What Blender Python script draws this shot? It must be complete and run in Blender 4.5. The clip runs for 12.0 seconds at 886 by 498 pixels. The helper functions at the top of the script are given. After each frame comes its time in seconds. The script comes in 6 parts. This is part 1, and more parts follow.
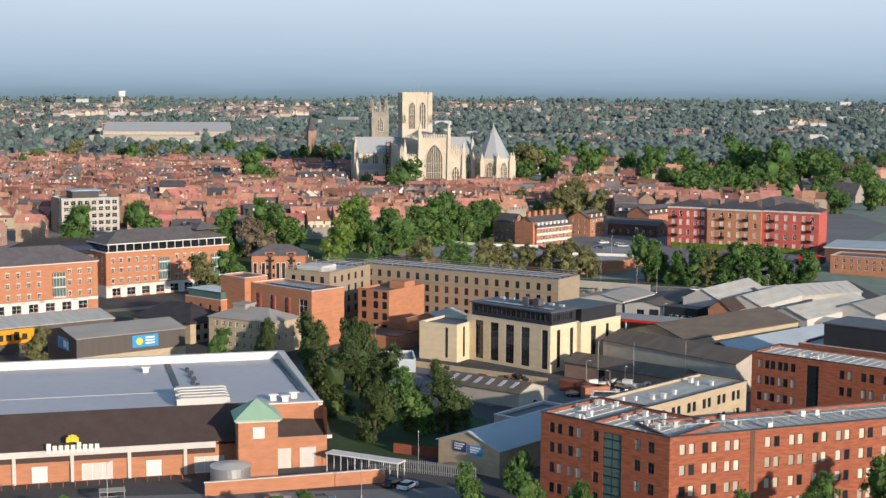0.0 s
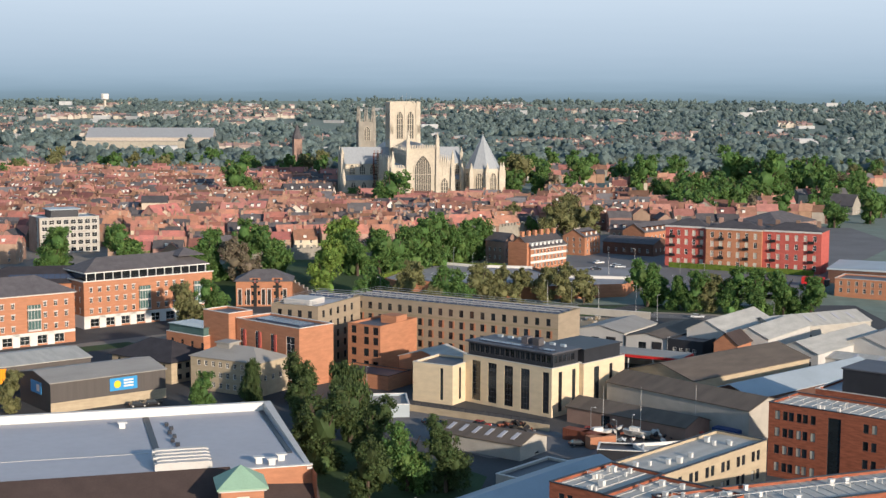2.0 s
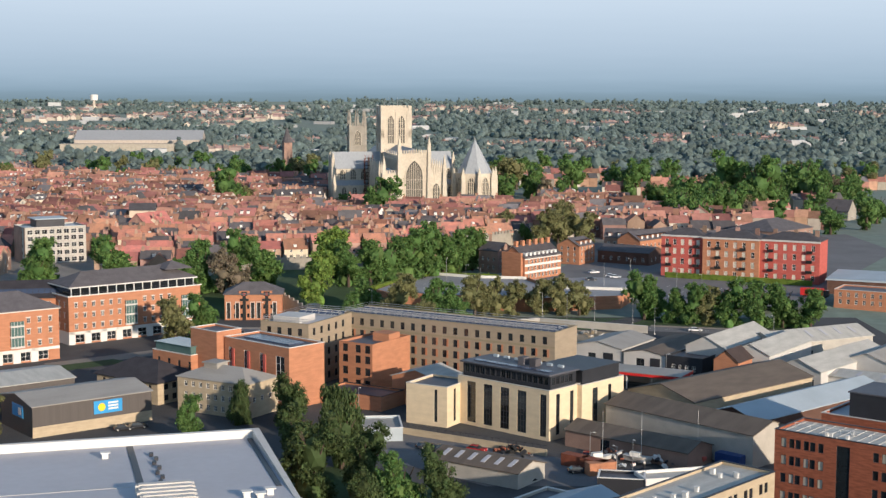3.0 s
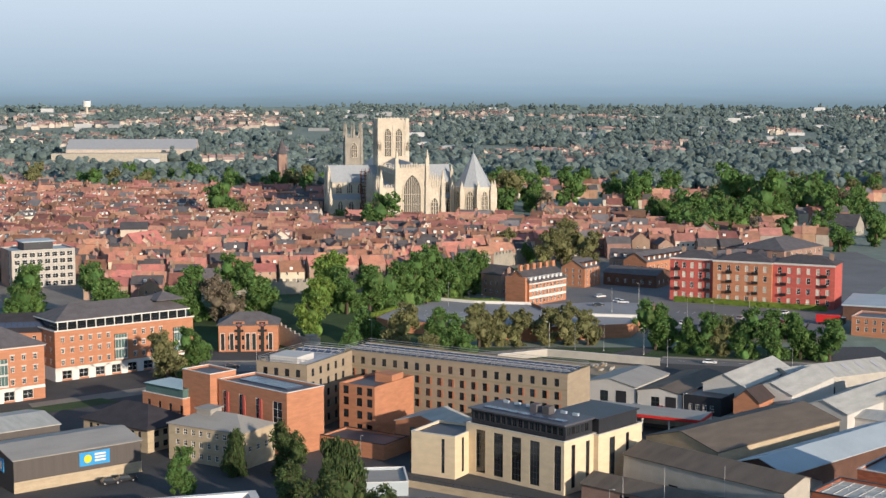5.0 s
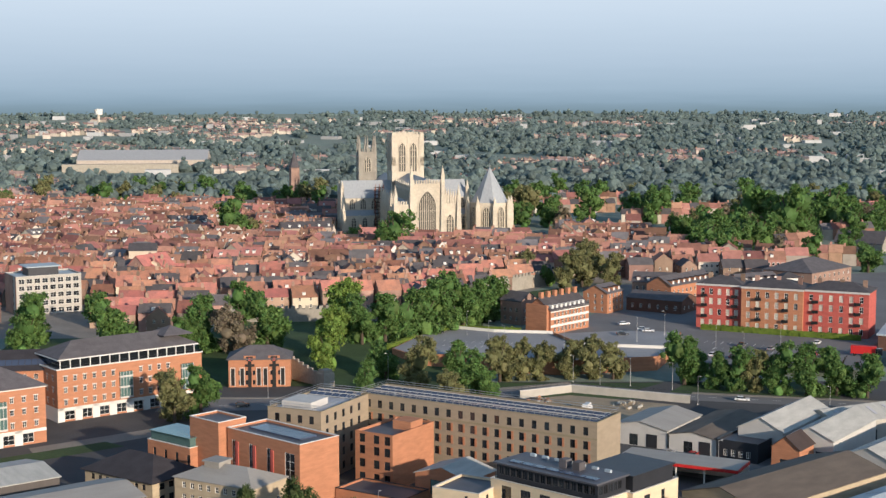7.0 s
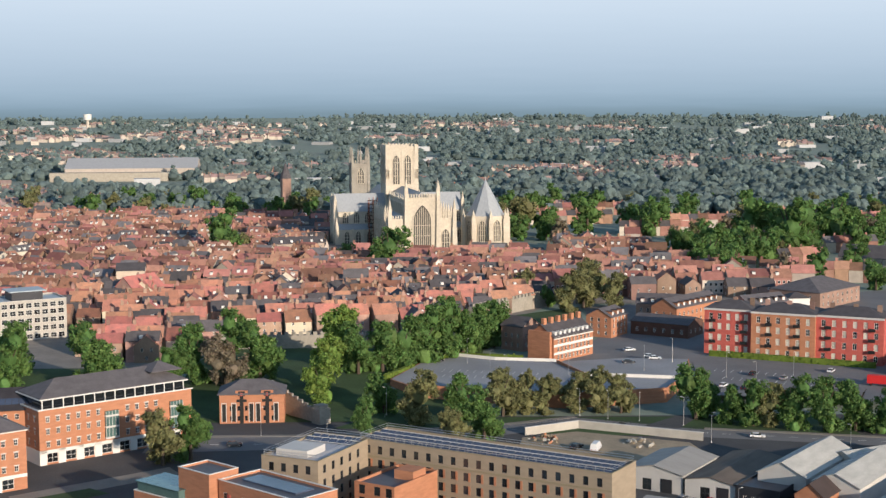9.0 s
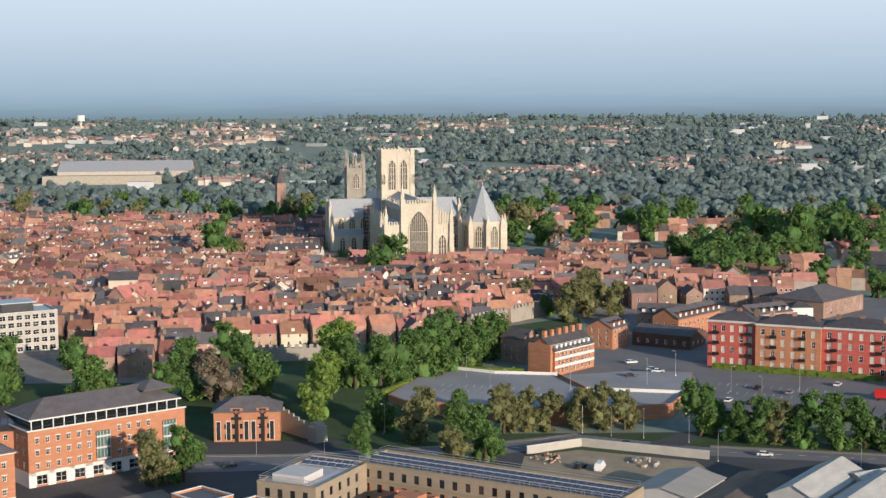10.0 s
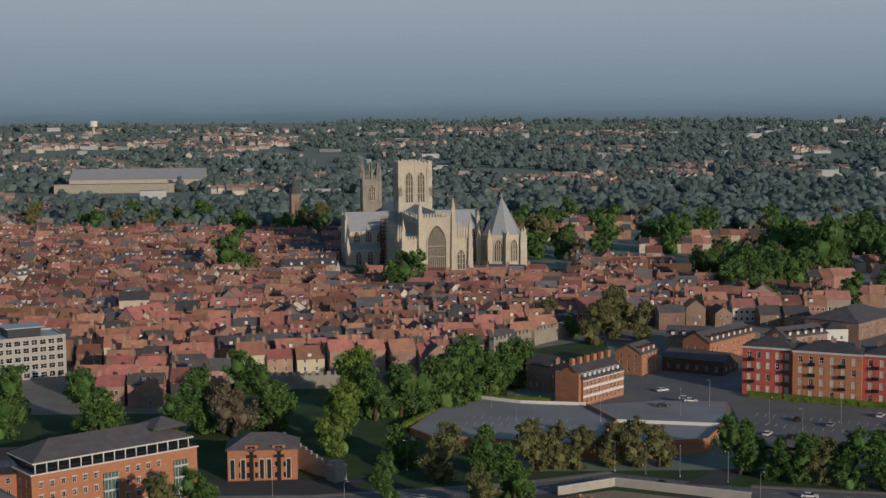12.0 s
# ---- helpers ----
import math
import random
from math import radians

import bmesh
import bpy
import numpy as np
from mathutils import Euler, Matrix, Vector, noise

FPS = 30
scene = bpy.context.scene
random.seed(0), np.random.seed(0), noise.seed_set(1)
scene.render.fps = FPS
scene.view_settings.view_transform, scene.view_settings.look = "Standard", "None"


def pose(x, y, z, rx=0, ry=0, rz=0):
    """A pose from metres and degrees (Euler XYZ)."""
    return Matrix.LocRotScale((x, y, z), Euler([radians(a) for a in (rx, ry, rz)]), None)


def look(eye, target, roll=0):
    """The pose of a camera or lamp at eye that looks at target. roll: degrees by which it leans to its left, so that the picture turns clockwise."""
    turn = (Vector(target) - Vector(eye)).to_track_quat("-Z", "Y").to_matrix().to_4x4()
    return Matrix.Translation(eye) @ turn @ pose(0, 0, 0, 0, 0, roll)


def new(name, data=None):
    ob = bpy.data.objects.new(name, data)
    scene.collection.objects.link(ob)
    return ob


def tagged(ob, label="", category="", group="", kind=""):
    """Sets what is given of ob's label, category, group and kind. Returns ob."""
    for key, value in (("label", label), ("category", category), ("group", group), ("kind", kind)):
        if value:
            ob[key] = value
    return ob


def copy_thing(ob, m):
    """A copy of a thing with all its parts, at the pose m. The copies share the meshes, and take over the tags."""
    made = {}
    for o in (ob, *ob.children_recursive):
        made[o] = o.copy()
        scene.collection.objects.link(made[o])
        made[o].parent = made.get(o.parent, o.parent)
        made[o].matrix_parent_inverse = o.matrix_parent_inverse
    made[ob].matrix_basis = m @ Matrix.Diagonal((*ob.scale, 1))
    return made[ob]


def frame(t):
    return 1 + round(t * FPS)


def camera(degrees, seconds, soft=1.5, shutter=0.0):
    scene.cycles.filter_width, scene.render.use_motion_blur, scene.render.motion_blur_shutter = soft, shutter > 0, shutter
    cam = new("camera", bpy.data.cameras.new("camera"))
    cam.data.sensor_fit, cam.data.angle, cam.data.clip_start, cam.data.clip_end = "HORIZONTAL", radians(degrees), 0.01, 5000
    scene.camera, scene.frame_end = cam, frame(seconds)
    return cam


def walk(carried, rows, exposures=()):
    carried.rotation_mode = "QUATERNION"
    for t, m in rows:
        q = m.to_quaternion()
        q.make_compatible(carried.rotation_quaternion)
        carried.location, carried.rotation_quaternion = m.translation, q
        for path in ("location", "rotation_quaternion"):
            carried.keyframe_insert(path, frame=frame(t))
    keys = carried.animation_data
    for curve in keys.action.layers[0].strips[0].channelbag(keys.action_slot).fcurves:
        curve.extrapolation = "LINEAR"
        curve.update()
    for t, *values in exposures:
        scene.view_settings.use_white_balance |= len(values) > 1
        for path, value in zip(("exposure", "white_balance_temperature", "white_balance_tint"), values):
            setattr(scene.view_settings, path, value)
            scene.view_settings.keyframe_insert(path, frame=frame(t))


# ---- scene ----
cam = camera(34.2, 12.0, soft=1.4)
PATH = [
    (0, (28.278, -1019.785, 67.286), (28.261, -1017.798, 67.067), 0.33),
    (0.5, (27.616, -1015.083, 69.031), (27.599, -1013.095, 68.811), 0.30),
    (1, (27.075, -1010.298, 70.664), (27.056, -1008.311, 70.443), 0.27),
    (1.5, (26.531, -1005.447, 72.376), (26.516, -1003.460, 72.156), 0.25),
    (2, (25.941, -1000.544, 74.016), (25.944, -998.556, 73.796), 0.22),
    (2.5, (25.479, -995.605, 75.446), (25.491, -993.617, 75.226), 0.19),
    (3, (25.192, -990.639, 77.240), (25.208, -988.651, 77.019), 0.16),
    (5, (22.571, -970.691, 83.225), (22.595, -968.703, 83.008), 0.03),
    (5.5, (22.331, -965.709, 84.796), (22.344, -963.721, 84.580), -0.00),
    (6, (21.876, -960.734, 86.366), (21.881, -958.745, 86.152), -0.04),
    (6.5, (21.324, -955.765, 87.996), (21.330, -953.776, 87.783), -0.07),
    (7, (20.666, -950.798, 89.288), (20.673, -948.809, 89.077), -0.11),
    (9, (17.867, -930.840, 95.423), (17.887, -928.851, 95.214), -0.25),
    (9.5, (17.191, -925.782, 97.210), (17.215, -923.793, 97.000), -0.29),
    (10, (16.508, -920.673, 98.566), (16.536, -918.684, 98.356), -0.32),
    (10.5, (15.525, -915.496, 99.556), (15.558, -913.507, 99.347), -0.36),
    (11, (14.833, -910.235, 100.973), (14.867, -908.247, 100.764), -0.40),
    (11.5, (14.083, -904.870, 102.206), (14.102, -902.881, 101.998), -0.44),
    (12, (13.521, -899.381, 103.712), (13.531, -897.391, 103.505), -0.48),
]
walk(cam, [(t, look(eye, target, roll)) for t, eye, target, roll in PATH], [(0, 0.2, 6180, 10), (10.3, 0.2, 6180, 10), (10.6, 0.05, 6180, 10), (11.0, -0.25, 6180, 10), (11.5, -0.57, 6180, 10), (12.0, -0.9, 6180, 10)])

# ---- world and sun ----
SUN_TURN, SUN_HIGH = 36.0, 13.5
world = bpy.data.worlds.new("sky")
scene.world = world
world.use_nodes = True
wn = world.node_tree.nodes
sky = wn.new("ShaderNodeTexSky")
sky.sky_type = "NISHITA"
sky.sun_disc = False
sky.sun_elevation = radians(SUN_HIGH)
sky.sun_rotation = radians(180 - SUN_TURN)
sky.altitude, sky.air_density, sky.dust_density, sky.ozone_density = 50, 1.3, 0.5, 2.5
wn["Background"].inputs["Strength"].default_value = 0.15
world.node_tree.links.new(sky.outputs[0], wn["Background"].inputs["Color"])
sun = new("sun", bpy.data.lights.new("sun", "SUN"))
sun.data.energy, sun.data.angle, sun.data.color = 4.8, radians(0.6), (1.0, 0.82, 0.63)
sun.matrix_world = look((300 * math.sin(radians(SUN_TURN)), -300 * math.cos(radians(SUN_TURN)), 300 * math.tan(radians(SUN_HIGH))), (0, 0, 0))
scene.view_settings.exposure = 0.0

# ---- materials ----


def mat(name, color, rough=0.8, metal=0.0, var=0.25, scale=0.35, stretch=(1, 1, 1), fine=4.0, bump=0.2, second=None, each=0.0, island=0.0, spec=0.3):
    """A procedural surface: two scales of noise on the colour, an optional second colour in patches, fine relief, and a
    difference from object to object (each) or from piece to piece (island)."""
    m = bpy.data.materials.new(name)
    m.use_nodes = True
    n, l = m.node_tree.nodes, m.node_tree.links
    b = n["Principled BSDF"]
    b.inputs["Roughness"].default_value = rough
    b.inputs["Metallic"].default_value = metal
    b.inputs["Specular IOR Level"].default_value = spec
    co, mp = n.new("ShaderNodeTexCoord"), n.new("ShaderNodeMapping")
    mp.inputs["Scale"].default_value = stretch
    l.new(co.outputs["Object"], mp.inputs["Vector"])
    big, small = n.new("ShaderNodeTexNoise"), n.new("ShaderNodeTexNoise")
    big.inputs["Scale"].default_value, small.inputs["Scale"].default_value = scale, fine
    big.inputs["Detail"].default_value, small.inputs["Detail"].default_value = 4, 3
    l.new(mp.outputs[0], big.inputs["Vector"]), l.new(mp.outputs[0], small.inputs["Vector"])
    ramp = n.new("ShaderNodeMapRange")
    ramp.inputs["From Min"].default_value, ramp.inputs["From Max"].default_value = 0.32, 0.68
    l.new(big.outputs["Fac"], ramp.inputs["Value"])
    mix = n.new("ShaderNodeMix")
    mix.data_type = "RGBA"
    two = second or tuple(c * (1 - var) for c in color)
    mix.inputs["A"].default_value, mix.inputs["B"].default_value = (*color, 1), (*two, 1)
    l.new(ramp.outputs[0], mix.inputs["Factor"])
    val = n.new("ShaderNodeMapRange")
    val.inputs["To Min"].default_value, val.inputs["To Max"].default_value = 1 - var, 1 + var
    l.new(small.outputs["Fac"], val.inputs["Value"])
    hsv = n.new("ShaderNodeHueSaturation")
    l.new(mix.outputs["Result"], hsv.inputs["Color"])
    last = val.outputs[0]
    amount = each or island
    if amount:
        src = n.new("ShaderNodeObjectInfo").outputs["Random"] if each else n.new("ShaderNodeNewGeometry").outputs["Random Per Island"]
        spread = n.new("ShaderNodeMapRange")
        spread.inputs["To Min"].default_value, spread.inputs["To Max"].default_value = 1 - amount, 1 + amount
        l.new(src, spread.inputs["Value"])
        mul = n.new("ShaderNodeMath")
        mul.operation = "MULTIPLY"
        l.new(last, mul.inputs[0]), l.new(spread.outputs[0], mul.inputs[1])
        last = mul.outputs[0]
        hue = n.new("ShaderNodeMapRange")
        hue.inputs["To Min"].default_value, hue.inputs["To Max"].default_value = 0.5 + 0.02, 0.5 - 0.02
        wob = n.new("ShaderNodeMath")
        wob.operation = "FRACT"
        seven = n.new("ShaderNodeMath")
        seven.operation = "MULTIPLY"
        seven.inputs[1].default_value = 7.3
        l.new(src, seven.inputs[0]), l.new(seven.outputs[0], wob.inputs[0]), l.new(wob.outputs[0], hue.inputs["Value"])
        l.new(hue.outputs[0], hsv.inputs["Hue"])
    l.new(last, hsv.inputs["Value"])
    l.new(hsv.outputs[0], b.inputs["Base Color"])
    if bump:
        bp = n.new("ShaderNodeBump")
        bp.inputs["Strength"].default_value, bp.inputs["Distance"].default_value = bump, 0.05
        l.new(small.outputs["Fac"], bp.inputs["Height"])
        l.new(bp.outputs[0], b.inputs["Normal"])
    return m


def leafy(m, share=0.3):
    """Lets part of the light through thin leaves."""
    n, l = m.node_tree.nodes, m.node_tree.links
    b, t, mix = n["Principled BSDF"], n.new("ShaderNodeBsdfTranslucent"), n.new("ShaderNodeMixShader")
    l.new(b.inputs["Base Color"].links[0].from_socket, t.inputs["Color"])
    mix.inputs["Fac"].default_value = share
    l.new(b.outputs[0], mix.inputs[1]), l.new(t.outputs[0], mix.inputs[2])
    l.new(mix.outputs[0], n["Material Output"].inputs["Surface"])
    return m


M = {
    "red_brick": mat("red_brick", (0.36, 0.115, 0.062), var=0.42, stretch=(1, 1, 5), scale=0.5, fine=5),
    "orange_brick": mat("orange_brick", (0.47, 0.212, 0.118), var=0.2, stretch=(1, 1, 4), fine=5),
    "pale_brick": mat("pale_brick", (0.48, 0.39, 0.27), var=0.18, stretch=(1, 1, 4), fine=5),
    "cream_brick": mat("cream_brick", (0.70, 0.57, 0.39), var=0.12, stretch=(1, 1, 3), fine=4),
    "olive_brick": mat("olive_brick", (0.34, 0.275, 0.20), var=0.15, stretch=(1, 1, 3), fine=4),
    "olive_panel": mat("olive_panel", (0.29, 0.24, 0.155), rough=0.6, var=0.1),
    "crimson": mat("crimson", (0.49, 0.115, 0.092), var=0.2, stretch=(1, 1, 3)),
    "dark_brick": mat("dark_brick", (0.14, 0.075, 0.055), var=0.3),
    "town_brick": mat("town_brick", (0.35, 0.225, 0.175), var=0.3, each=0.4, scale=0.2),
    "town_render": mat("town_render", (0.55, 0.46, 0.36), var=0.15, each=0.3, scale=0.2),
    "stone": mat("stone", (0.60, 0.535, 0.43), var=0.22, scale=0.12, fine=0.9, bump=0.4, second=(0.50, 0.44, 0.35)),
    "stone_grey": mat("stone_grey", (0.35, 0.32, 0.27), var=0.25, scale=0.15, fine=1.0, bump=0.4),
    "lead": mat("lead", (0.36, 0.38, 0.40), rough=0.5, var=0.12, stretch=(3, 3, 0.3), fine=1.5),
    "pantile": mat("pantile", (0.44, 0.185, 0.13), var=0.3, each=0.45, scale=0.4, fine=3, second=(0.30, 0.145, 0.11), bump=0.5),
    "slate": mat("slate", (0.115, 0.105, 0.11), var=0.25, scale=0.4, fine=3, each=0.25, bump=0.4),
    "dark_slate": mat("dark_slate", (0.05, 0.045, 0.05), var=0.25, fine=3, bump=0.4),
    "membrane": mat("membrane", (0.46, 0.455, 0.48), rough=0.55, var=0.08, scale=0.08, fine=0.6, bump=0.05),
    "membrane_dark": mat("membrane_dark", (0.10, 0.10, 0.115), rough=0.5, var=0.2, scale=0.2),
    "sheet_grey": mat("sheet_grey", (0.34, 0.32, 0.29), rough=0.6, var=0.15, scale=0.1, stretch=(1, 4, 1), fine=2),
    "sheet_white": mat("sheet_white", (0.50, 0.485, 0.44), rough=0.6, var=0.22, scale=0.15, stretch=(4, 1, 1), fine=2),
    "sheet_blue": mat("sheet_blue", (0.42, 0.48, 0.52), rough=0.55, var=0.12, scale=0.15),
    "sheet_brown": mat("sheet_brown", (0.155, 0.125, 0.10), rough=0.8, var=0.25, scale=0.15, stretch=(3, 1, 1)),
    "cladding": mat("cladding", (0.10, 0.088, 0.082), rough=0.6, var=0.12, stretch=(6, 6, 0.2)),
    "concrete": mat("concrete", (0.46, 0.43, 0.38), var=0.15),
    "white": mat("white", (0.70, 0.68, 0.64), rough=0.6, var=0.06),
    "coping": mat("coping", (0.56, 0.54, 0.51), rough=0.6, var=0.1),
    "dark_metal": mat("dark_metal", (0.045, 0.047, 0.055), rough=0.45, metal=0.3, var=0.15),
    "steel": mat("steel", (0.5, 0.5, 0.5), rough=0.4, metal=0.7, var=0.1),
    "green_copper": mat("green_copper", (0.30, 0.46, 0.33), rough=0.6, var=0.12),
    "brown_tile": mat("brown_tile", (0.07, 0.05, 0.045), rough=0.8, var=0.2, fine=4),
    "solar": mat("solar", (0.07, 0.09, 0.14), rough=0.22, var=0.2, spec=0.6),
    "frame_white": mat("frame_white", (0.75, 0.73, 0.69), rough=0.5, var=0.03, bump=0),
    "frame_dark": mat("frame_dark", (0.04, 0.04, 0.045), rough=0.5, var=0.05, bump=0),
    "glass": mat("glass", (0.022, 0.027, 0.032), rough=0.06, var=0.3, spec=0.7, bump=0, each=0.5),
    "blind": mat("blind", (0.50, 0.46, 0.38), rough=0.35, var=0.1, bump=0, each=0.35, spec=0.6),
    "green_glass": mat("green_glass", (0.10, 0.17, 0.16), rough=0.1, var=0.2, spec=0.7, bump=0),
    "asphalt": mat("asphalt", (0.085, 0.084, 0.086), rough=0.9, var=0.25, scale=0.06, fine=1.5),
    "asphalt_pale": mat("asphalt_pale", (0.19, 0.185, 0.185), rough=0.9, var=0.18, scale=0.07, fine=1.5),
    "deck_tarmac": mat("deck_tarmac", (0.31, 0.31, 0.32), rough=0.85, var=0.15, scale=0.05, fine=1.0, second=(0.25, 0.25, 0.255)),
    "paving": mat("paving", (0.26, 0.235, 0.205), rough=0.9, var=0.2, scale=0.15, fine=1.5),
    "sandy": mat("sandy", (0.36, 0.29, 0.20), rough=0.95, var=0.25, scale=0.15, fine=1.0),
    "grass": mat("grass", (0.055, 0.095, 0.036), rough=0.95, var=0.35, scale=0.08, fine=1.2, bump=0.6),
    "bright_grass": mat("bright_grass", (0.14, 0.20, 0.03), rough=0.95, var=0.3, scale=0.2, fine=2, bump=0.6),
    # open land, its green lightened and greyed to carry distance haze in the colour
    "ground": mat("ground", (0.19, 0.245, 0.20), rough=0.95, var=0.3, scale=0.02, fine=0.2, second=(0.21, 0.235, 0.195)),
    "bark": mat("bark", (0.10, 0.075, 0.055), rough=0.95, var=0.3, stretch=(1, 1, 0.2)),
    "leaf": leafy(mat("leaf", (0.125, 0.222, 0.06), rough=0.7, var=0.3, scale=0.9, fine=5, island=0.4, bump=0)),
    "leaf_yellow": leafy(mat("leaf_yellow", (0.21, 0.31, 0.065), rough=0.7, var=0.3, scale=0.9, fine=5, island=0.35, bump=0)),
    "leaf_olive": leafy(mat("leaf_olive", (0.235, 0.235, 0.10), rough=0.8, var=0.3, scale=0.9, fine=5, island=0.35, bump=0)),
    "leaf_brown": leafy(mat("leaf_brown", (0.23, 0.19, 0.13), rough=0.85, var=0.3, scale=0.9, fine=5, island=0.35, bump=0)),
    # darker olive green: shade over the near tree mass is put into this leaf colour
    "leaf_shaded": leafy(mat("leaf_shaded", (0.085, 0.125, 0.042), rough=0.75, var=0.35, scale=0.9, fine=5, island=0.4, bump=0)),
    # far leaf green, paled and blued: the haze is painted into the base colour
    "far_leaf_hazed": leafy(mat("far_leaf_hazed", (0.20, 0.265, 0.255), rough=0.9, var=0.25, scale=0.02, fine=0.2, island=0.3, bump=0), 0.4),
    # greyed copy of the far roof tile; haze over the suburbs is in its colour
    "suburb_tile_hazed": mat("suburb_tile_hazed", (0.33, 0.235, 0.21), rough=0.9, var=0.2, scale=0.3, fine=2, island=0.4, bump=0),
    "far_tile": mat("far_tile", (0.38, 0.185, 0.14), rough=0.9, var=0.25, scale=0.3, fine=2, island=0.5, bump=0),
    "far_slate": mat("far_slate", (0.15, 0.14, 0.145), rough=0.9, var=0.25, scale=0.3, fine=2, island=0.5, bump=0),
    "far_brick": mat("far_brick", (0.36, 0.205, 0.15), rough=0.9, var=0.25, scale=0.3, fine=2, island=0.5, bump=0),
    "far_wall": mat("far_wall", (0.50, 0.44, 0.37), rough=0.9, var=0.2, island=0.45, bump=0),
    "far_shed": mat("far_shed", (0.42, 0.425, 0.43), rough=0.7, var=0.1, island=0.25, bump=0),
    "rubber": mat("rubber", (0.02, 0.02, 0.02), rough=0.9, var=0.2),
    "blue_sign": mat("blue_sign", (0.05, 0.30, 0.62), rough=0.4, var=0.05, bump=0),
    "orange_sign": mat("orange_sign", (0.85, 0.30, 0.01), rough=0.4, var=0.05, bump=0),
    "yellow": mat("yellow", (0.80, 0.58, 0.04), rough=0.4, var=0.05, bump=0),
    "navy": mat("navy", (0.03, 0.07, 0.22), rough=0.4, var=0.05, bump=0),
    "black": mat("black", (0.02, 0.02, 0.02), rough=0.5, var=0.05, bump=0),
    "red_paint": mat("red_paint", (0.55, 0.03, 0.03), rough=0.4, var=0.1, bump=0),
    "rust": mat("rust", (0.28, 0.09, 0.05), rough=0.7, var=0.3),
    "car_white": mat("car_white", (0.75, 0.75, 0.75), rough=0.25, var=0.02, bump=0, spec=0.6),
    "car_dark": mat("car_dark", (0.025, 0.028, 0.035), rough=0.2, var=0.02, bump=0, spec=0.6),
    "car_red": mat("car_red", (0.35, 0.03, 0.03), rough=0.2, var=0.02, bump=0, spec=0.6),
    "car_silver": mat("car_silver", (0.40, 0.41, 0.43), rough=0.25, metal=0.4, var=0.02, bump=0),
}

# ---- mesh helpers ----


def thing(name, label, category, x, y, z=0.0, turn=0.0, group="", kind=""):
    e = new(name)
    e.matrix_world = pose(x, y, z, 0, 0, turn)
    return tagged(e, label, category, group, kind)


def mesh_of(name, bm, *mats):
    me = bpy.data.meshes.new(name)
    bm.to_mesh(me)
    bm.free()
    for m in mats:
        me.materials.append(M[m])
    return me


def part(name, bm, material, parent, label=""):
    """Links a bmesh (or a finished mesh) as one object under its parent."""
    me = bm if isinstance(bm, bpy.types.Mesh) else mesh_of(name, bm, material)
    ob = new(name, me)
    ob.parent = parent
    return tagged(ob, label)


def box(bm, x0, x1, y0, y1, z0, z1, mi=0):
    v = [bm.verts.new((x, y, z)) for z in (z0, z1) for y in (y0, y1) for x in (x0, x1)]
    for a in ((0, 2, 3, 1), (4, 5, 7, 6), (0, 1, 5, 4), (1, 3, 7, 5), (3, 2, 6, 7), (2, 0, 4, 6)):
        f = bm.faces.new([v[i] for i in a])
        f.material_index = mi
    return v


def boxes(*rows):
    bm = bmesh.new()
    for r in rows:
        box(bm, *r)
    return bm


def cyl(bm, x, y, z0, z1, r0, r1, n=10, cap=True):
    lo = [bm.verts.new((x + r0 * math.cos(i * math.tau / n), y + r0 * math.sin(i * math.tau / n), z0)) for i in range(n)]
    if r1 < 0.01:
        top = bm.verts.new((x, y, z1))
        for i in range(n):
            bm.faces.new((lo[i], lo[(i + 1) % n], top))
        return
    hi = [bm.verts.new((x + r1 * math.cos(i * math.tau / n), y + r1 * math.sin(i * math.tau / n), z1)) for i in range(n)]
    for i in range(n):
        bm.faces.new((lo[i], lo[(i + 1) % n], hi[(i + 1) % n], hi[i]))
    if cap:
        bm.faces.new(hi)


def cyls(*rows):
    bm = bmesh.new()
    for r in rows:
        cyl(bm, *r)
    return bm


SIDES = {"f": 0, "r": 90, "b": 180, "l": 270}


def side_frame(side, w, d):
    o = {"f": (0, 0), "r": (w, 0), "b": (w, d), "l": (0, d)}[side]
    a = radians(SIDES[side])
    return Vector((*o, 0)), Vector((math.cos(a), math.sin(a), 0)), (w if side in "fb" else d)


def facade(bm, o, u, length, z0, z1, openings, deep=0.18):
    """One wall face with real openings and their reveals."""
    inward = Vector((-u.y, u.x, 0)) * deep
    us = sorted({0.0, length, *(round(a, 3) for p in openings for a in p[:2])})
    vs = sorted({z0, z1, *(round(a, 3) for p in openings for a in p[2:4])})
    at = {}

    def vert(a, b):
        if (a, b) not in at:
            at[a, b] = bm.verts.new(o + u * a + Vector((0, 0, b)))
        return at[a, b]
    for i in range(len(us) - 1):
        for j in range(len(vs) - 1):
            cu, cv = (us[i] + us[i + 1]) / 2, (vs[j] + vs[j + 1]) / 2
            if any(p[0] < cu < p[1] and p[2] < cv < p[3] for p in openings):
                continue
            bm.faces.new((vert(us[i], vs[j]), vert(us[i + 1], vs[j]), vert(us[i + 1], vs[j + 1]), vert(us[i], vs[j + 1])))
    for a, b, c, e in [p[:4] for p in openings]:
        ring = [o + u * s + Vector((0, 0, t)) for s, t in ((a, c), (b, c), (b, e), (a, e))]
        out = [bm.verts.new(p) for p in ring]
        inn = [bm.verts.new(p + inward) for p in ring]
        for i in range(4):
            k = (i + 1) % 4
            bm.faces.new((out[i], inn[i], inn[k], out[k]))


WINDOWS = {}


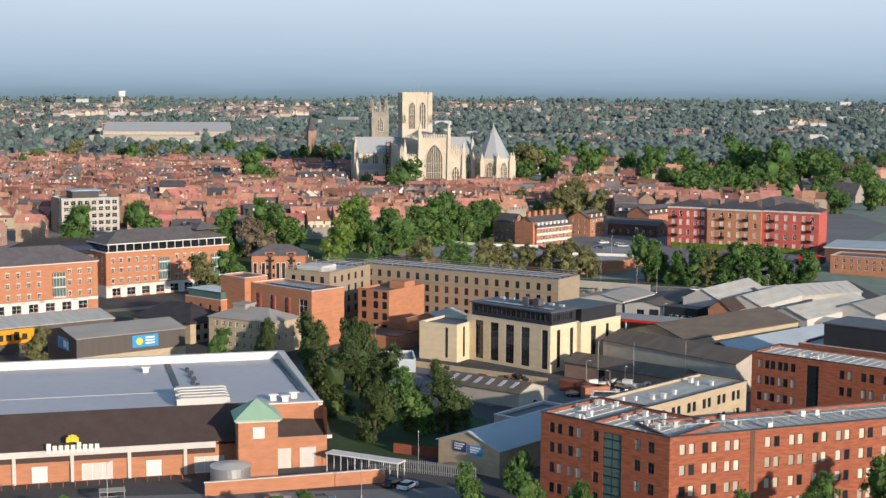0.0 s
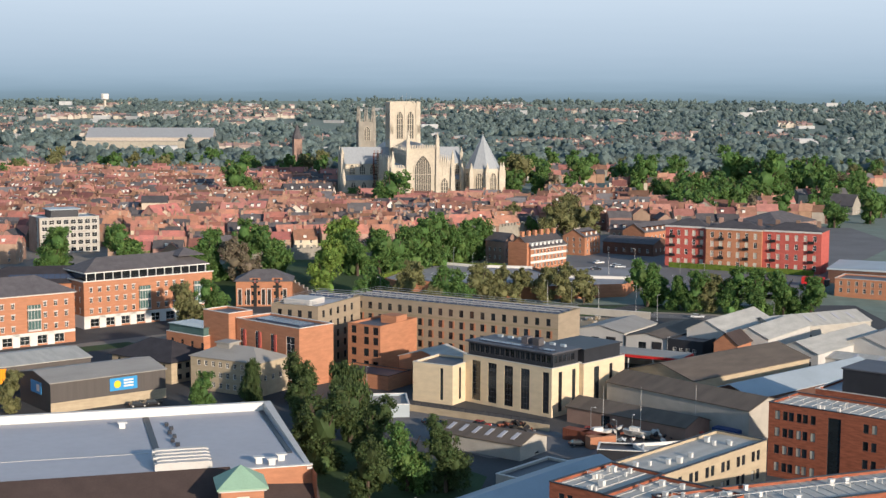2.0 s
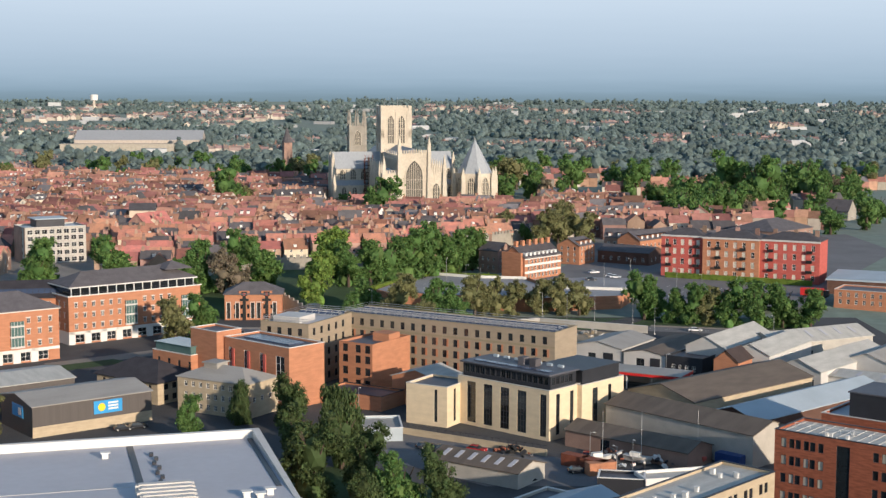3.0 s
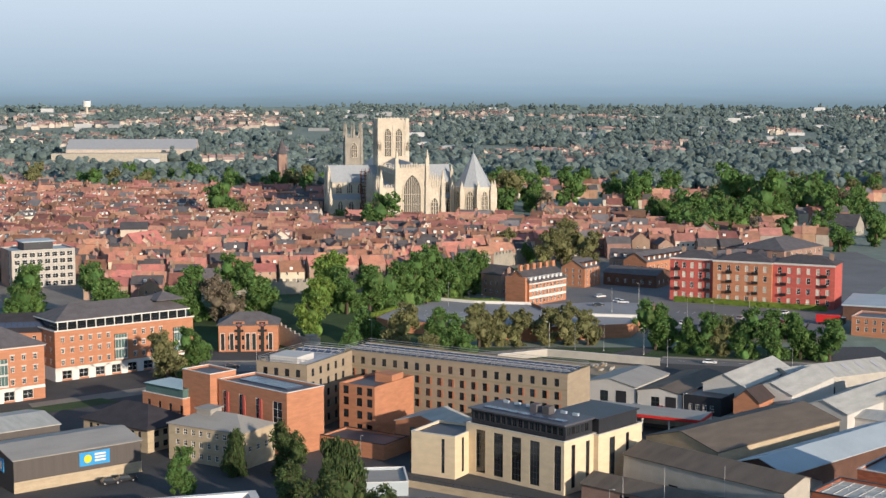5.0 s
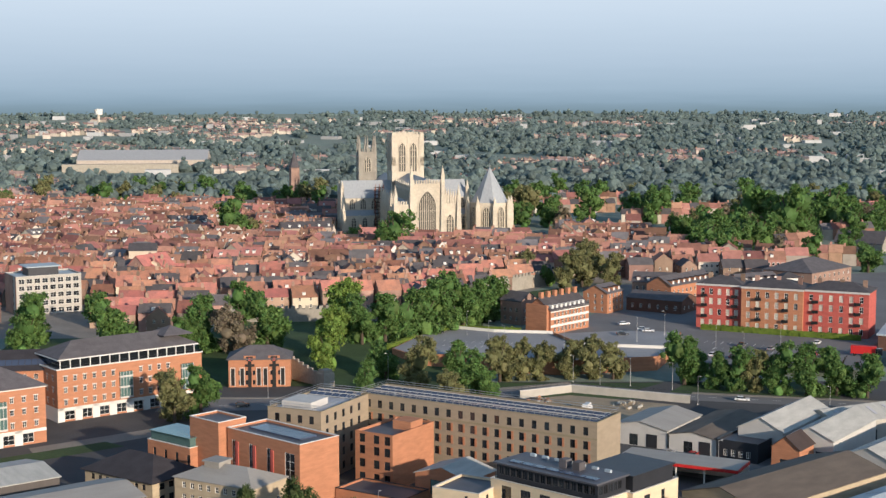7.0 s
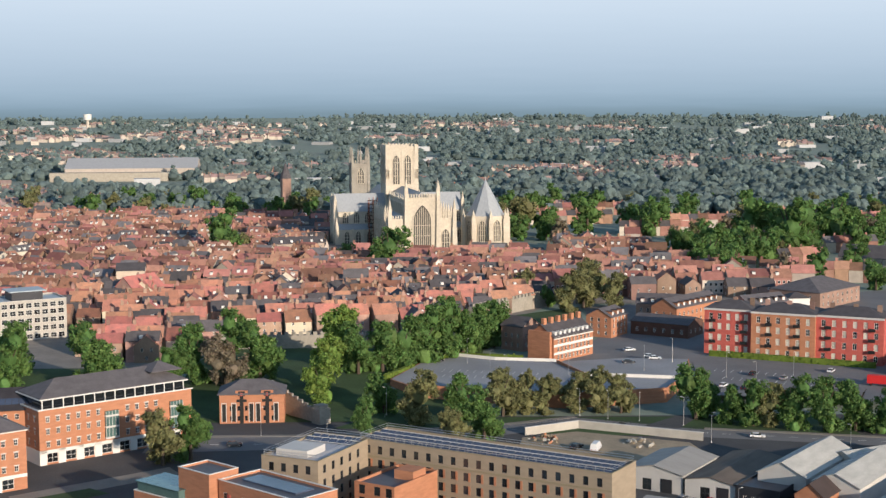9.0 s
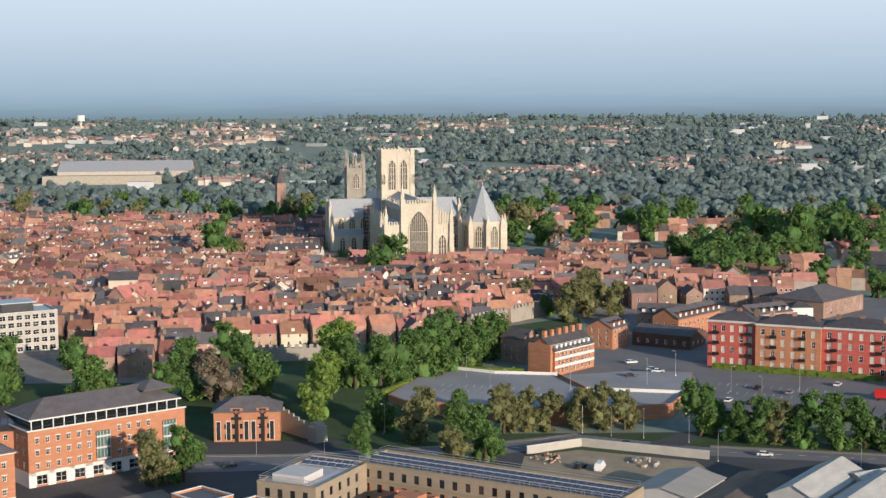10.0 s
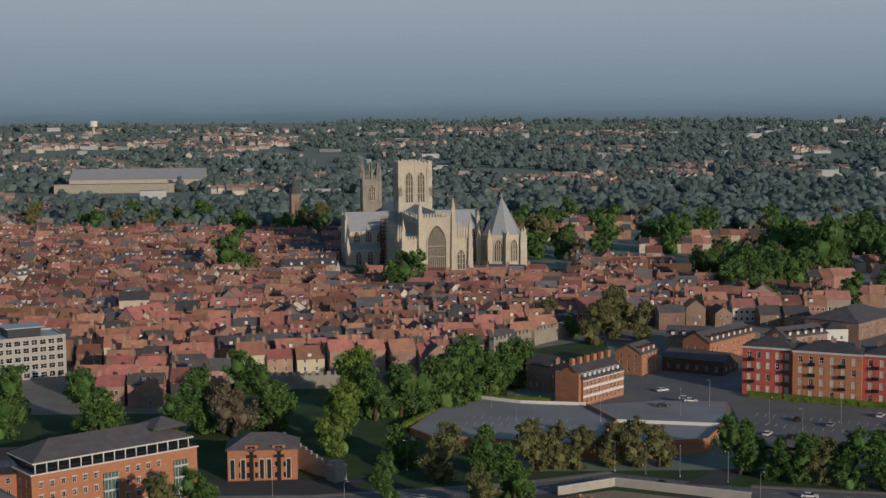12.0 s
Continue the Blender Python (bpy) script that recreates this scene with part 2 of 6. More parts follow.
def window_mesh(w, h, frame_mat="frame_white", glass="glass", bars=1, rails=1):
    """A framed pane, set back in its opening, with glazing bars and rails."""
    key = (round(w, 2), round(h, 2), frame_mat, glass, bars, rails)
    if key not in WINDOWS:
        bm = bmesh.new()
        t = min(0.09, w * 0.08)
        x, z = w / 2, h / 2
        for r in ((-x, x, z - t, z), (-x, x, -z, -z + t), (-x, -x + t, -z + t, z - t), (x - t, x, -z + t, z - t)):
            box(bm, r[0], r[1], 0.07, 0.17, r[2], r[3])
        for i in range(bars):
            c = -x + w * (i + 1) / (bars + 1)
            box(bm, c - 0.03, c + 0.03, 0.09, 0.16, -z + t, z - t)
        for i in range(rails):
            c = -z + h * (i + 1) / (rails + 1)
            box(bm, -x + t, x - t, 0.095, 0.155, c - 0.03, c + 0.03)
        f = bm.faces.new([bm.verts.new(p) for p in ((-x, 0.14, -z), (x, 0.14, -z), (x, 0.14, z), (-x, 0.14, z))])
        f.material_index = 1
        WINDOWS[key] = mesh_of("window", bm, frame_mat, glass)
    return WINDOWS[key]


def row_of(length, n, w, h, zs, start=1.5, end=1.5):
    """Openings in n columns, evenly spread, at the sill heights zs."""
    gap = (length - start - end) / max(n, 1)
    return [(start + gap * (i + 0.5) - w / 2, start + gap * (i + 0.5) + w / 2, z, z + h) for z in zs for i in range(n)]


def gable_roof(bm, w, d, z, rise, along="x", over=0.35, thick=0.18):
    """Two pitched slabs."""
    def P(a, b, c):
        return (a, b, c) if along == "x" else (b, a, c)
    L, S = (w, d) if along == "x" else (d, w)
    drop = over * rise / (S / 2)
    for s in (0, 1):
        e, m = (-over, S / 2) if s == 0 else (S + over, S / 2)
        pts = [P(-over, e, z - drop), P(L + over, e, z - drop), P(L + over, m, z + rise), P(-over, m, z + rise)]
        lo = [bm.verts.new(p) for p in pts]
        hi = [bm.verts.new((p[0], p[1], p[2] + thick)) for p in pts]
        bm.faces.new(lo), bm.faces.new(hi)
        for i in range(4):
            k = (i + 1) % 4
            bm.faces.new((lo[i], lo[k], hi[k], hi[i]))
    bmesh.ops.recalc_face_normals(bm, faces=bm.faces)


def hip_roof(bm, w, d, z, rise, over=0.4, thick=0.2, x0=0.0, y0=0.0):
    run = min(w, d) / 2
    if w >= d:
        ridge = [(x0 + run, y0 + d / 2), (x0 + w - run, y0 + d / 2)]
    else:
        ridge = [(x0 + w / 2, y0 + run), (x0 + w / 2, y0 + d - run)]
    c = [(x0 - over, y0 - over), (x0 + w + over, y0 - over), (x0 + w + over, y0 + d + over), (x0 - over, y0 + d + over)]
    lo = [bm.verts.new((*p, z)) for p in c]
    hi = [bm.verts.new((*p, z + thick)) for p in c]
    a, b = [bm.verts.new((*p, z + rise)) for p in ridge]
    for i in range(4):
        bm.faces.new((lo[i], lo[(i + 1) % 4], hi[(i + 1) % 4], hi[i]))
    bm.faces.new(lo[::-1])
    if w >= d:
        bm.faces.new((hi[0], hi[1], b, a)), bm.faces.new((hi[1], hi[2], b)), bm.faces.new((hi[2], hi[3], a, b)), bm.faces.new((hi[3], hi[0], a))
    else:
        bm.faces.new((hi[0], hi[1], a)), bm.faces.new((hi[1], hi[2], b, a)), bm.faces.new((hi[2], hi[3], b)), bm.faces.new((hi[3], hi[0], a, b))


def put_windows(e, side, w, d, ops, frame_mat, glass, name="window", bars=1, rails=1, base=None, pale=0.0):
    o, u, _ = side_frame(side, w, d)
    o = o + Vector(base or (0, 0, 0))
    rnd = random.Random(len(ops) * 7 + int(w * 10))
    for op in ops:
        g = op[4] if len(op) > 4 else ("blind" if rnd.random() < pale else glass)
        ob = part(name, window_mesh(op[1] - op[0], op[3] - op[2], frame_mat, g, bars, rails), "", e)
        c = o + u * ((op[0] + op[1]) / 2) + Vector((0, 0, (op[2] + op[3]) / 2))
        ob.matrix_local = pose(*c, 0, 0, SIDES[side])


def building(name, label, x, y, turn, w, d, h, wall, z=0.0, roof="flat", roof_mat="membrane", rise=3.0, ops=None, frame_mat="frame_white",
             glass="glass", bars=1, rails=1, along="x", coping="coping", category="building", lintel="", deep=0.18, pale=0.0, over=0.35):
    """A building whose front left corner stands at x, y; its front runs along the turn, its depth to the left of that."""
    e = thing(name, label, category, x, y, z, turn)
    ops = ops or {}
    bm = bmesh.new()
    for s in "frbl":
        o, u, length = side_frame(s, w, d)
        facade(bm, o, u, length, -1.0, h, ops.get(s, []), deep)
    if roof == "gable":
        for q in (0, 1):
            if along == "x":
                tri = [(q * w, 0, h), (q * w, d, h), (q * w, d / 2, h + rise)]
            else:
                tri = [(0, q * d, h), (w, q * d, h), (w / 2, q * d, h + rise)]
            bm.faces.new([bm.verts.new(p) for p in tri])
    bmesh.ops.remove_doubles(bm, verts=bm.verts, dist=0.001)
    part("wall", bm, wall, e)
    bm = bmesh.new()
    if roof == "flat":
        box(bm, 0.3, w - 0.3, 0.3, d - 0.3, h - 0.7, h - 0.45)
        part("roof", bm, roof_mat, e)
        part("coping", boxes((-0.08, w + 0.08, -0.08, 0.32, h, h + 0.14), (-0.08, w + 0.08, d - 0.32, d + 0.08, h, h + 0.14),
                             (-0.08, 0.32, 0.32, d - 0.32, h, h + 0.14), (w - 0.32, w + 0.08, 0.32, d - 0.32, h, h + 0.14)), coping, e)
        part("parapet", boxes((0.25, w - 0.25, 0.2, 0.3, h - 0.7, h), (0.25, w - 0.25, d - 0.3, d - 0.2, h - 0.7, h),
                              (0.2, 0.3, 0.3, d - 0.3, h - 0.7, h), (w - 0.3, w - 0.2, 0.3, d - 0.3, h - 0.7, h)), wall, e)
    elif roof == "gable":
        gable_roof(bm, w, d, h, rise, along, over)
        part("roof", bm, roof_mat, e)
    elif roof == "hip":
        hip_roof(bm, w, d, h, rise, over)
        part("roof", bm, roof_mat, e)
    for s, rows in ops.items():
        put_windows(e, s, w, d, rows, frame_mat, glass, bars=bars, rails=rails, pale=pale)
        if lintel:
            o, u, _ = side_frame(s, w, d)
            for op in rows:
                m = new("lintel", trim_mesh(op[1] - op[0] + 0.4, 0.22, lintel))
                m.parent = e
                m.matrix_local = pose(*(o + u * ((op[0] + op[1]) / 2) + Vector((0, 0, op[3] + 0.12))), 0, 0, SIDES[s])
    return e


TRIMS = {}


def trim_mesh(w, h, material):
    key = (round(w, 2), h, material)
    if key not in TRIMS:
        TRIMS[key] = mesh_of("trim", boxes((-w / 2, w / 2, -0.05, 0.06, -h / 2, h / 2)), material)
    return TRIMS[key]


def clutter(e, w, d, h, n, seed, material="white"):
    """Vents and plant boxes on a flat roof, each a part."""
    rnd = random.Random(seed)
    for _ in range(n):
        a, b, s = rnd.uniform(1.5, w - 2.5), rnd.uniform(1.5, d - 1.5), rnd.uniform(0.3, 0.9)
        part("roof_vent", boxes((a, a + s, b, b + s * 0.8, h - 0.45, h + s * 0.5), (a - 0.08, a + s + 0.08, b - 0.08, b + s * 0.8 + 0.08, h + s * 0.5, h + s * 0.5 + 0.1)), material, e)


def ground_height(x, y):
    def ss(a, b, v):
        k = min(1, max(0, (v - a) / (b - a)))
        return k * k * (3 - 2 * k)
    far = 40.0 * max(0.0, (y - 600) / 2740) ** 1.25
    return 3.0 * ss(-505, -440, y) - 3.0 * ss(-300, -110, y) + far

# ---- ground, roads, distance ----
ys = [-1300, -1150, -1000, -900, -800, -700, -600, -540, -505, -490, -470, -455, -440, -420, -380, -340, -300, -260, -220, -180, -140, -110, -60, 0, 100, 250, 500, 600, 800, 1000, 1300, 1600, 1900, 2200, 2500, 2800, 3100, 3330]
xs = [-3600, -2000, -1000, -500, -250, -120, -50, 0, 50, 120, 250, 500, 1000, 2000, 3600]
bm = bmesh.new()
grid = [[bm.verts.new((x, y, ground_height(x, y) - 0.05)) for x in xs] for y in ys]
for j in range(len(ys) - 1):
    for i in range(len(xs) - 1):
        bm.faces.new((grid[j][i], grid[j][i + 1], grid[j + 1][i + 1], grid[j + 1][i]))
tagged(new("ground", mesh_of("ground", bm, "ground")), "flat green and grey land, paled for haze, reaching to the horizon", "ground", kind="structure")


def sheet(name, label, material, pts, lift=0.02, flat=None):
    """A laid surface over the ground, from a few plan corners."""
    b = bmesh.new()
    b.faces.new([b.verts.new((x, y, (ground_height(x, y) if flat is None else flat) + lift)) for x, y in pts])
    return tagged(new(name, mesh_of(name, b, material)), label, name, kind="structure")


sheet("pavement", "worn grey tarmac yards and service roads between buildings", "asphalt", [(-140, -1000), (160, -1000), (170, -560), (170, -505.5), (-140, -505.5)], 0.0)
sheet("car_park", "grey tarmac supermarket car park with painted bays", "asphalt_pale", [(-120, -840), (30, -840), (30, -780), (-10, -785), (-120, -800)], 0.03)
sheet("demolition_yard", "pale sandy cleared yard with rubble", "sandy", [(40, -560), (84, -580), (94, -562), (90, -540), (60, -526), (44, -533)], 0.075)
sheet("verge", "rough grass bank under the trees", "grass", [(5, -760), (30, -760), (35, -730), (12, -700), (-12, -705)], 0.04)
sheet("verge", "grass strip beside the road", "grass", [(-10, -520), (140, -540), (140, -508), (0, -506)], 0.05)
sheet("road", "dark tarmac road curving past the car park", "asphalt_pale", [(-60, -548), (-20, -545), (36, -531), (61, -520), (95, -534), (160, -550), (160, -540), (95, -524), (62, -508), (36, -519), (-20, -530), (-60, -530)], 0.07)
sheet("road", "tarmac side road between trees", "asphalt", [(80, -520), (90, -523), (100, -505.5), (93, -505.5)], 0.08)

# hazy distance and sky painted in a glowing ramp by height, far behind everything
bm = bmesh.new()
R, N = 4250.0, 120
rings = []
for z in (-20, 20, 40, 60, 80, 110, 150, 260, 420, 620, 800):
    rings.append([bm.verts.new((R * math.sin(i * math.tau / N), -960 + R * math.cos(i * math.tau / N), z)) for i in range(N)])
for a, b in zip(rings, rings[1:]):
    for i in range(N):
        bm.faces.new((a[i], a[(i + 1) % N], b[(i + 1) % N], b[i]))
m = bpy.data.materials.new("hazy_distance")
m.use_nodes = True
n, l = m.node_tree.nodes, m.node_tree.links
n.remove(n["Principled BSDF"])
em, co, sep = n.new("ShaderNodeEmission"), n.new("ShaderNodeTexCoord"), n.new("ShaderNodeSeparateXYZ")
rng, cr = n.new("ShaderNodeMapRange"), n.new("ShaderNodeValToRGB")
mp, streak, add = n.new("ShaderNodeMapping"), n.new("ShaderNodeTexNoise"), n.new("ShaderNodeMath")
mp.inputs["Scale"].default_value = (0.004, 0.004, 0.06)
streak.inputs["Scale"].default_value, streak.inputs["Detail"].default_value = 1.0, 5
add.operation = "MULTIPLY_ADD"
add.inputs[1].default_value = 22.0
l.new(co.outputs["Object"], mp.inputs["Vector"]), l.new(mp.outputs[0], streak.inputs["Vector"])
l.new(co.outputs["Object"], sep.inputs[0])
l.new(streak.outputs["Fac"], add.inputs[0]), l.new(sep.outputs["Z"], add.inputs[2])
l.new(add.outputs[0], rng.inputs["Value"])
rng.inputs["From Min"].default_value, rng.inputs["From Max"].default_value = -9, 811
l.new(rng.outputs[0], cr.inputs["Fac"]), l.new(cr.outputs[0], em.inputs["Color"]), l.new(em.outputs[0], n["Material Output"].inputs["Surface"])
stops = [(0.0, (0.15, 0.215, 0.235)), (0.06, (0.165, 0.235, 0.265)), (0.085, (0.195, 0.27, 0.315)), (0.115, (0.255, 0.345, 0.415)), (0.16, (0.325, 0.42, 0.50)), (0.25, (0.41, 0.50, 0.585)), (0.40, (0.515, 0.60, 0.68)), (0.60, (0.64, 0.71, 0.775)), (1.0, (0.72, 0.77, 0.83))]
for k, (p, c) in enumerate(stops):
    s = cr.color_ramp.elements[k] if k < 2 else cr.color_ramp.elements.new(p)
    s.position, s.color = p, (*c, 1)
M["hazy_distance"] = m
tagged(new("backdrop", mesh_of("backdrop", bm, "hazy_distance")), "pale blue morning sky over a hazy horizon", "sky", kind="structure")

# ---- the near quarter ----
# supermarket: long low store with a grey membrane roof, a dark tiled canopy and a clock turret
sm = thing("supermarket", "long orange brick supermarket with grey flat roof and dark tiled canopy", "supermarket", -100.5, -796.0, 0, 15.6)
W, D = 110.0, 50.0
bays = [(W - 21 - 9.6 * i, 6.0) for i in range(9)]
ops = []
for k, (c, _) in enumerate(bays):
    ops += [(c - 1.3, c + 1.3, 0.1, 2.9)] if k % 2 else [(c - 2.6, c + 2.6, 0.1, 3.0, "coping")]
bm = bmesh.new()
for s, hh in (("f", 5.6), ("r", 10.4), ("b", 11.4), ("l", 10.4)):
    o, u, length = side_frame(s, W, D)
    facade(bm, o, u, length, -1, hh, ops if s == "f" else [])
part("wall", bm, "orange_brick", sm)
put_windows(sm, "f", W, D, ops, "frame_white", "white", bars=2, rails=0)
part("roof", boxes((0.4, W - 0.8, 6.0, D - 1.2, 10.2, 10.6)), "membrane", sm, "pale grey membrane roof")
bm = bmesh.new()
v = [bm.verts.new(p) for p in ((0, -1.2, 5.9), (W - 13.6, -1.2, 5.9), (W - 13.6, 6.4, 10.9), (0, 6.4, 10.9), (0, -1.2, 5.4), (W - 13.6, -1.2, 5.4), (W - 13.6, 6.4, 5.4), (0, 6.4, 5.4))]
for f in ((0, 1, 2, 3), (1, 5, 6, 2), (0, 3, 7, 4), (4, 7, 6, 5)):
    bm.faces.new([v[i] for i in f])
part("canopy", bm, "brown_tile", sm, "dark brown tiled canopy slope")
bm = bmesh.new()
v = [bm.verts.new(p) for p in ((W - 13.5, 0.6, 6.0), (W + 0.8, 0.6, 5.2), (W + 0.8, 4.3, 7.6), (W - 13.5, 4.3, 8.4), (W - 13.5, 0.6, 5.2), (W - 13.5, 4.3, 5.2), (W + 0.8, 4.3, 5.2))]
bm.faces.new(v[:4]), bm.faces.new((v[1], v[6], v[2])), bm.faces.new((v[0], v[4], v[1])), bm.faces.new((v[0], v[3], v[5], v[4]))
part("canopy", bm, "brown_tile", sm)
part("upper_wall", boxes((W - 13.5, W, 4.3, 4.9, 5, 10.75)), "orange_brick", sm)
part("upper_coping", boxes((W - 13.5, W + 0.1, 4.15, 5.0, 10.75, 10.95)), "white", sm)
for c in (W - 9.5, W - 5):
    part("dock_door", boxes((c, c + 3, -0.1, -0.02, 0, 3.6)), "coping", sm)
part("fascia", boxes((0, W - 20, -1.45, -1.2, 4.9, 5.95)), "coping", sm, "cream fascia board")
part("fascia", boxes((W - 13, W + 1.0, 0.3, 0.6, 4.9, 5.5)), "white", sm)
part("lower_band", boxes((0, W - 20, -0.35, 0, 3.7, 4.5)), "brown_tile", sm)
for i in range(9):
    part("pilaster", boxes((W - 25.5 - 9.6 * i, W - 24.9 - 9.6 * i, -0.4, 0, 0, 4.9)), "coping", sm)
part("back_parapet", boxes((0, W - 1.5, D - 1.2, D, 10.2, 12.2)), "white", sm, "white sheet parapet")
bm = bmesh.new()
v = [bm.verts.new(p) for p in ((W - 1.5, D, 12.2), (W, D, 12.2), (W, 4, 10.6), (W - 0.9, 4, 10.6), (W - 1.5, D, 10.3), (W, D, 10.3), (W, 4, 10.2), (W - 0.9, 4, 10.2))]
for f in ((0, 3, 2, 1), (1, 2, 6, 5), (0, 4, 7, 3), (2, 3, 7, 6)):
    bm.faces.new([v[i] for i in f])
part("side_parapet", bm, "coping", sm)
part("gutter", boxes((W - 2.6, W - 1.7, 14, D - 2, 10.61, 10.75)), "dark_metal", sm)
part("roof_walkway", boxes((W - 25.2, W - 24.0, 15, D - 2, 10.61, 10.72)), "dark_metal", sm)
for i in range(9):
    part("roof_vent", boxes((W - 21.6 + (i % 2) * 0.6, W - 20.9 + (i % 2) * 0.6, 14 + 3.2 * i, 15 + 3.2 * i, 10.6, 11.2)), "dark_metal", sm)
for i in range(5):
    part("plant_unit", boxes((W - 26 + (i % 2) * 0.4, W - 16.5, 6.6 + i * 1.5, 7.7 + i * 1.5, 10.6 + 0.15 * i, 12.0 + 0.2 * i), (W - 25.5 + (i % 2) * 0.4, W - 17, 6.5 + i * 1.5, 7.8 + i * 1.5, 12.0 + 0.2 * i, 12.15 + 0.2 * i)), "coping", sm, "white rooftop chiller unit")
for a, b in ((W - 23, 12), (W - 18.5, 12), (W - 70, 42), (W - 30, 40), (W - 7, 6.5), (W - 5, 9), (W - 9, 8)):
    part("roof_vent", boxes((a, a + 1.1, b, b + 1.0, 10.6, 11.6), (a - 0.3, a + 1.5, b - 0.2, b + 1.2, 11.6, 11.8)), "white", sm)
part("expansion_joint", boxes((0.4, W - 26, 19.9, 20.15, 10.6, 10.66)), "coping", sm)
# shop sign as plain raised bars with a gold crest
for i in range(9):
    part("sign_letter", boxes((W - 48.6 + i * 1.0, W - 47.85 + i * 1.0, -1.75, -1.46, 5.5, 6.8 + (0.4 if i in (0, 5) else 0))), "white", sm)
bm = bmesh.new()
for i in range(5):
    a = (i - 2) * 0.5
    cyl(bm, W - 44.3 + math.sin(a) * 1.0, -1.6, 7.3, 7.6 + math.cos(a) * 1.0, 0.26, 0.2, 6)
part("sign_crest", bm, "yellow", sm)

tu = thing("clock_turret", "square orange brick turret with green pyramid roof", "turret", -8.8, -777.6, 0, 13)
bm = bmesh.new()
for s in "frbl":
    o, u, length = side_frame(s, 6.8, 6.8)
    facade(bm, o, u, length, -1, 10.7, [])
part("wall", bm, "orange_brick", tu)
bm = bmesh.new()
hip_roof(bm, 6.8, 6.8, 10.6, 3.2, 0.7, 0.25)
part("roof", bm, "green_copper", tu, "pale green pyramid roof")
part("notice_panel", boxes((2.5, 4.5, -0.09, 0, 7.4, 9.4)), "white", tu)
part("cornice", boxes((-0.4, 7.2, -0.4, 7.2, 10.3, 10.58)), "coping", tu)

e = thing("water_tank", "round galvanised steel water tank", "tank", -9.6, -781.4, 0)
part("shell", cyls((0, 0, 0, 3.7, 3.4, 3.4, 28)), "steel", e)
part("rim", cyls((0, 0, 3.7, 3.9, 3.5, 3.5, 28)), "steel", e)
part("lid", cyls((0, 0, 3.9, 4.3, 3.45, 0.3, 28)), "coping", e)
e = thing("yard_wall", "long orange brick yard wall", "wall", -13, -787, 0, 18)
part("wall", boxes((0, 31, 0, 0.4, -1, 2.3)), "orange_brick", e)
part("coping", boxes((-0.1, 31.1, -0.08, 0.48, 2.3, 2.45)), "coping", e)
e = thing("trolley_shelter", "white roofed open walkway on thin posts", "shelter", 5.5, -770.5, 0, -28)
part("roof", boxes((0, 15, 0, 2.6, 3.2, 3.45)), "white", e)
for i in range(6):
    part("post", boxes((0.2 + i * 2.9, 0.32 + i * 2.9, 0.1, 0.22, 0, 3.2)), "white", e)
    part("post", boxes((0.2 + i * 2.9, 0.32 + i * 2.9, 2.38, 2.5, 0, 3.2)), "white", e)
e = thing("palisade_fence", "grey steel palisade fence", "fence", 9, -766, 0, -22)
for i in range(60):
    part("pale", boxes((i * 0.42, i * 0.42 + 0.2, 0, 0.05, 0, 2.3)), "steel", e)
for z in (0.5, 1.8):
    part("rail", boxes((0, 25.2, 0.06, 0.12, z, z + 0.1)), "steel", e)

# brick student blocks with dark windows
def lofts(L, n, zs, w=1.15, h=1.75, st=1.2, en=1.2):
    gap = (L - st - en) / n
    rows = []
    for z in zs:
        for i in range(n):
            c = st + gap * (i + 0.5)
            rows += [(c - 1.35, c - 0.25, z, z + h), (c + 0.3, c + 1.35, z, z + h)]
    return rows


Z4 = [1.2, 4.6, 8.0, 11.3]
b1 = building("student_block", "red brick student block wing with flat white roof", 42.7, -785.3, -43, 10.2, 16, 14.4, "red_brick",
              ops={"f": lofts(10.2, 2, Z4)}, frame_mat="frame_dark", bars=0, rails=0, deep=0.3, pale=0.35, coping="dark_metal", roof_mat="sheet_white")
b2 = building("student_block", "red brick student block with glazed stair bay and flat roof", 50.2, -792.3, -42, 15.2, 14.5, 14.34, "red_brick",
              ops={"f": [(0.6, 1.7, z, z + 1.8) for z in Z4] + [(2.6, 6.2, 0.5, 13.2, "green_glass")] + [(c, c + 1.2, z, z + 1.8) for z in Z4 for c in (8.6, 11.2)]},
              frame_mat="frame_dark", bars=1, rails=1, deep=0.3, coping="dark_metal", roof_mat="sheet_white", pale=0.3)
for q in range(8):
    part("glazing_bar", boxes((2.6, 6.2, 0.0, 0.1, 1.6 + 1.5 * q, 1.75 + 1.5 * q)), "dark_metal", b2)
b3 = building("student_block", "long red brick student block with paired windows", 61.4, -802.2, 21, 62, 11, 14.28, "red_brick",
              ops={"f": lofts(14.5, 3, Z4) + [(15.2 + a, 15.2 + b, c, e2) for a, b, c, e2 in lofts(47, 10, Z4)]}, frame_mat="frame_dark", bars=0, rails=0, deep=0.3, pale=0.75, coping="dark_metal", roof_mat="sheet_white")
# raised dark strip stands for the notch between the fronts, its shade as colour
part("downpipe_recess", boxes((14.6, 15.4, -0.06, 0.02, 0, 14.2)), "dark_brick", b3)
b4 = building("student_block", "red brick student block with dark stairwell glazing", 89.3, -728, -40, 52, 12, 14.4, "red_brick",
              ops={"f": lofts(11, 3, Z4) + [(12.2, 14.8, 1.0, 13.2)] + [(17 + a, 17 + b, c, e2) for a, b, c, e2 in lofts(34, 7, Z4)]}, frame_mat="frame_dark", bars=0, rails=0, deep=0.3, pale=0.4, coping="dark_metal", roof_mat="sheet_white")
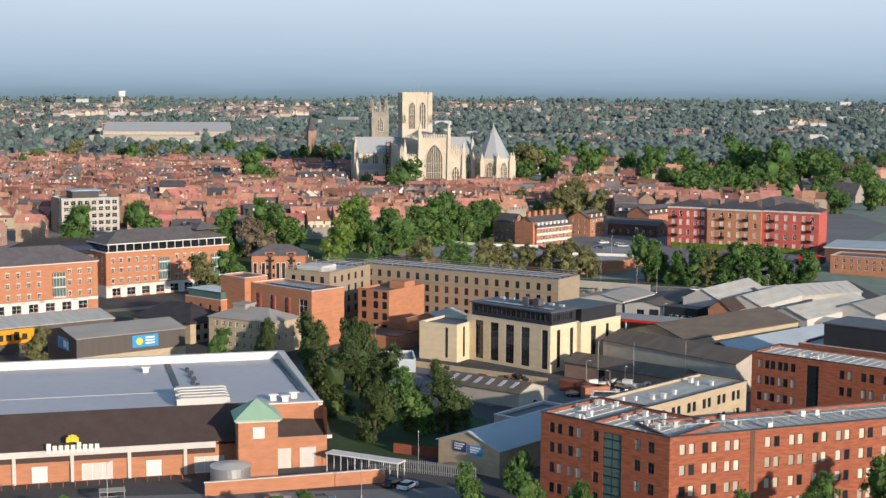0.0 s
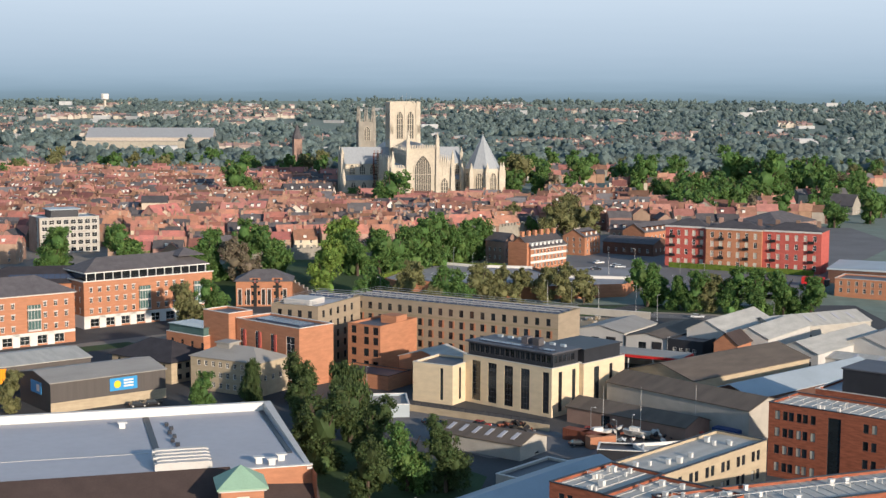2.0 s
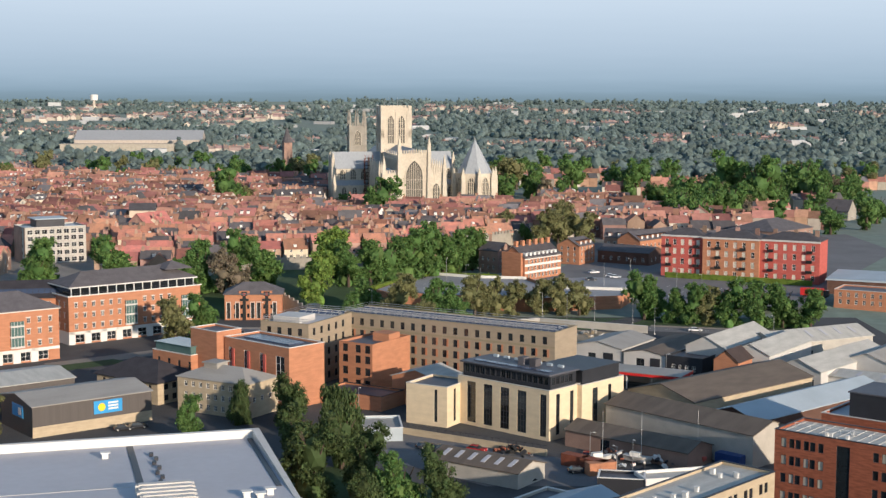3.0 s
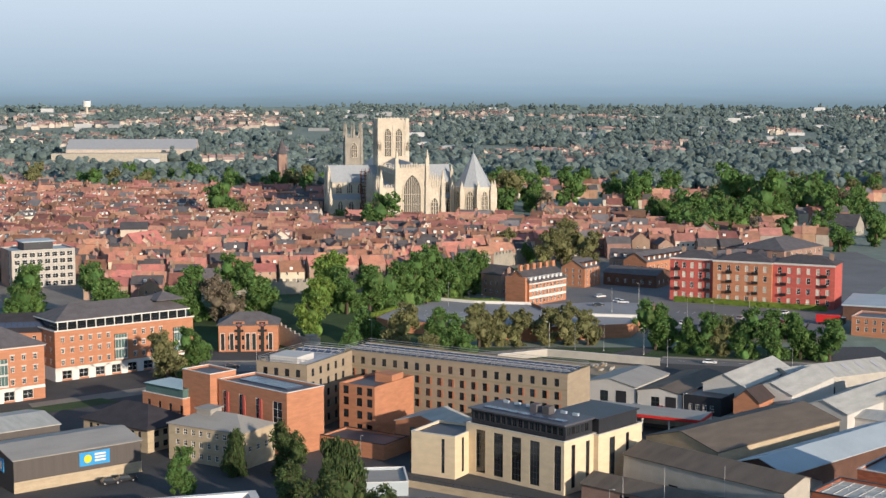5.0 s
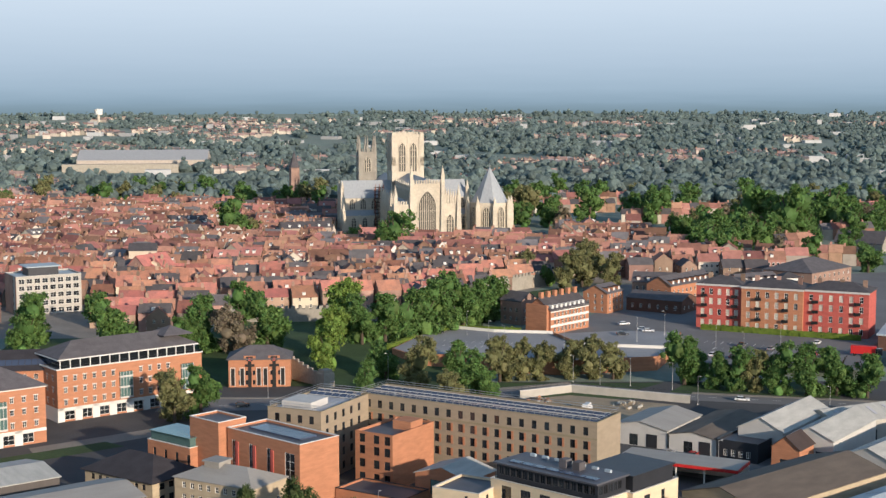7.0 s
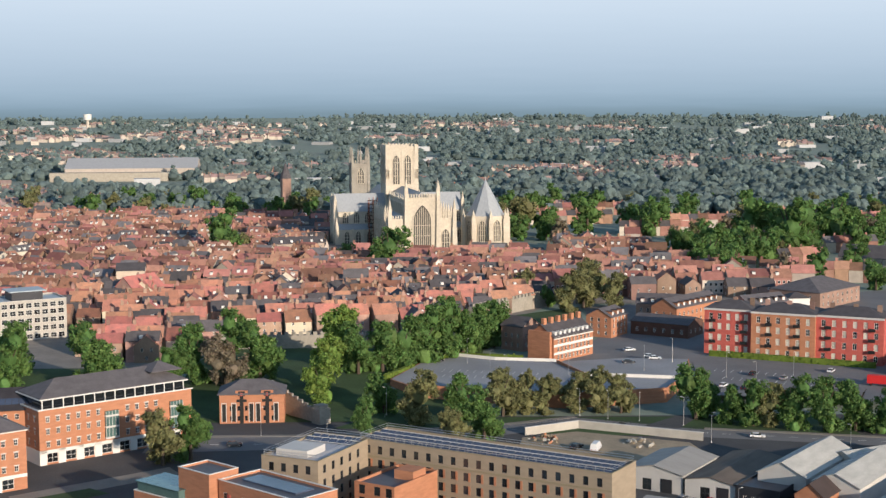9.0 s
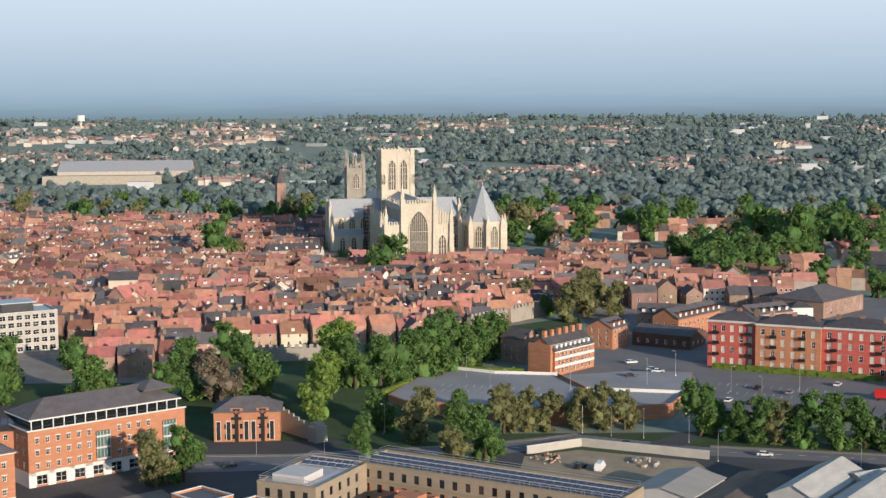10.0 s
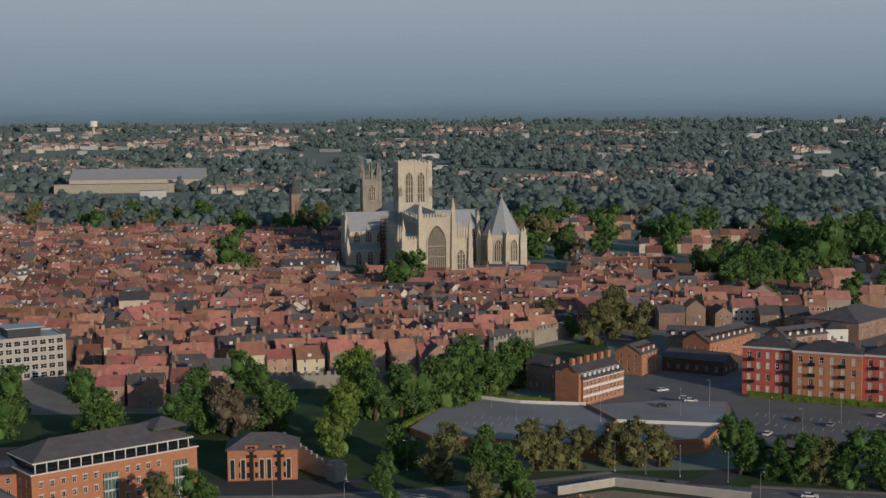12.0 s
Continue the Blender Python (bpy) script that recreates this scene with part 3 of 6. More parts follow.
b5 = building("student_block", "red brick block under a dark metal top storey", 104, -706, -40, 40, 16, 12.5, "red_brick",
              ops={"f": lofts(40, 9, Z4[:3])}, frame_mat="frame_dark", bars=0, rails=0, deep=0.3, pale=0.5)
part("top_storey", boxes((5, 38, 2, 14, 12, 17)), "dark_metal", b5, "dark metal clad top storey")
part("top_roof", boxes((4.7, 38.3, 1.7, 14.3, 17, 17.3)), "membrane_dark", b5)
for b, w, d, h, s in ((b1, 10.2, 16, 14.4, 1), (b2, 15.2, 14.5, 14.34, 2), (b3, 62, 11, 14.28, 3), (b4, 52, 12, 14.4, 4)):
    clutter(b, w, d, h, 10, s)
    part("roof_rail", boxes((1.0, w - 1.0, d / 2 - 0.05, d / 2 + 0.05, h + 0.35, h + 0.43)), "coping", b)
    for i in range(int(w / 3)):
        part("rail_post", boxes((1.2 + i * 3, 1.28 + i * 3, d / 2 - 0.04, d / 2 + 0.04, h - 0.45, h + 0.35)), "coping", b)
for b, w, d, h in ((b1, 10.2, 16, 14.4), (b2, 15.2, 14.5, 14.34), (b3, 62, 11, 14.28), (b4, 52, 12, 14.4)):
    seam = mesh_of("seam", boxes((-0.06, 0.06, 0.5, d - 0.5, 0, 0.1)), "coping")
    for i in range(int(w / 2)):
        q = part("roof_seam", seam, "", b)
        q.location = (1.0 + 2.0 * i, 0, h - 0.45)
# tan pale_brick in place of cream carries this wing's shade in its colour
b6 = building("student_block", "cream brick rear wing toned tan as if shaded, with pale flat roof", 53.6, -773.6, -43, 10.2, 31, 14.3, "pale_brick",
              ops={"r": lofts(31, 6, Z4), "f": []}, frame_mat="frame_dark", bars=0, rails=0, deep=0.3, pale=0.3, coping="dark_metal", roof_mat="sheet_white")
clutter(b6, 10.2, 31, 14.3, 10, 6)

e = building("trade_shed", "buff brick trade unit with pale grey pitched roof", 25.5, -765.5, -40, 14, 38, 4.8, "pale_brick", roof="gable", roof_mat="sheet_blue", rise=2.4, along="y",
             ops={"f": []})
for i, c in enumerate(("navy", "blue_sign")):
    s = part("sign", boxes((3.6 + i * 3.6, 6.6 + i * 3.6, -0.14, -0.02, 3.4 - 0.2 * i, 5.2 - 0.2 * i)), c, e, "blue trade sign with white lettering bars")
    for k in range(3):
        part("lettering", boxes((3.9 + i * 3.6, 6.2 + i * 3.6 - 0.4 * k, -0.2, -0.15, 4.7 - 0.45 * k - 0.2 * i, 4.95 - 0.45 * k - 0.2 * i)), "white", s)
e = building("low_store", "flat roofed dark store behind the trade unit", 36, -747, -40, 14, 16, 5.2, "concrete", roof_mat="membrane_dark", coping="white")

# cream block with dark glazed strips and a metal penthouse
SL = [(2.9 + 5.0 * i, 5.5 + 5.0 * i, 0.8, 10.3) for i in range(4)] + [(24.4, 26.2, 0.8, 10.3)]
cr = building("cream_apartments", "cream brick block with dark window strips and metal penthouse", 31.4, -661.5, -43, 27, 11, 11.3, "cream_brick",
              ops={"f": SL, "r": [(2.5, 3.8, 1, 10.2), (7.5, 8.8, 1, 10.2)]}, frame_mat="frame_dark", bars=2, rails=6, deep=0.35, roof_mat="membrane_dark", coping="coping")
PH = {s: [(0.5 + 1.55 * i, 1.75 + 1.55 * i, 12.2, 14.0) for i in range(n1)] for s, n1 in (("f", 16), ("r", 5), ("b", 16), ("l", 5))}
pw = bmesh.new()
for s in "frbl":
    o, u, length = side_frame(s, 25.7, 9.2)
    facade(pw, o + Vector((0.9, 0.9, 0)), u, length, 10.9, 14.4, PH[s])
bmesh.ops.remove_doubles(pw, verts=pw.verts, dist=0.001)
part("penthouse", pw, "dark_metal", cr, "dark zinc clad penthouse storey")
for s in "fr":
    put_windows(cr, s, 25.7, 9.2, PH[s], "frame_dark", "glass", base=(0.9, 0.9, 0), bars=1, rails=0)
part("penthouse_roof", boxes((0.3, 26.8, 0.3, 11.2, 14.4, 14.75)), "membrane_dark", cr)
for i in range(2):
    part("plant_box", boxes((13 + i * 3.4, 14.8 + i * 3.4, 6, 8, 14.75, 16.4)), "slate", cr)
for i in range(7):
    part("solar_panel", boxes((3 + i * 3.2, 5.8 + i * 3.2, 2.2, 3.8, 14.8, 15.0)), "solar", cr)
    part("roof_duct", boxes((3 + i * 3.2, 4.4 + i * 3.2, 9, 9.6, 14.75, 15.3)), "sheet_blue", cr)
e = building("cream_apartments", "lower cream brick wing with grey flat roof", 19.4, -661.5, -31, 11.0, 12, 9.4, "cream_brick", ops={"f": [(7.6, 8.4, 1, 8.6)], "r": [(3, 4, 1, 8.6)]},
             frame_mat="frame_dark", bars=0, rails=3, roof_mat="membrane_dark", coping="coping")
e = building("cream_apartments", "cream brick rear wing with metal top floor", 49.5, -664.5, -43, 13, 16, 11.2, "cream_brick", ops={"f": [(8.2, 10.8, 1, 10)], "r": [(4, 6, 1, 10), (10, 11.2, 1, 10)]}, frame_mat="frame_dark", bars=2, rails=6,
             roof_mat="membrane_dark", coping="coping", deep=0.35)
part("penthouse", boxes((0.5, 12.3, 1, 15, 11, 14.2), (0.1, 12.7, 0.6, 15.4, 14.2, 14.5)), "dark_metal", e)
rw = thing("retaining_wall", "buff brick yard wall with dark railings", "wall", 11, -668, 0, -33)
part("wall", boxes((0, 46, 0, 0.4, -1, 1.5)), "pale_brick", rw)
part("rail", boxes((0, 46, 0.15, 0.22, 2.3, 2.38)), "dark_metal", rw)
for i in range(23):
    part("rail_post", boxes((0.5 + 2 * i, 0.58 + 2 * i, 0.14, 0.22, 1.5, 2.3)), "dark_metal", rw)
e = building("site_cabin", "pale grey flat roofed cabin", 9.5, -680.5, 5, 9.5, 12, 3.0, "sheet_blue", roof_mat="sheet_grey", coping="white", category="cabin")

# orange office block with red and glass strips
og = building("orange_offices", "orange brick office block with white rimmed flat roof", -27.0, -631.5, -43, 24.5, 11.5, 15.0, "orange_brick",
              ops={"f": [(1.6 + 6 * i, 3.0 + 6 * i, 2.0, 12.6) for i in range(3)] + [(19.6, 22.8, 1.5, 12.6)]}, frame_mat="coping", glass="glass", bars=1, rails=5, roof_mat="membrane_dark", coping="white")
for i in range(3):
    part("red_fin", boxes((3.05 + 6 * i, 3.95 + 6 * i, -0.25, -0.02, 2.0, 12.4)), "crimson", og, "dark red panel beside the windows")
part("roof_hatch", boxes((3, 20, 4, 9, 14.55, 14.9)), "solar", og)
e = building("orange_offices", "orange brick stair tower with white rim", -36.5, -625.5, -43, 10.5, 8, 16.3, "orange_brick", ops={"l": [(1, 4, 5, 15, "green_glass")]}, frame_mat="frame_dark", roof_mat="membrane_dark", coping="white", bars=2, rails=4)
e = building("orange_offices", "low orange brick wing with green glass top floor", -47.5, -619.5, -40, 15, 9, 9.6, "orange_brick", ops={"f": [(2 + 4 * i, 3 + 4 * i, 3, 8) for i in range(4)]}, frame_mat="frame_dark", roof_mat="membrane_dark", coping="white")
part("top_storey", boxes((0.6, 14.4, 0.6, 8.4, 9.4, 11.6), (0.2, 14.8, 0.2, 8.8, 11.6, 11.8)), "green_glass", e)

# olive L-shaped hotel with rooftop solar frames
HZ = [1.0, 4.4, 7.4, 10.4, 13.6]
hot = building("hotel", "olive brick hotel with dark windows and rooftop solar frames", 1.2, -602.0, -31.7, 64.5, 12.5, 16.8, "olive_brick",
               ops={"f": row_of(64.5, 19, 1.25, 1.9, HZ[1:], 1.2, 1.2), "r": []}, frame_mat="frame_dark", bars=0, rails=0, deep=0.3, roof_mat="membrane_dark", coping="olive_panel")
part("top_band", boxes((-0.05, 64.55, -0.07, 0, 12.75, 13.2)), "olive_panel", hot)
for i in range(19):
    for z in HZ[1:4]:
        c = 1.2 + 62.1 / 19 * (i + 0.5)
        m = new("window_panel", trim_mesh(0.55, 2.0, "orange_brick"))
        m.parent = hot
        m.matrix_local = pose(c + 0.95, -0.02, z + 0.95, 0, 0, 0)
wing = building("hotel", "olive brick hotel wing with railed roof plant", -19.5, -617.5, -26, 14.5, 24, 16.75, "olive_brick",
                ops={"f": row_of(14.5, 4, 1.25, 1.9, HZ, 1, 1), "r": row_of(24, 5, 1.25, 1.9, HZ, 1, 4)}, frame_mat="frame_dark", bars=0, rails=0, deep=0.3, roof_mat="membrane", coping="olive_panel")
for b, w, d in ((hot, 64.5, 12.5), (wing, 14.5, 24)):
    for zz in (17.35, 17.95):
        part("roof_rail", boxes((0.3, w - 0.3, 0.35, 0.41, zz, zz + 0.08), (0.3, w - 0.3, d - 0.41, d - 0.35, zz, zz + 0.08)), "steel", b)
    for i in range(int(w / 2.4)):
        part("rail_post", boxes((0.5 + 2.4 * i, 0.58 + 2.4 * i, 0.34, 0.42, 16.7, 18.0)), "steel", b)
    n1 = int(w / 2.1)
    for j in range(int(d / 3.2)):
        for i in range(n1):
            a, c = 0.9 + i * 2.1, 1.2 + j * 3.2
            if b is hot or j > 4:
                p = new("solar_panel", None)
                bpy.data.objects.remove(p)
                if "sp" not in TRIMS:
                    q = bmesh.new()
                    v = [q.verts.new(t) for t in ((0, 0, 0.25), (1.8, 0, 0.25), (1.8, 1.5, 0.8), (0, 1.5, 0.8), (0, 0, 0.2), (1.8, 0, 0.2), (1.8, 1.5, 0.75), (0, 1.5, 0.75))]
                    for f in ((0, 1, 2, 3), (7, 6, 5, 4), (0, 4, 5, 1), (1, 5, 6, 2), (2, 6, 7, 3), (3, 7, 4, 0)):
                        q.faces.new([v[k] for k in f])
                    TRIMS["sp"] = mesh_of("solar_panel", q, "solar")
                p = part("solar_panel", TRIMS["sp"], "", b)
                p.matrix_local = pose(a, c, 16.4)
    for j in range(int(d / 3.2)):
        if b is hot or j > 4:
            part("panel_frame", boxes((0.8, w - 0.8, 1.1 + j * 3.2, 1.2 + j * 3.2, 16.55, 16.68), (0.8, w - 0.8, 2.6 + j * 3.2, 2.72 + j * 3.2, 17.15, 17.3)), "coping", b)
            for i in range(int(w / 4.2)):
                part("frame_leg", boxes((0.9 + i * 4.2, 1.0 + i * 4.2, 2.62 + j * 3.2, 2.7 + j * 3.2, 16.4, 17.2)), "coping", b)
    for z in (17.4, 17.9):
        part("guard_rail", boxes((0.3, w - 0.3, 0.3, 0.38, z, z + 0.09), (0.3, w - 0.3, d - 0.36, d - 0.3, z, z + 0.06), (0.3, 0.36, 0.36, d - 0.36, z, z + 0.06), (w - 0.36, w - 0.3, 0.36, d - 0.36, z, z + 0.06)), "steel", b)
    for i in range(int(w / 2)):
        part("rail_post", boxes((0.5 + i * 2, 0.57 + i * 2, 0.3, 0.36, 16.9, 17.95)), "steel", b)
part("plant_screen", boxes((2, 10, 3, 11, 16.3, 17.9)), "coping", wing)

mb = building("brick_flats", "orange brick flats with deep balconies", 1.5, -625.5, -33, 10.5, 17, 12.8, "orange_brick",
              ops={"f": [(c, c + 1.6, z, z + 2.0) for z in (1.4, 4.6, 7.7, 10.4) for c in (1.2, 5.2, 8.2)]}, frame_mat="frame_dark", bars=0, rails=0, deep=0.6, roof_mat="membrane_dark", coping="orange_brick")
part("roof_house", boxes((5, 10, 8, 13, 12.3, 14.4)), "orange_brick", mb)
e = building("brick_flats", "low orange brick block with pale pitched roof", 15.5, -640, -33, 14, 11, 6.8, "orange_brick", roof="gable", roof_mat="sheet_white", rise=2.0, along="y", ops={"f": [(4, 10, 2.5, 5.8, "green_glass")]}, frame_mat="frame_dark", bars=4)
e = building("brick_flats", "dark low brick link building", -2, -641, -33, 18, 10, 3.6, "orange_brick", roof_mat="membrane_dark", coping="dark_metal")
e = building("stone_offices", "buff stone office building with grey hipped roof", -36, -648.5, -31, 21, 12, 8.2, "pale_brick", roof="hip", roof_mat="sheet_grey", rise=2.8,
             ops={"f": row_of(21, 8, 1.0, 1.3, [1.0, 3.6, 6.2]), "r": row_of(12, 3, 1.0, 1.3, [3.6])}, frame_mat="frame_white")
part("roof_lantern", boxes((5, 9, 4, 8, 9.5, 11.4), (4.6, 9.4, 3.6, 8.4, 11.4, 11.7)), "sheet_grey", e)
e = building("dark_roofed_offices", "two storey stone offices under a dark slate hipped roof", -59.5, -631, -36, 22, 14, 5.4, "pale_brick", roof="hip", roof_mat="dark_slate", rise=4.2,
             ops={"f": row_of(22, 8, 1.0, 1.3, [0.8, 3.5]), "r": row_of(14, 4, 1.4, 1.4, [0.8, 3.5])}, frame_mat="frame_dark", over=0.7)
e = building("retail_shed", "brown clad retail shed with grey sheet roof and blue signs", -63, -677.5, 38, 29, 18, 7.0, "cladding", roof="gable", roof_mat="sheet_grey", rise=1.6, along="x")
part("plinth", boxes((-0.05, 29.05, -0.08, -0.02, -0.5, 2.4)), "pale_brick", e)
s = part("sign", boxes((14.5, 21.5, -0.2, -0.05, 3.4, 6.4)), "blue_sign", e, "pale blue shop sign")
for k in range(3):
    part("lettering", boxes((18, 20.5, -0.25, -0.21, 5.5 - 0.7 * k, 5.9 - 0.7 * k)), "white", s)
part("sign_mark", cyls((0, 0, 0, 0.06, 0.9, 0.9, 14)), "yellow", s).matrix_local = pose(16.4, -0.21, 4.9, 90)
s = part("sign", boxes((-0.2, -0.05, 5, 11, 3.6, 6.4)), "blue_sign", e, "pale blue shop sign")
part("lettering", boxes((-0.25, -0.21, 6, 7.5, 4.2, 5.8)), "white", s)
e = building("retail_shed", "long pale roofed retail shed with orange fascia", -108, -678, 38, 58, 19, 6.6, "cladding", roof="gable", roof_mat="sheet_white", rise=1.4, along="x")
s = part("sign", boxes((16, 36, -0.25, -0.05, 2.6, 6.2)), "orange_sign", e, "orange shop fascia with black lettering bars")
for k in range(8):
    part("lettering", boxes((18 + k * 2.1, 19.4 + k * 2.1, -0.32, -0.26, 3.4, 5.0 + (0.6 if k % 3 == 0 else 0))), "black", s)

# left offices: orange brick over white stone ground floors, dark hipped roofs
OZ = [4.6, 8.0, 11.2]
def office(label, x, y, turn, w, d, h, bays_at, n):
    ops = [(2 + 5.2 * i, 5 + 5.2 * i, 0.5, 3.0) for i in range(int((w - 3) / 5.2))] + [o for o in row_of(w, n, 1.05, 1.5, OZ, 1, 1) if not any(a - 3.2 < (o[0] + o[1]) / 2 < a + 3.2 for a in bays_at)]
    b = building("office_building", label, x, y, turn, w, d, h, "orange_brick", roof="none", ops={"f": ops, "l": row_of(d, 4, 1.05, 1.5, OZ, 1, 1)}, frame_mat="frame_white", lintel="coping")
    part("stone_base", boxes((-0.1, 0.0, -0.1, d + 0.1, -0.5, 3.9), (0.0, 1.9, -0.1, 0.0, -0.5, 3.9), *[(5.05 + 5.2 * i, 7.15 + 5.2 * i, -0.1, 0.0, -0.5, 3.9) for i in range(int((w - 3) / 5.2) - 1)],
                             (0, w, -0.1, 0, 3.1, 3.9)), "white", b, "white stone ground floor")
    part("cornice", boxes((-0.35, w + 0.35, -0.35, 0.0, h, h + 0.3), (-0.35, 0, 0, d, h, h + 0.3)), "white", b)
    for a in bays_at:
        part("bay_window", boxes((a - 1.9, a + 1.9, -0.7, 0.02, 4.4, h - 2.6)), "green_glass", b, "green tinted glass bay")
        for i in range(5):
            part("bay_mullion", boxes((a - 1.95 + i * 0.95, a - 1.85 + i * 0.95, -0.78, -0.7, 4.4, h - 2.6)), "coping", b)
        for z in (4.4, 7.4, 10.4):
            part("bay_band", boxes((a - 2.0, a + 2.0, -0.8, 0, z, z + 0.5)), "coping", b)
    return b


oa = office("orange brick offices with white stone base and slate roof", -121, -613, 37.6, 50, 17, 14.6, [15, 37.5], 15)
bm = bmesh.new()
hip_roof(bm, 50, 17, 14.9, 4.6, 0.6)
part("roof", bm, "slate", oa)
ob_ = office("orange brick offices with glazed attic under a slate roof", -84, -561, 38.8, 45, 17, 14.6, [20.5, 40], 15)
part("attic", boxes((1.6, 43.6, 1.6, 15.4, 14.6, 17.0)), "glass", ob_, "recessed glazed attic storey")
for i in range(15):
    part("attic_post", boxes((1.5 + i * 2.98, 1.75 + i * 2.98, 1.3, 1.6, 14.6, 17.0)), "white", ob_)
part("roof_deck", boxes((0.3, 44.7, 0.3, 16.7, 14.3, 14.58)), "membrane_dark", ob_)
part("eave", boxes((0.7, 44.5, 0.7, 16.3, 17.0, 17.3)), "white", ob_)
bm = bmesh.new()
hip_roof(bm, 43, 14.6, 17.3, 3.8, 0.2, x0=1.1, y0=1.2)
part("roof", bm, "slate", ob_)
bm = bmesh.new()
hip_roof(bm, 9, 9, 20.0, 2.4, 0.3, x0=34.5, y0=3)
part("lantern_roof", bm, "slate", ob_)
part("guard_rail", boxes((0.2, 44.8, 0.15, 0.2, 15.5, 15.58)), "dark_metal", ob_)
oc = building("office_building", "dark roofed offices with solar panels", -118, -560, 12, 42, 18, 13.5, "orange_brick", roof="hip", roof_mat="dark_slate", rise=4.5, ops={"f": row_of(42, 13, 1.1, 1.5, [4.6, 8, 11])}, over=0.8)
for i in range(14):
    p = part("solar_panel", boxes((0, 1.6, 0, 2.6, 0, 0.08)), "solar", oc)
    p.matrix_local = pose(10 + i * 1.75, 1.6, 14.75, 26.5)

lo = building("toll_lodge", "ornate orange brick lodge with black tracery and slate roof", -44.0, -513.0, 4, 19.0, 12, 8.6, "orange_brick", roof="hip", roof_mat="slate", rise=3.6,
              ops={"f": [(c, c + 0.8, z, z + 1.4) for c in (3.0, 5.2, 7.4, 10.5, 12.8, 15.2) for z in (0.8, 3.8)], "l": [(2, 3.2, 0.5, 6), (6, 7.2, 0.5, 6)]}, frame_mat="frame_dark", over=0.6)
for c in (1.3, 4.2, 9.3, 11.3, 16.6):
    part("tall_window", boxes((c - 0.55, c + 0.55, -0.1, -0.02, 0.6, 5.8)), "black", lo, "tall black window")
    part("window_surround", boxes((c - 0.75, c - 0.55, -0.12, -0.02, 0.4, 6.0), (c + 0.55, c + 0.75, -0.12, -0.02, 0.4, 6.0), (c - 0.75, c + 0.75, -0.12, -0.02, 6.0, 6.2)), "coping", lo)
for c in (6.5, 14.0):
    part("tracery", boxes((c - 0.55, c + 0.55, -0.2, -0.02, 0, 9.2), (c - 1.5, c + 1.5, -0.18, -0.02, 6.4, 7.2), (c - 1.0, c + 1.0, -0.16, -0.02, 8.2, 9.6)), "black", lo, "black stone cross tracery")
    part("rose", cyls((0, 0, 0, 0.1, 0.5, 0.5, 12)), "crimson", lo).matrix_local = pose(c, -0.2, 8.7, 90)
    part("gable", boxes((c - 1.8, c + 1.8, -0.1, 0.4, 7.5, 9.8)), "orange_brick", lo)

# crimson warehouse terrace on the far side of the car park
red = thing("red_warehouse", "long crimson brick residential block with white windows and balconies", "apartment block", 117.5, -416.5, 3, -26.5)
for k, (x0, x1, y0, matn) in enumerate(((0, 17.5, 0, "crimson"), (17.5, 40, -2.0, "orange_brick"), (40, 63, -0.6, "crimson"))):
    L = x1 - x0
    cols = row_of(L, 6 if k else 5, 1.35, 2.3, [1.0, 5.0, 9.0, 12.6], 0.8, 0.8)
    bm = bmesh.new()
    for s in "frbl":
        o, u, length = side_frame(s, L, 14 - y0)
        facade(bm, o + Vector((x0, y0, 0)), u, length, -3, 16.3, cols if s == "f" else [])
    part("wall", bm, matn, red)
    put_windows(red, "f", L, 14, cols, "frame_white", "glass", base=(x0, y0, 0), pale=0.6)
    part("cornice", boxes((x0 - 0.2, x1 + 0.2, y0 - 0.4, y0, 15.9, 16.6)), "coping", red)
    bm = bmesh.new()
    hip_roof(bm, L + 0.3, 14 - y0, 16.4 + 0.05 * k, 2.9, 0.3, x0=x0, y0=y0)
    part("roof", bm, "slate", red)
    for c in ((L * 0.18, L * 0.83) if k != 1 else (L * 0.28, L * 0.72)):
        for z in (4.2, 8.2, 11.8):
            part("balcony", boxes((x0 + c - 1.2, x0 + c + 1.2, y0 - 1.0, y0 - 0.02, z, z + 0.18), (x0 + c - 1.2, x0 + c + 1.2, y0 - 1.0, y0 - 0.95, z + 0.18, z + 1.1)), "black", red, "black iron balcony")
    for c in (0.15, 0.5, 0.85):
        part("chimney", boxes((x0 + L * c, x0 + L * c + 1.6, y0 + 6.6, y0 + 7.4, 17, 20.2)), "town_brick", red)

# white-fronted terrace beside the car park
wt = building("white_terrace", "brick terrace with white panelled front and slate roof", 61.5, -434.5, 48.5, 23.5, 11.5, 8.8, "orange_brick", z=3, roof="gable", roof_mat="slate", rise=4.2, along="x",
              ops={"f": row_of(23.5, 9, 1.1, 1.7, [0.8, 3.6, 6.3]), "l": [(4, 5.5, 1, 2.6), (4, 5.5, 4, 5.6)]}, category="terrace")
for z in (2.6, 5.4, 8.1):
    part("white_panel", boxes((0.0, 23.5, -0.07, 0, z, z + 0.85)), "white", wt)
for i in range(6):
    part("chimney", boxes((1 + i * 4.1, 2.6 + i * 4.1, 5.2, 6.4, 11, 15.0)), "orange_brick", wt)
for i in range(8):
    part("dormer", boxes((1.4 + i * 2.7, 2.6 + i * 2.7, 0.6, 3.0, 9.2, 10.6)), "white", wt)
part("end_gable", boxes((-1.2, 0, 1, 10.5, 0, 10.8)), "orange_brick", wt)

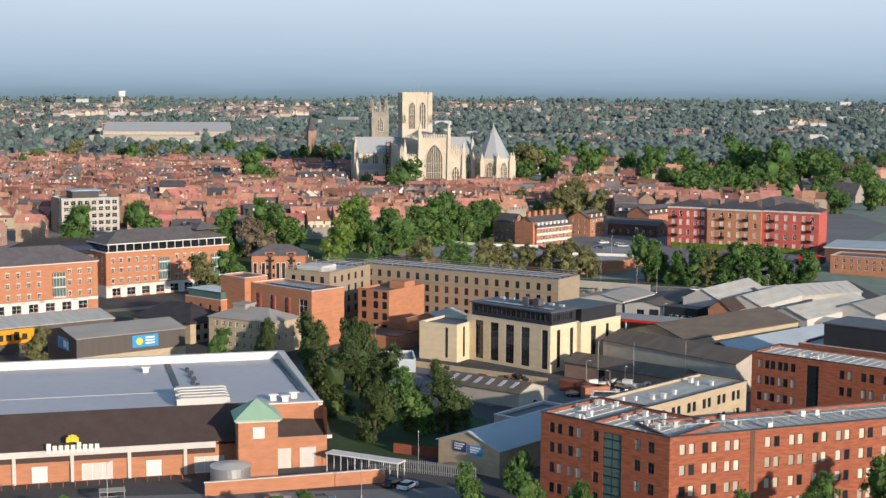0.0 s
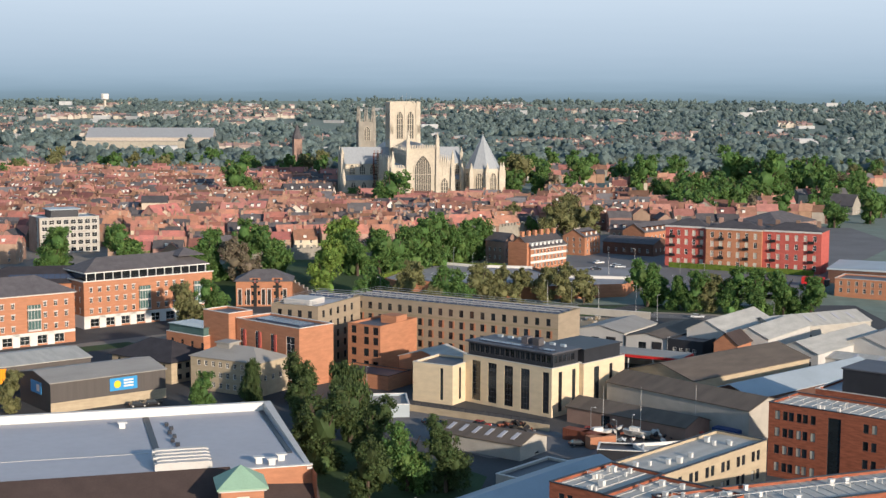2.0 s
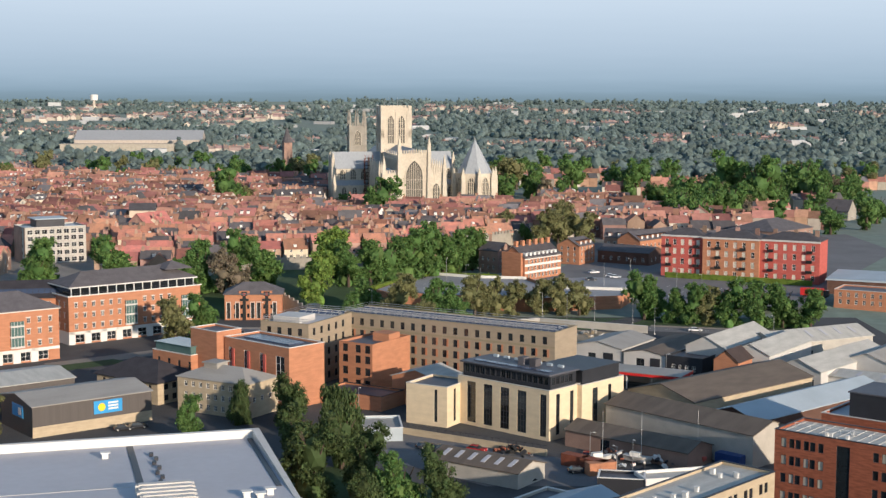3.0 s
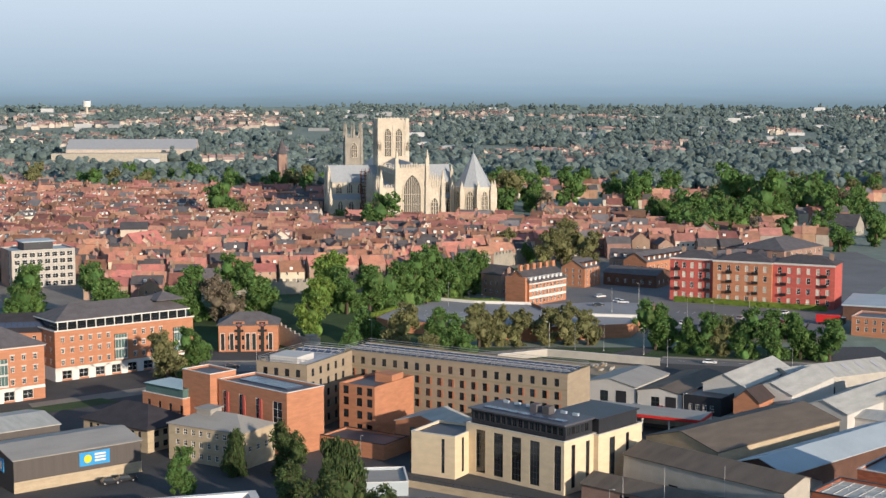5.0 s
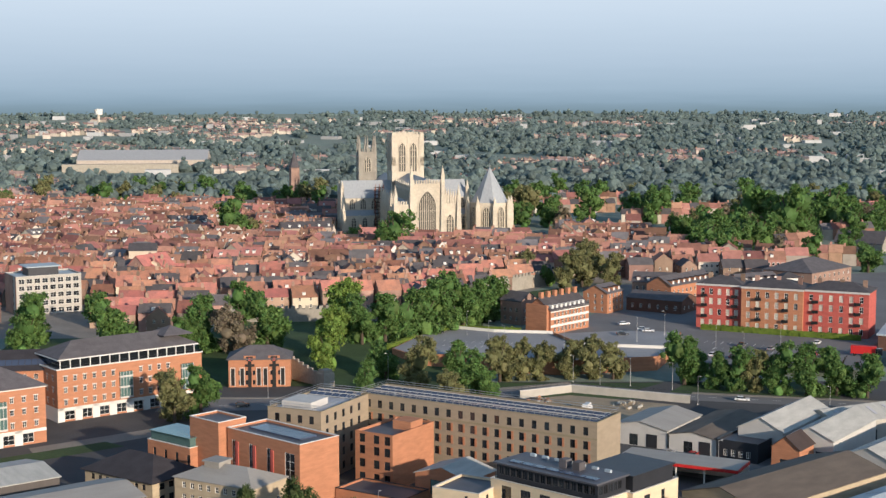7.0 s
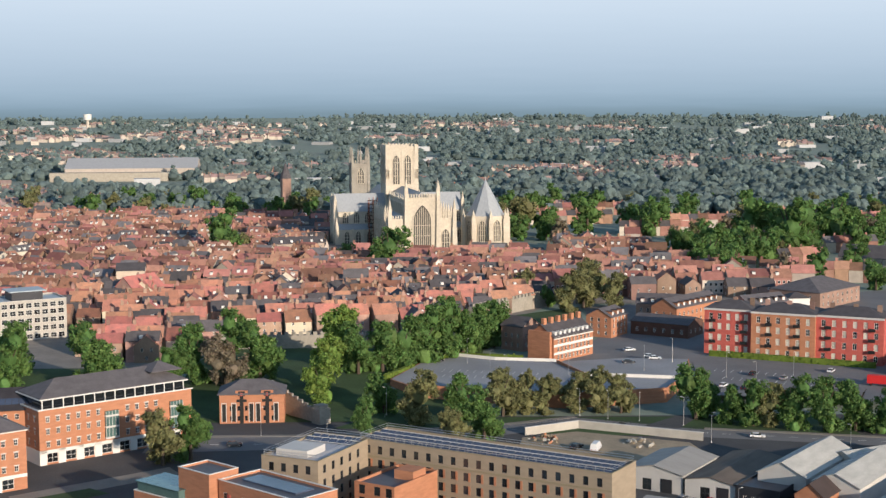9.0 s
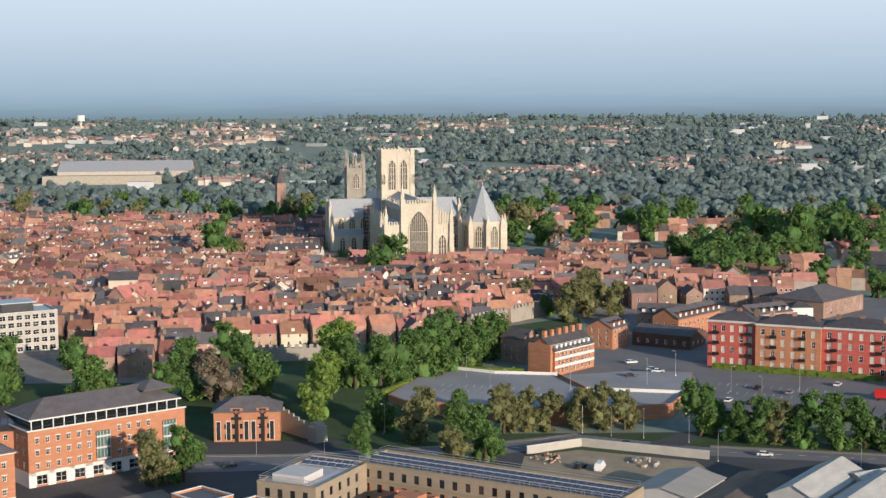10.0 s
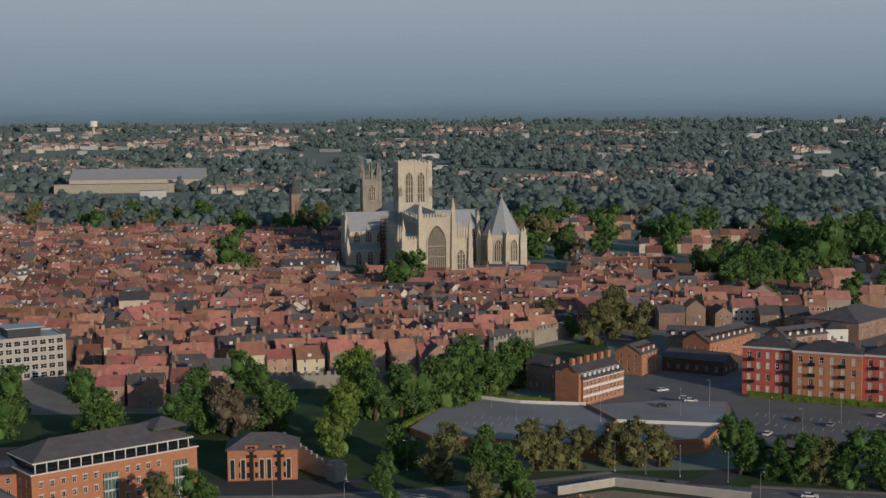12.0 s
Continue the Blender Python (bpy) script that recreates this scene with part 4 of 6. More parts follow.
def hedge_mesh(L, rr):
    """A clipped hedge: a body under a coat of small leaf sprays."""
    vs, fs = [(0, 0, -2), (L, 0, -2), (L, 1.4, -2), (0, 1.4, -2), (0, 0, 2.0), (L, 0, 2.0), (L, 1.4, 2.0), (0, 1.4, 2.0)], [(0, 1, 5, 4), (1, 2, 6, 5), (2, 3, 7, 6), (3, 0, 4, 7), (4, 5, 6, 7)]
    for _ in range(int(L * 26)):
        p = np.array([rr.uniform(0, L), rr.choice((-0.05, 1.45)) if rr.random() < 0.6 else rr.uniform(0, 1.4), rr.uniform(-1.5, 2.1)])
        a, c = rr.normal(size=3) * 0.22, rr.normal(size=3) * 0.22
        k = len(vs)
        vs += [tuple(p - a), tuple(p + c), tuple(p + a), tuple(p - c)]
        fs.append((k, k + 1, k + 2, k + 3))
    me = bpy.data.meshes.new("foliage")
    me.from_pydata(vs, [], fs)
    me.materials.append(M["bright_grass"])
    return me


# raised car park deck with brick sides
def prism(pts, z0, z1):
    b = bmesh.new()
    lo_, hi_ = [b.verts.new((*p, z0)) for p in pts], [b.verts.new((*p, z1)) for p in pts]
    b.faces.new(hi_), b.faces.new(lo_[::-1])
    for k in range(len(pts)):
        q = (k + 1) % len(pts)
        b.faces.new((lo_[k], lo_[q], hi_[q], hi_[k]))
    return b


dk = thing("car_park_deck", "raised pale tarmac parking deck with brick sides", "car park", 0, 0, 0)
DECK = [(5, -467), (14, -482), (60, -496), (92, -489), (104, -462), (109, -434), (88, -431), (62, -438), (41, -434), (28, -426), (15, -437)]
cx, cy = 55, -458
part("deck", prism(DECK, -1, 4.0), "orange_brick", dk)
part("surface", prism([(x + (cx - x) * 0.012, y + (cy - y) * 0.012) for x, y in DECK], 3.8, 4.06), "deck_tarmac", dk, "pale worn tarmac")
for (x0, y0), (x1, y1), nm in ((DECK[8], DECK[9], "white"), (DECK[7], DECK[8], "white"), (DECK[1], DECK[2], "orange_brick"), (DECK[2], DECK[3], "orange_brick"), (DECK[3], DECK[4], "orange_brick"), ((60, -489), (69, -463), "orange_brick"), ((69, -463), (62, -440), "orange_brick"), ((69, -463), (100, -470), "white")):
    L = math.hypot(x1 - x0, y1 - y0)
    q = part("barrier", boxes((0, L, -0.15, 0.15, 4.06, 5.1)), nm, dk)
    q.matrix_local = pose(x0, y0, 0, 0, 0, math.degrees(math.atan2(y1 - y0, x1 - x0)))
for i in range(26):
    q = part("bay_line", boxes((0, 0.12, 0, 4.6, 4.06, 4.075)), "white", dk)
    q.matrix_local = pose(22 + (i % 13) * 2.6, -455 - 9 * (i // 13) - (i % 13) * 0.6, 0, 0, 0, -14)
for x0, y0, L, a in ((4, -465, 22, 66), (13.5, -437, 16, 35), (27.5, -425, 24, -14)):
    hg = thing("hedge", "clipped yellow-green hedge along the parking deck", "hedge", x0, y0, 3, a)
    rr = np.random.default_rng(int(L))
    part("foliage", hedge_mesh(L, rr), "", hg)
sheet("car_park", "tarmac surface car park beside the crimson block", "asphalt_pale", [(110, -434), (170, -461), (157, -504), (104, -490)], 0.06, flat=3.0)

for i in range(30):
    q = part("bay_line", boxes((0, 0.12, 0, 4.8, 0, 0.015)), "white", dk)
    q.matrix_local = pose(114 + (i % 15) * 2.6, -452 - (i % 15) * 1.2 - 14 * (i // 15), 3.075, 0, 0, -24)
hg = thing("hedge", "low green hedge before the crimson block", "hedge", 118, -423, 3, -27)
part("foliage", hedge_mesh(58, np.random.default_rng(9)), "", hg)

# brick flats, halls and yards behind the car park
for (lb, x, y, tn, w, d, h, wl, rf, rm, rise, al, zs, n1) in (
    ("red brick flats with slate roof and dormers", 103, -345, -15, 18, 12, 8, "town_brick", "gable", "slate", 3.5, "x", [1.5, 4.6], 6),
    ("red brick flats with gabled slate roof", 117, -361, 48, 34, 12, 8, "orange_brick", "gable", "slate", 3.5, "x", [1.5, 4.6], 10),
    ("small orange brick flats with slate roof", 88, -383.5, 55, 13.5, 11, 8, "orange_brick", "gable", "slate", 3.0, "x", [1.0, 3.6, 6.0], 4),
    ("low dark brick hall behind the car park", 97, -373, -33, 24, 15, 5.2, "dark_brick", "gable", "slate", 2.2, "x", [1.5], 6),
    ("broad brick hall with large slate hipped roof", 188, -312, 46, 36, 25, 7, "town_brick", "hip", "slate", 5.0, "x", [1.2, 4.2], 8),
    ("small white rendered house with hipped roof", 173, -317, 5, 9.5, 9, 5.6, "white", "hip", "slate", 2.4, "x", [1.2], 2),
    ("stone hall with steep slate roof", 249, -126, -35, 28, 15, 5.5, "stone_grey", "gable", "slate", 6.5, "x", [1.0], 6),
    ("brick house at the end of the terrace", 52, -412, 48, 10, 10, 9, "town_brick", "gable", "slate", 3.0, "y", [1.5, 4.8], 3),
    ("brick depot with grey flat roof", 168, -486, -30, 24, 14, 6.5, "orange_brick", "flat", "membrane_dark", 0, "x", [1.5, 4.0], 8),
    ("brick flats with slate roof", 150, -345, 30, 22, 12, 7, "town_brick", "gable", "slate", 3.2, "x", [1.5, 4.4], 6),
):
    e = building("brick_block", lb, x, y, tn, w, d, h, wl, z=ground_height(x, y), roof=rf, roof_mat=rm, rise=rise, along=al, ops={"f": row_of(w, n1, 1.1, 1.6, zs, 0.8, 0.8), "l": row_of(d, 3, 1.0, 1.5, zs, 0.8, 0.8), "r": row_of(d, 3, 1.0, 1.5, zs, 0.8, 0.8)})
    if "flats" in lb and al == "x":
        for i in range(int(w / 4.2)):
            c = 1.8 + i * 4.2
            dm = part("dormer", boxes((c, c + 1.5, 0.7, 3.2, h + 0.3, h + 2.0)), wl, e)
            part("dormer_window", boxes((c + 0.15, c + 1.35, 0.62, 0.7, h + 0.6, h + 1.8)), "white", dm)
            part("dormer_roof", boxes((c - 0.15, c + 1.65, 0.5, 3.4, h + 2.0, h + 2.15)), "dark_slate", dm)
gw = thing("retail_store", "long low store with grey roof beside the crimson block", "store", 172, -462, 3, -24)
part("wall", boxes((0, 40, 0, 30, -3, 4.2)), "dark_brick", gw)
part("roof", boxes((-0.5, 40.5, -0.5, 30.5, 4.2, 4.8)), "sheet_blue", gw)

# sixties office slab
so = building("slab_offices", "pale concrete office slab with window bands", -146, -386, 30, 26, 18, 16.5, "concrete", z=2,
              ops={"f": row_of(26, 8, 2.3, 1.9, [1.5, 4.6, 7.7, 10.8, 13.6], 0.6, 0.6), "l": row_of(18, 1, 9, 1.5, [1.5, 4.6, 7.7, 10.8, 13.6])}, frame_mat="frame_white", roof_mat="sheet_blue", deep=0.5)
part("end_panel", boxes((-0.14, -0.02, 5.2, 18, -1, 16.4), (-0.14, -0.02, 0, 1.6, -1, 16.4)), "town_brick", so, "brown brick end wall")
part("roof_house", boxes((6, 18, 4, 14, 16, 19.5)), "dark_metal", so)
part("roof_cap", boxes((5, 19, 3, 15, 19.5, 19.9)), "sheet_blue", so)

# workshops and sheds
for (nm, lb, x, y, tn, w, d, h, wl, rm, rise, al) in (
    ("warehouse", "long buff warehouse with brown sheet roof", 64.5, -673, -48.5, 40, 13, 7.0, "concrete", "sheet_brown", 2.0, "x"),
    ("warehouse", "brown roofed warehouse with buff side walls", 71.9, -655, -49, 20, 46, 6.6, "pale_brick", "sheet_brown", 2.8, "y"),
    ("warehouse", "pale blue sheet roofed warehouse", 87, -675.5, -48.5, 13.5, 52, 5.8, "dark_brick", "sheet_blue", 2.2, "y"),
    ("workshop", "low brown roofed brick workshop by the yard", 54.4, -683.5, -42, 31, 9.5, 3.6, "town_brick", "sheet_brown", 1.6, "x"),
    ("workshop", "low grey roofed workshop with skylights", 25, -706, -36, 21, 10, 3.2, "concrete", "sheet_brown", 1.5, "x"),
    ("workshop", "white sheet roofed workshop", 96, -596, -36, 12, 32, 6.6, "coping", "sheet_white", 3.0, "y"),
    ("workshop", "white sheet roofed workshop with rooflights", 106.5, -604.5, -36, 11.5, 30, 6.4, "coping", "sheet_white", 2.6, "y"),
    ("house", "small brick house with brown tiled roof", 100.5, -613, -36, 7, 9, 5.8, "orange_brick", "brown_tile", 2.8, "y"),
    ("garage", "white fronted garage with grey sheet roof", 66, -585, -33, 15, 22, 4.8, "coping", "sheet_grey", 1.6, "y"),
    ("garage", "open fronted garage with dark roof", 79, -594, -33, 13, 32, 4.3, "coping", "sheet_brown", 1.2, "y"),
    ("workshop", "pink gabled workshop with pale roof", 115, -621, -42, 13, 40, 5.6, "coping", "sheet_white", 2.6, "y"),
    ("workshop", "pale roofed shed beside the road", 123, -590, 27, 36, 14, 5.6, "concrete", "sheet_white", 2.5, "x"),
    ("workshop", "white roofed row of low units", 124, -624, -38, 44, 11, 4.2, "coping", "sheet_white", 1.0, "x"),
    ("workshop", "pale roofed unit at the end of the row", 135, -612, -40, 14, 36, 5.6, "coping", "sheet_grey", 2.4, "y"),
):
    e = building(nm, lb, x, y, tn, w, d, h, wl, roof="gable", roof_mat=rm, rise=rise, along=al, category=nm,
                 ops={"f": [(w * 0.3, w * 0.3 + 2.4, 0.1, 3.0)] if h > 3.5 else []}, frame_mat="frame_dark")
    if h > 4.2 and al == "y" and w > 11:
        part("door", boxes((w * 0.62, w * 0.62 + 3, -0.08, -0.02, 0, 3.4)), "dark_metal", e)
    if rm in ("sheet_white", "sheet_blue") or h < 3.4:
        for i in range(6):
            L = d if al == "y" else w
            S = w if al == "y" else d
            c = L * (i + 0.7) / 6.6
            q = part("rooflight", boxes((-0.5, 0.5, -S * 0.14, S * 0.14, 0.0, 0.08)), "membrane", e)
            tilt = math.degrees(math.atan2(rise, S / 2))
            if al == "y":
                q.matrix_local = pose(S * 0.27, c, h + rise * 0.54 + 0.2, 0, -tilt, 0) @ pose(0, 0, 0, 0, 0, 90)
            else:
                q.matrix_local = pose(c, S * 0.27, h + rise * 0.54 + 0.2, tilt, 0, 0)

e = thing("forecourt_canopy", "low grey sheet canopy with red fascia", "canopy", 63, -617, 0, -28)
part("roof", boxes((0, 29, 0, 10, 4.0, 4.5)), "sheet_grey", e)
part("fascia", boxes((-0.1, 29.1, -0.15, -0.02, 3.7, 4.4), (29.0, 29.2, -0.1, 10, 3.7, 4.4)), "red_paint", e, "bright red fascia")
for i in range(5):
    part("post", boxes((0.6 + 6.8 * i, 0.9 + 6.8 * i, 0.4, 0.7, 0, 4)), "white", e)
part("back_wall", boxes((0, 29, 9.6, 9.9, 0, 4)), "white", e)
building("public_house", "dark fronted low public house with flat roof", 89.5, -601.5, -36, 11, 13, 4.8, "dark_metal", roof_mat="membrane_dark", coping="dark_metal", ops={"f": row_of(11, 4, 1.1, 1.6, [1.0])}, category="pub")
building("low_store", "low store with white edged flat roof", 66, -724, 14, 15, 6, 3.6, "white", roof_mat="sheet_white", coping="white", category="store")
building("low_store", "dark flat roofed store beside the yard", 57, -722, -10, 9, 6, 3.4, "dark_metal", roof_mat="membrane_dark", coping="white", category="store")

# ---- the minster ----
mi = thing("minster", "great pale limestone gothic minster with square central tower", "cathedral", -0.8, 0, 0, 11)


def lancet(bm, w, h, n=6):
    """The outline of a pointed opening, from its foot."""
    spring = h - w * 0.95
    pts = [(-w / 2, 0), (w / 2, 0)]
    for i in range(n + 1):
        a = (i / n) * radians(60)
        pts.append((-w / 2 + w * math.cos(a), spring + w * 1.09 * math.sin(a)))
    for i in range(n - 1, -1, -1):
        a = (i / n) * radians(60)
        pts.append((w / 2 - w * math.cos(a), spring + w * 1.09 * math.sin(a)))
    return pts


def gothic_window(parent, x, y, z, turn, w, h, lights, label="tall pointed window with stone tracery"):
    """Recessed dark glazing, a moulded arch proud of the wall, mullions and tracery."""
    e2 = bmesh.new()
    pts = lancet(e2, w, h)
    f = e2.faces.new([e2.verts.new((a, -0.03, c)) for a, c in pts])
    f.material_index = 1
    inner = [(a, c) for a, c in pts]
    big = [(a * 1.16, h * 0.5 + (c - h * 0.5) * 1.05) for a, c in pts]
    k = len(pts)
    A = [e2.verts.new((a, -0.5, c)) for a, c in inner]
    B = [e2.verts.new((a, -0.5, c)) for a, c in big]
    C = [e2.verts.new((a, 0.0, c)) for a, c in big]
    Dd = [e2.verts.new((a, -0.03, c)) for a, c in inner]
    for i in range(k):
        j = (i + 1) % k
        e2.faces.new((A[i], A[j], B[j], B[i])), e2.faces.new((B[i], B[j], C[j], C[i])), e2.faces.new((A[j], A[i], Dd[i], Dd[j]))
    spring = h - w * 0.95
    for i in range(1, lights):
        a = -w / 2 + w * i / lights
        top = spring + (w * 0.95) * (1 - abs(a) / (w / 2)) ** 0.6 * 0.92
        t = 0.13 if lights > 4 else 0.2
        box(e2, a - t, a + t, -0.36, -0.03, 0, top)
    for q in (0.28, 0.52, 0.74):
        if h * q < spring + w * 0.3:
            box(e2, -w / 2, w / 2, -0.28, -0.03, h * q, h * q + 0.22)
    ob = part("window", mesh_of("gothic_window", e2, "stone", "minster_glass"), "", parent)
    ob.matrix_local = pose(x, y, z, 0, 0, turn)
    return ob


def pinnacle(bm, x, y, z, r, h, shaft=0.4):
    box(bm, x - r, x + r, y - r, y + r, z, z + h * shaft)
    cyl(bm, x, y, z + h * shaft, z + h, r * 1.15, 0.0, 6)


def battlement(bm, x0, x1, y0, y1, z, h=1.4, step=2.2):
    """Merlons along a wall top."""
    L = max(abs(x1 - x0), abs(y1 - y0))
    n = max(2, int(L / step))
    for i in range(n):
        a, b = (i + 0.12) / n, (i + 0.66) / n
        if abs(x1 - x0) > abs(y1 - y0):
            box(bm, x0 + (x1 - x0) * a, x0 + (x1 - x0) * b, y0, y1, z, z + h)
        else:
            box(bm, x0, x1, y0 + (y1 - y0) * a, y0 + (y1 - y0) * b, z, z + h)


M["minster_glass"] = mat("minster_glass", (0.11, 0.10, 0.085), rough=0.35, var=0.3, scale=1, bump=0)
# central tower
T = 9.9
ct = part("central_tower", boxes((-T, T, -T, T, -1, 63.5), (-T - 0.3, T + 0.3, -T - 0.3, T + 0.3, 36.5, 37.2), (-T - 0.4, T + 0.4, -T - 0.4, T + 0.4, 61.5, 62.1)), "stone", mi)
for sx in (-1, 1):
    for sy in (-1, 1):
        bm = bmesh.new()
        for q, r in ((34, 2.4), (50, 2.0), (62, 1.7)):
            box(bm, sx * T - r if sx > 0 else sx * T - 0.7, sx * T + 0.7 if sx > 0 else sx * T + r, sy * T - r if sy > 0 else sy * T - 0.7, sy * T + 0.7 if sy > 0 else sy * T + r, -1 if q == 34 else q - 18, q + 3.5 if q == 62 else q)
        part("corner_buttress", bm, "stone", mi)
bm = bmesh.new()
for a in ((-T, T, -T - 0.2, -T + 0.5), (-T, T, T - 0.5, T + 0.2), (-T - 0.2, -T + 0.5, -T, T), (T - 0.5, T + 0.2, -T, T)):
    box(bm, *a, 63.5, 64.6)
    battlement(bm, *a, 64.6, 1.3, 2.0)
part("battlements", bm, "stone", mi)
bm = bmesh.new()
for i in range(5):
    cyl(bm, -6 + i * 3, 2, 63, 70.5 + (i % 2), 0.12, 0.06, 5)
part("flag_pole", bm, "steel", mi)
for c in (-3.7, 3.7):
    gothic_window(mi, c, -T - 0.02, 40.5, 0, 4.2, 18.5, 3)
    gothic_window(mi, -T - 0.02, c, 40.5, 270, 4.2, 18.5, 3)
for c in (-7.8, 0, 7.8):
    part("tower_shaft", boxes((c - 0.45, c + 0.45, -T - 0.5, -T, 37, 63)), "stone", mi)
# choir (east arm)
E0, HW, CW = -78.0, 19.5, 8.8
part("choir", boxes((-CW, CW, E0 + 0.5, -T, -1, 33.5)), "stone", mi)
part("choir_aisle", boxes((-HW, -CW, E0 + 0.5, -T, -1, 20.0)), "stone", mi)
part("choir_aisle", boxes((CW, HW, E0 + 0.5, -T, -1, 20.0)), "stone", mi)
bm = bmesh.new()
v = [bm.verts.new(p) for p in ((-CW, E0 + 1, 33.5), (CW, E0 + 1, 33.5), (0, E0 + 1, 39.5), (-CW, -T, 33.5), (CW, -T, 33.5), (0, -T, 39.5))]
for f in ((0, 1, 2), (0, 2, 5, 3), (1, 4, 5, 2)):
    bm.faces.new([v[i] for i in f])
part("choir_roof", bm, "lead", mi)
bm = bmesh.new()
for s in (-1, 1):
    v = [bm.verts.new(p) for p in ((s * HW, E0 + 1, 20), (s * CW, E0 + 1, 25), (s * CW, -T, 25), (s * HW, -T, 20))]
    bm.faces.new(v)
part("aisle_roof", bm, "lead", mi)
# east front
part("east_front", boxes((-CW - 0.4, CW + 0.4, E0 - 0.6, E0 + 1, -1, 36.5)), "stone", mi)
part("east_aisle_front", boxes((-HW, -CW - 0.4, E0 - 0.3, E0 + 1, -1, 24.0)), "stone", mi)
part("east_aisle_front", boxes((CW + 0.4, HW, E0 - 0.3, E0 + 1, -1, 24.0)), "stone", mi)
gothic_window(mi, 0, E0 - 0.62, 6.5, 0, 10.6, 25.5, 9, "great east window")
for c in (-14.2, 14.2):
    gothic_window(mi, c, E0 - 0.32, 6.0, 0, 4.4, 11.5, 3)
for c, r, h in ((-HW, 1.3, 25), (HW, 1.3, 25), (-CW - 0.8, 1.2, 38), (CW + 0.8, 1.2, 38)):
    bm = bmesh.new()
    for k in range(4):
        rr = r * (1.25 - 0.12 * k)
        box(bm, c - rr, c + rr, E0 - 0.8 - rr, E0 + rr, h * k / 4 - (1 if k == 0 else 0), h * (k + 1) / 4)
    pinnacle(bm, c, E0 - 0.4, h, r * 0.85, 11 if r > 1.25 else 10)
    part("front_buttress", bm, "stone", mi)
bm = bmesh.new()
battlement(bm, -CW, CW, E0 - 0.8, E0 + 0.2, 36.5, 2.2, 1.5)
for s in (-1, 1):
    battlement(bm, s * HW, s * (CW + 1.6), E0 - 0.4, E0 + 0.3, 24.0, 2.0, 1.5)
part("front_parapet", bm, "stone", mi)
for z in (4.6, 33.2, 35.4):
    part("string_course", boxes((-CW, CW, E0 - 0.85, E0 - 0.6, z, z + 0.35)), "stone", mi)
for k in range(9):
    c = -CW + 1.0 + k * 1.98
    part("niche_rib", boxes((c - 0.12, c + 0.12, E0 - 0.8, E0 - 0.6, 33.5, 36.4)), "stone", mi)
for s in (-1, 1):
    for k in range(5):
        c = s * (CW + 2.4 + k * 1.9)
        part("panel_rib", boxes((c - 0.1, c + 0.1, E0 - 0.55, E0 - 0.3, 0, 5), (c - 0.1, c + 0.1, E0 - 0.55, E0 - 0.3, 18.5, 23.8)), "stone", mi)
# choir sides
for k in range(8):
    y = E0 + 5 + k * 7.6
    for s in (-1, 1):
        if k < 8:
            gothic_window(mi, s * (CW + 0.02), y, 22.5, 270 if s < 0 else 90, 4.0, 9.5, 3)
            gothic_window(mi, s * (HW + 0.02), y, 5, 270 if s < 0 else 90, 4.0, 12, 3)
        bm = bmesh.new()
        box(bm, s * HW - 0.8, s * HW + 0.8, y + 3.2, y + 4.4, -1, 24)
        pinnacle(bm, s * HW, y + 3.8, 24, 0.7, 8)
        pinnacle(bm, s * CW, y + 3.8, 33, 0.5, 5)
        part("buttress", bm, "stone", mi)
bm = bmesh.new()
for s in (-1, 1):
    battlement(bm, s * CW - 0.25, s * CW + 0.25, E0 + 1, -T, 33.5, 1.4, 2.0)
    battlement(bm, s * HW - 0.25, s * HW + 0.25, E0 + 1, -T, 20, 1.3, 2.0)
part("side_parapet", bm, "stone", mi)
# transepts, north and south, with lead roofs
for s, L in ((-1, 43.0), (1, 40.0)):
    x0, x1 = sorted((s * T, s * L))
    part("transept", boxes((x0, x1, -8, 8, -1, 23.5)), "stone", mi)
    part("transept_aisle", boxes((x0, x1, -15, -8, -1, 12.5)), "stone", mi)
    bm = bmesh.new()
    v = [bm.verts.new(p) for p in ((x0, -8.4, 23.3), (x1, -8.4, 23.3), (x1, 0, 34.5), (x0, 0, 34.5), (x0, 8.4, 23.3), (x1, 8.4, 23.3))]
    bm.faces.new((v[0], v[1], v[2], v[3])), bm.faces.new((v[3], v[2], v[5], v[4]))
    part("transept_roof", bm, "lead", mi, "grey lead transept roof")
    bm = bmesh.new()
    q = s * L
    v = [bm.verts.new(p) for p in ((q, -8, 23.5), (q, 8, 23.5), (q, 0, 35.5))]
    bm.faces.new(v)
    for yy in (-8.2, 8.2):
        for k in range(3):
            box(bm, q - 1.4 + 0.2 * k, q + 1.4 - 0.2 * k, yy - 1.2 + 0.15 * k, yy + 1.2 - 0.15 * k, -1 if k == 0 else k * 9, (k + 1) * 9)
        pinnacle(bm, q, yy, 27, 1.0, 8)
    box(bm, q - 1.2, q + 1.2, -16, -14, -1, 15)
    pinnacle(bm, q, -15, 15, 0.8, 6)
    part("transept_gable", bm, "stone", mi)
    bm = bmesh.new()
    v = [bm.verts.new(p) for p in ((x0, -15.3, 12.4), (x1, -15.3, 12.4), (x1, -8, 15.5), (x0, -8, 15.5))]
    bm.faces.new(v)
    part("aisle_roof", bm, "lead", mi)
    for k in range(4):
        c = s * (T + 5 + k * 7.2)
        gothic_window(mi, c, -8.02, 16.2, 0, 3.6, 6.6, 3)
        gothic_window(mi, c, -15.02, 3.2, 0, 3.0, 8.2, 2)
        part("buttress", boxes((c + 3.0, c + 4.2, -16.2, -15, -1, 12.8)), "stone", mi)
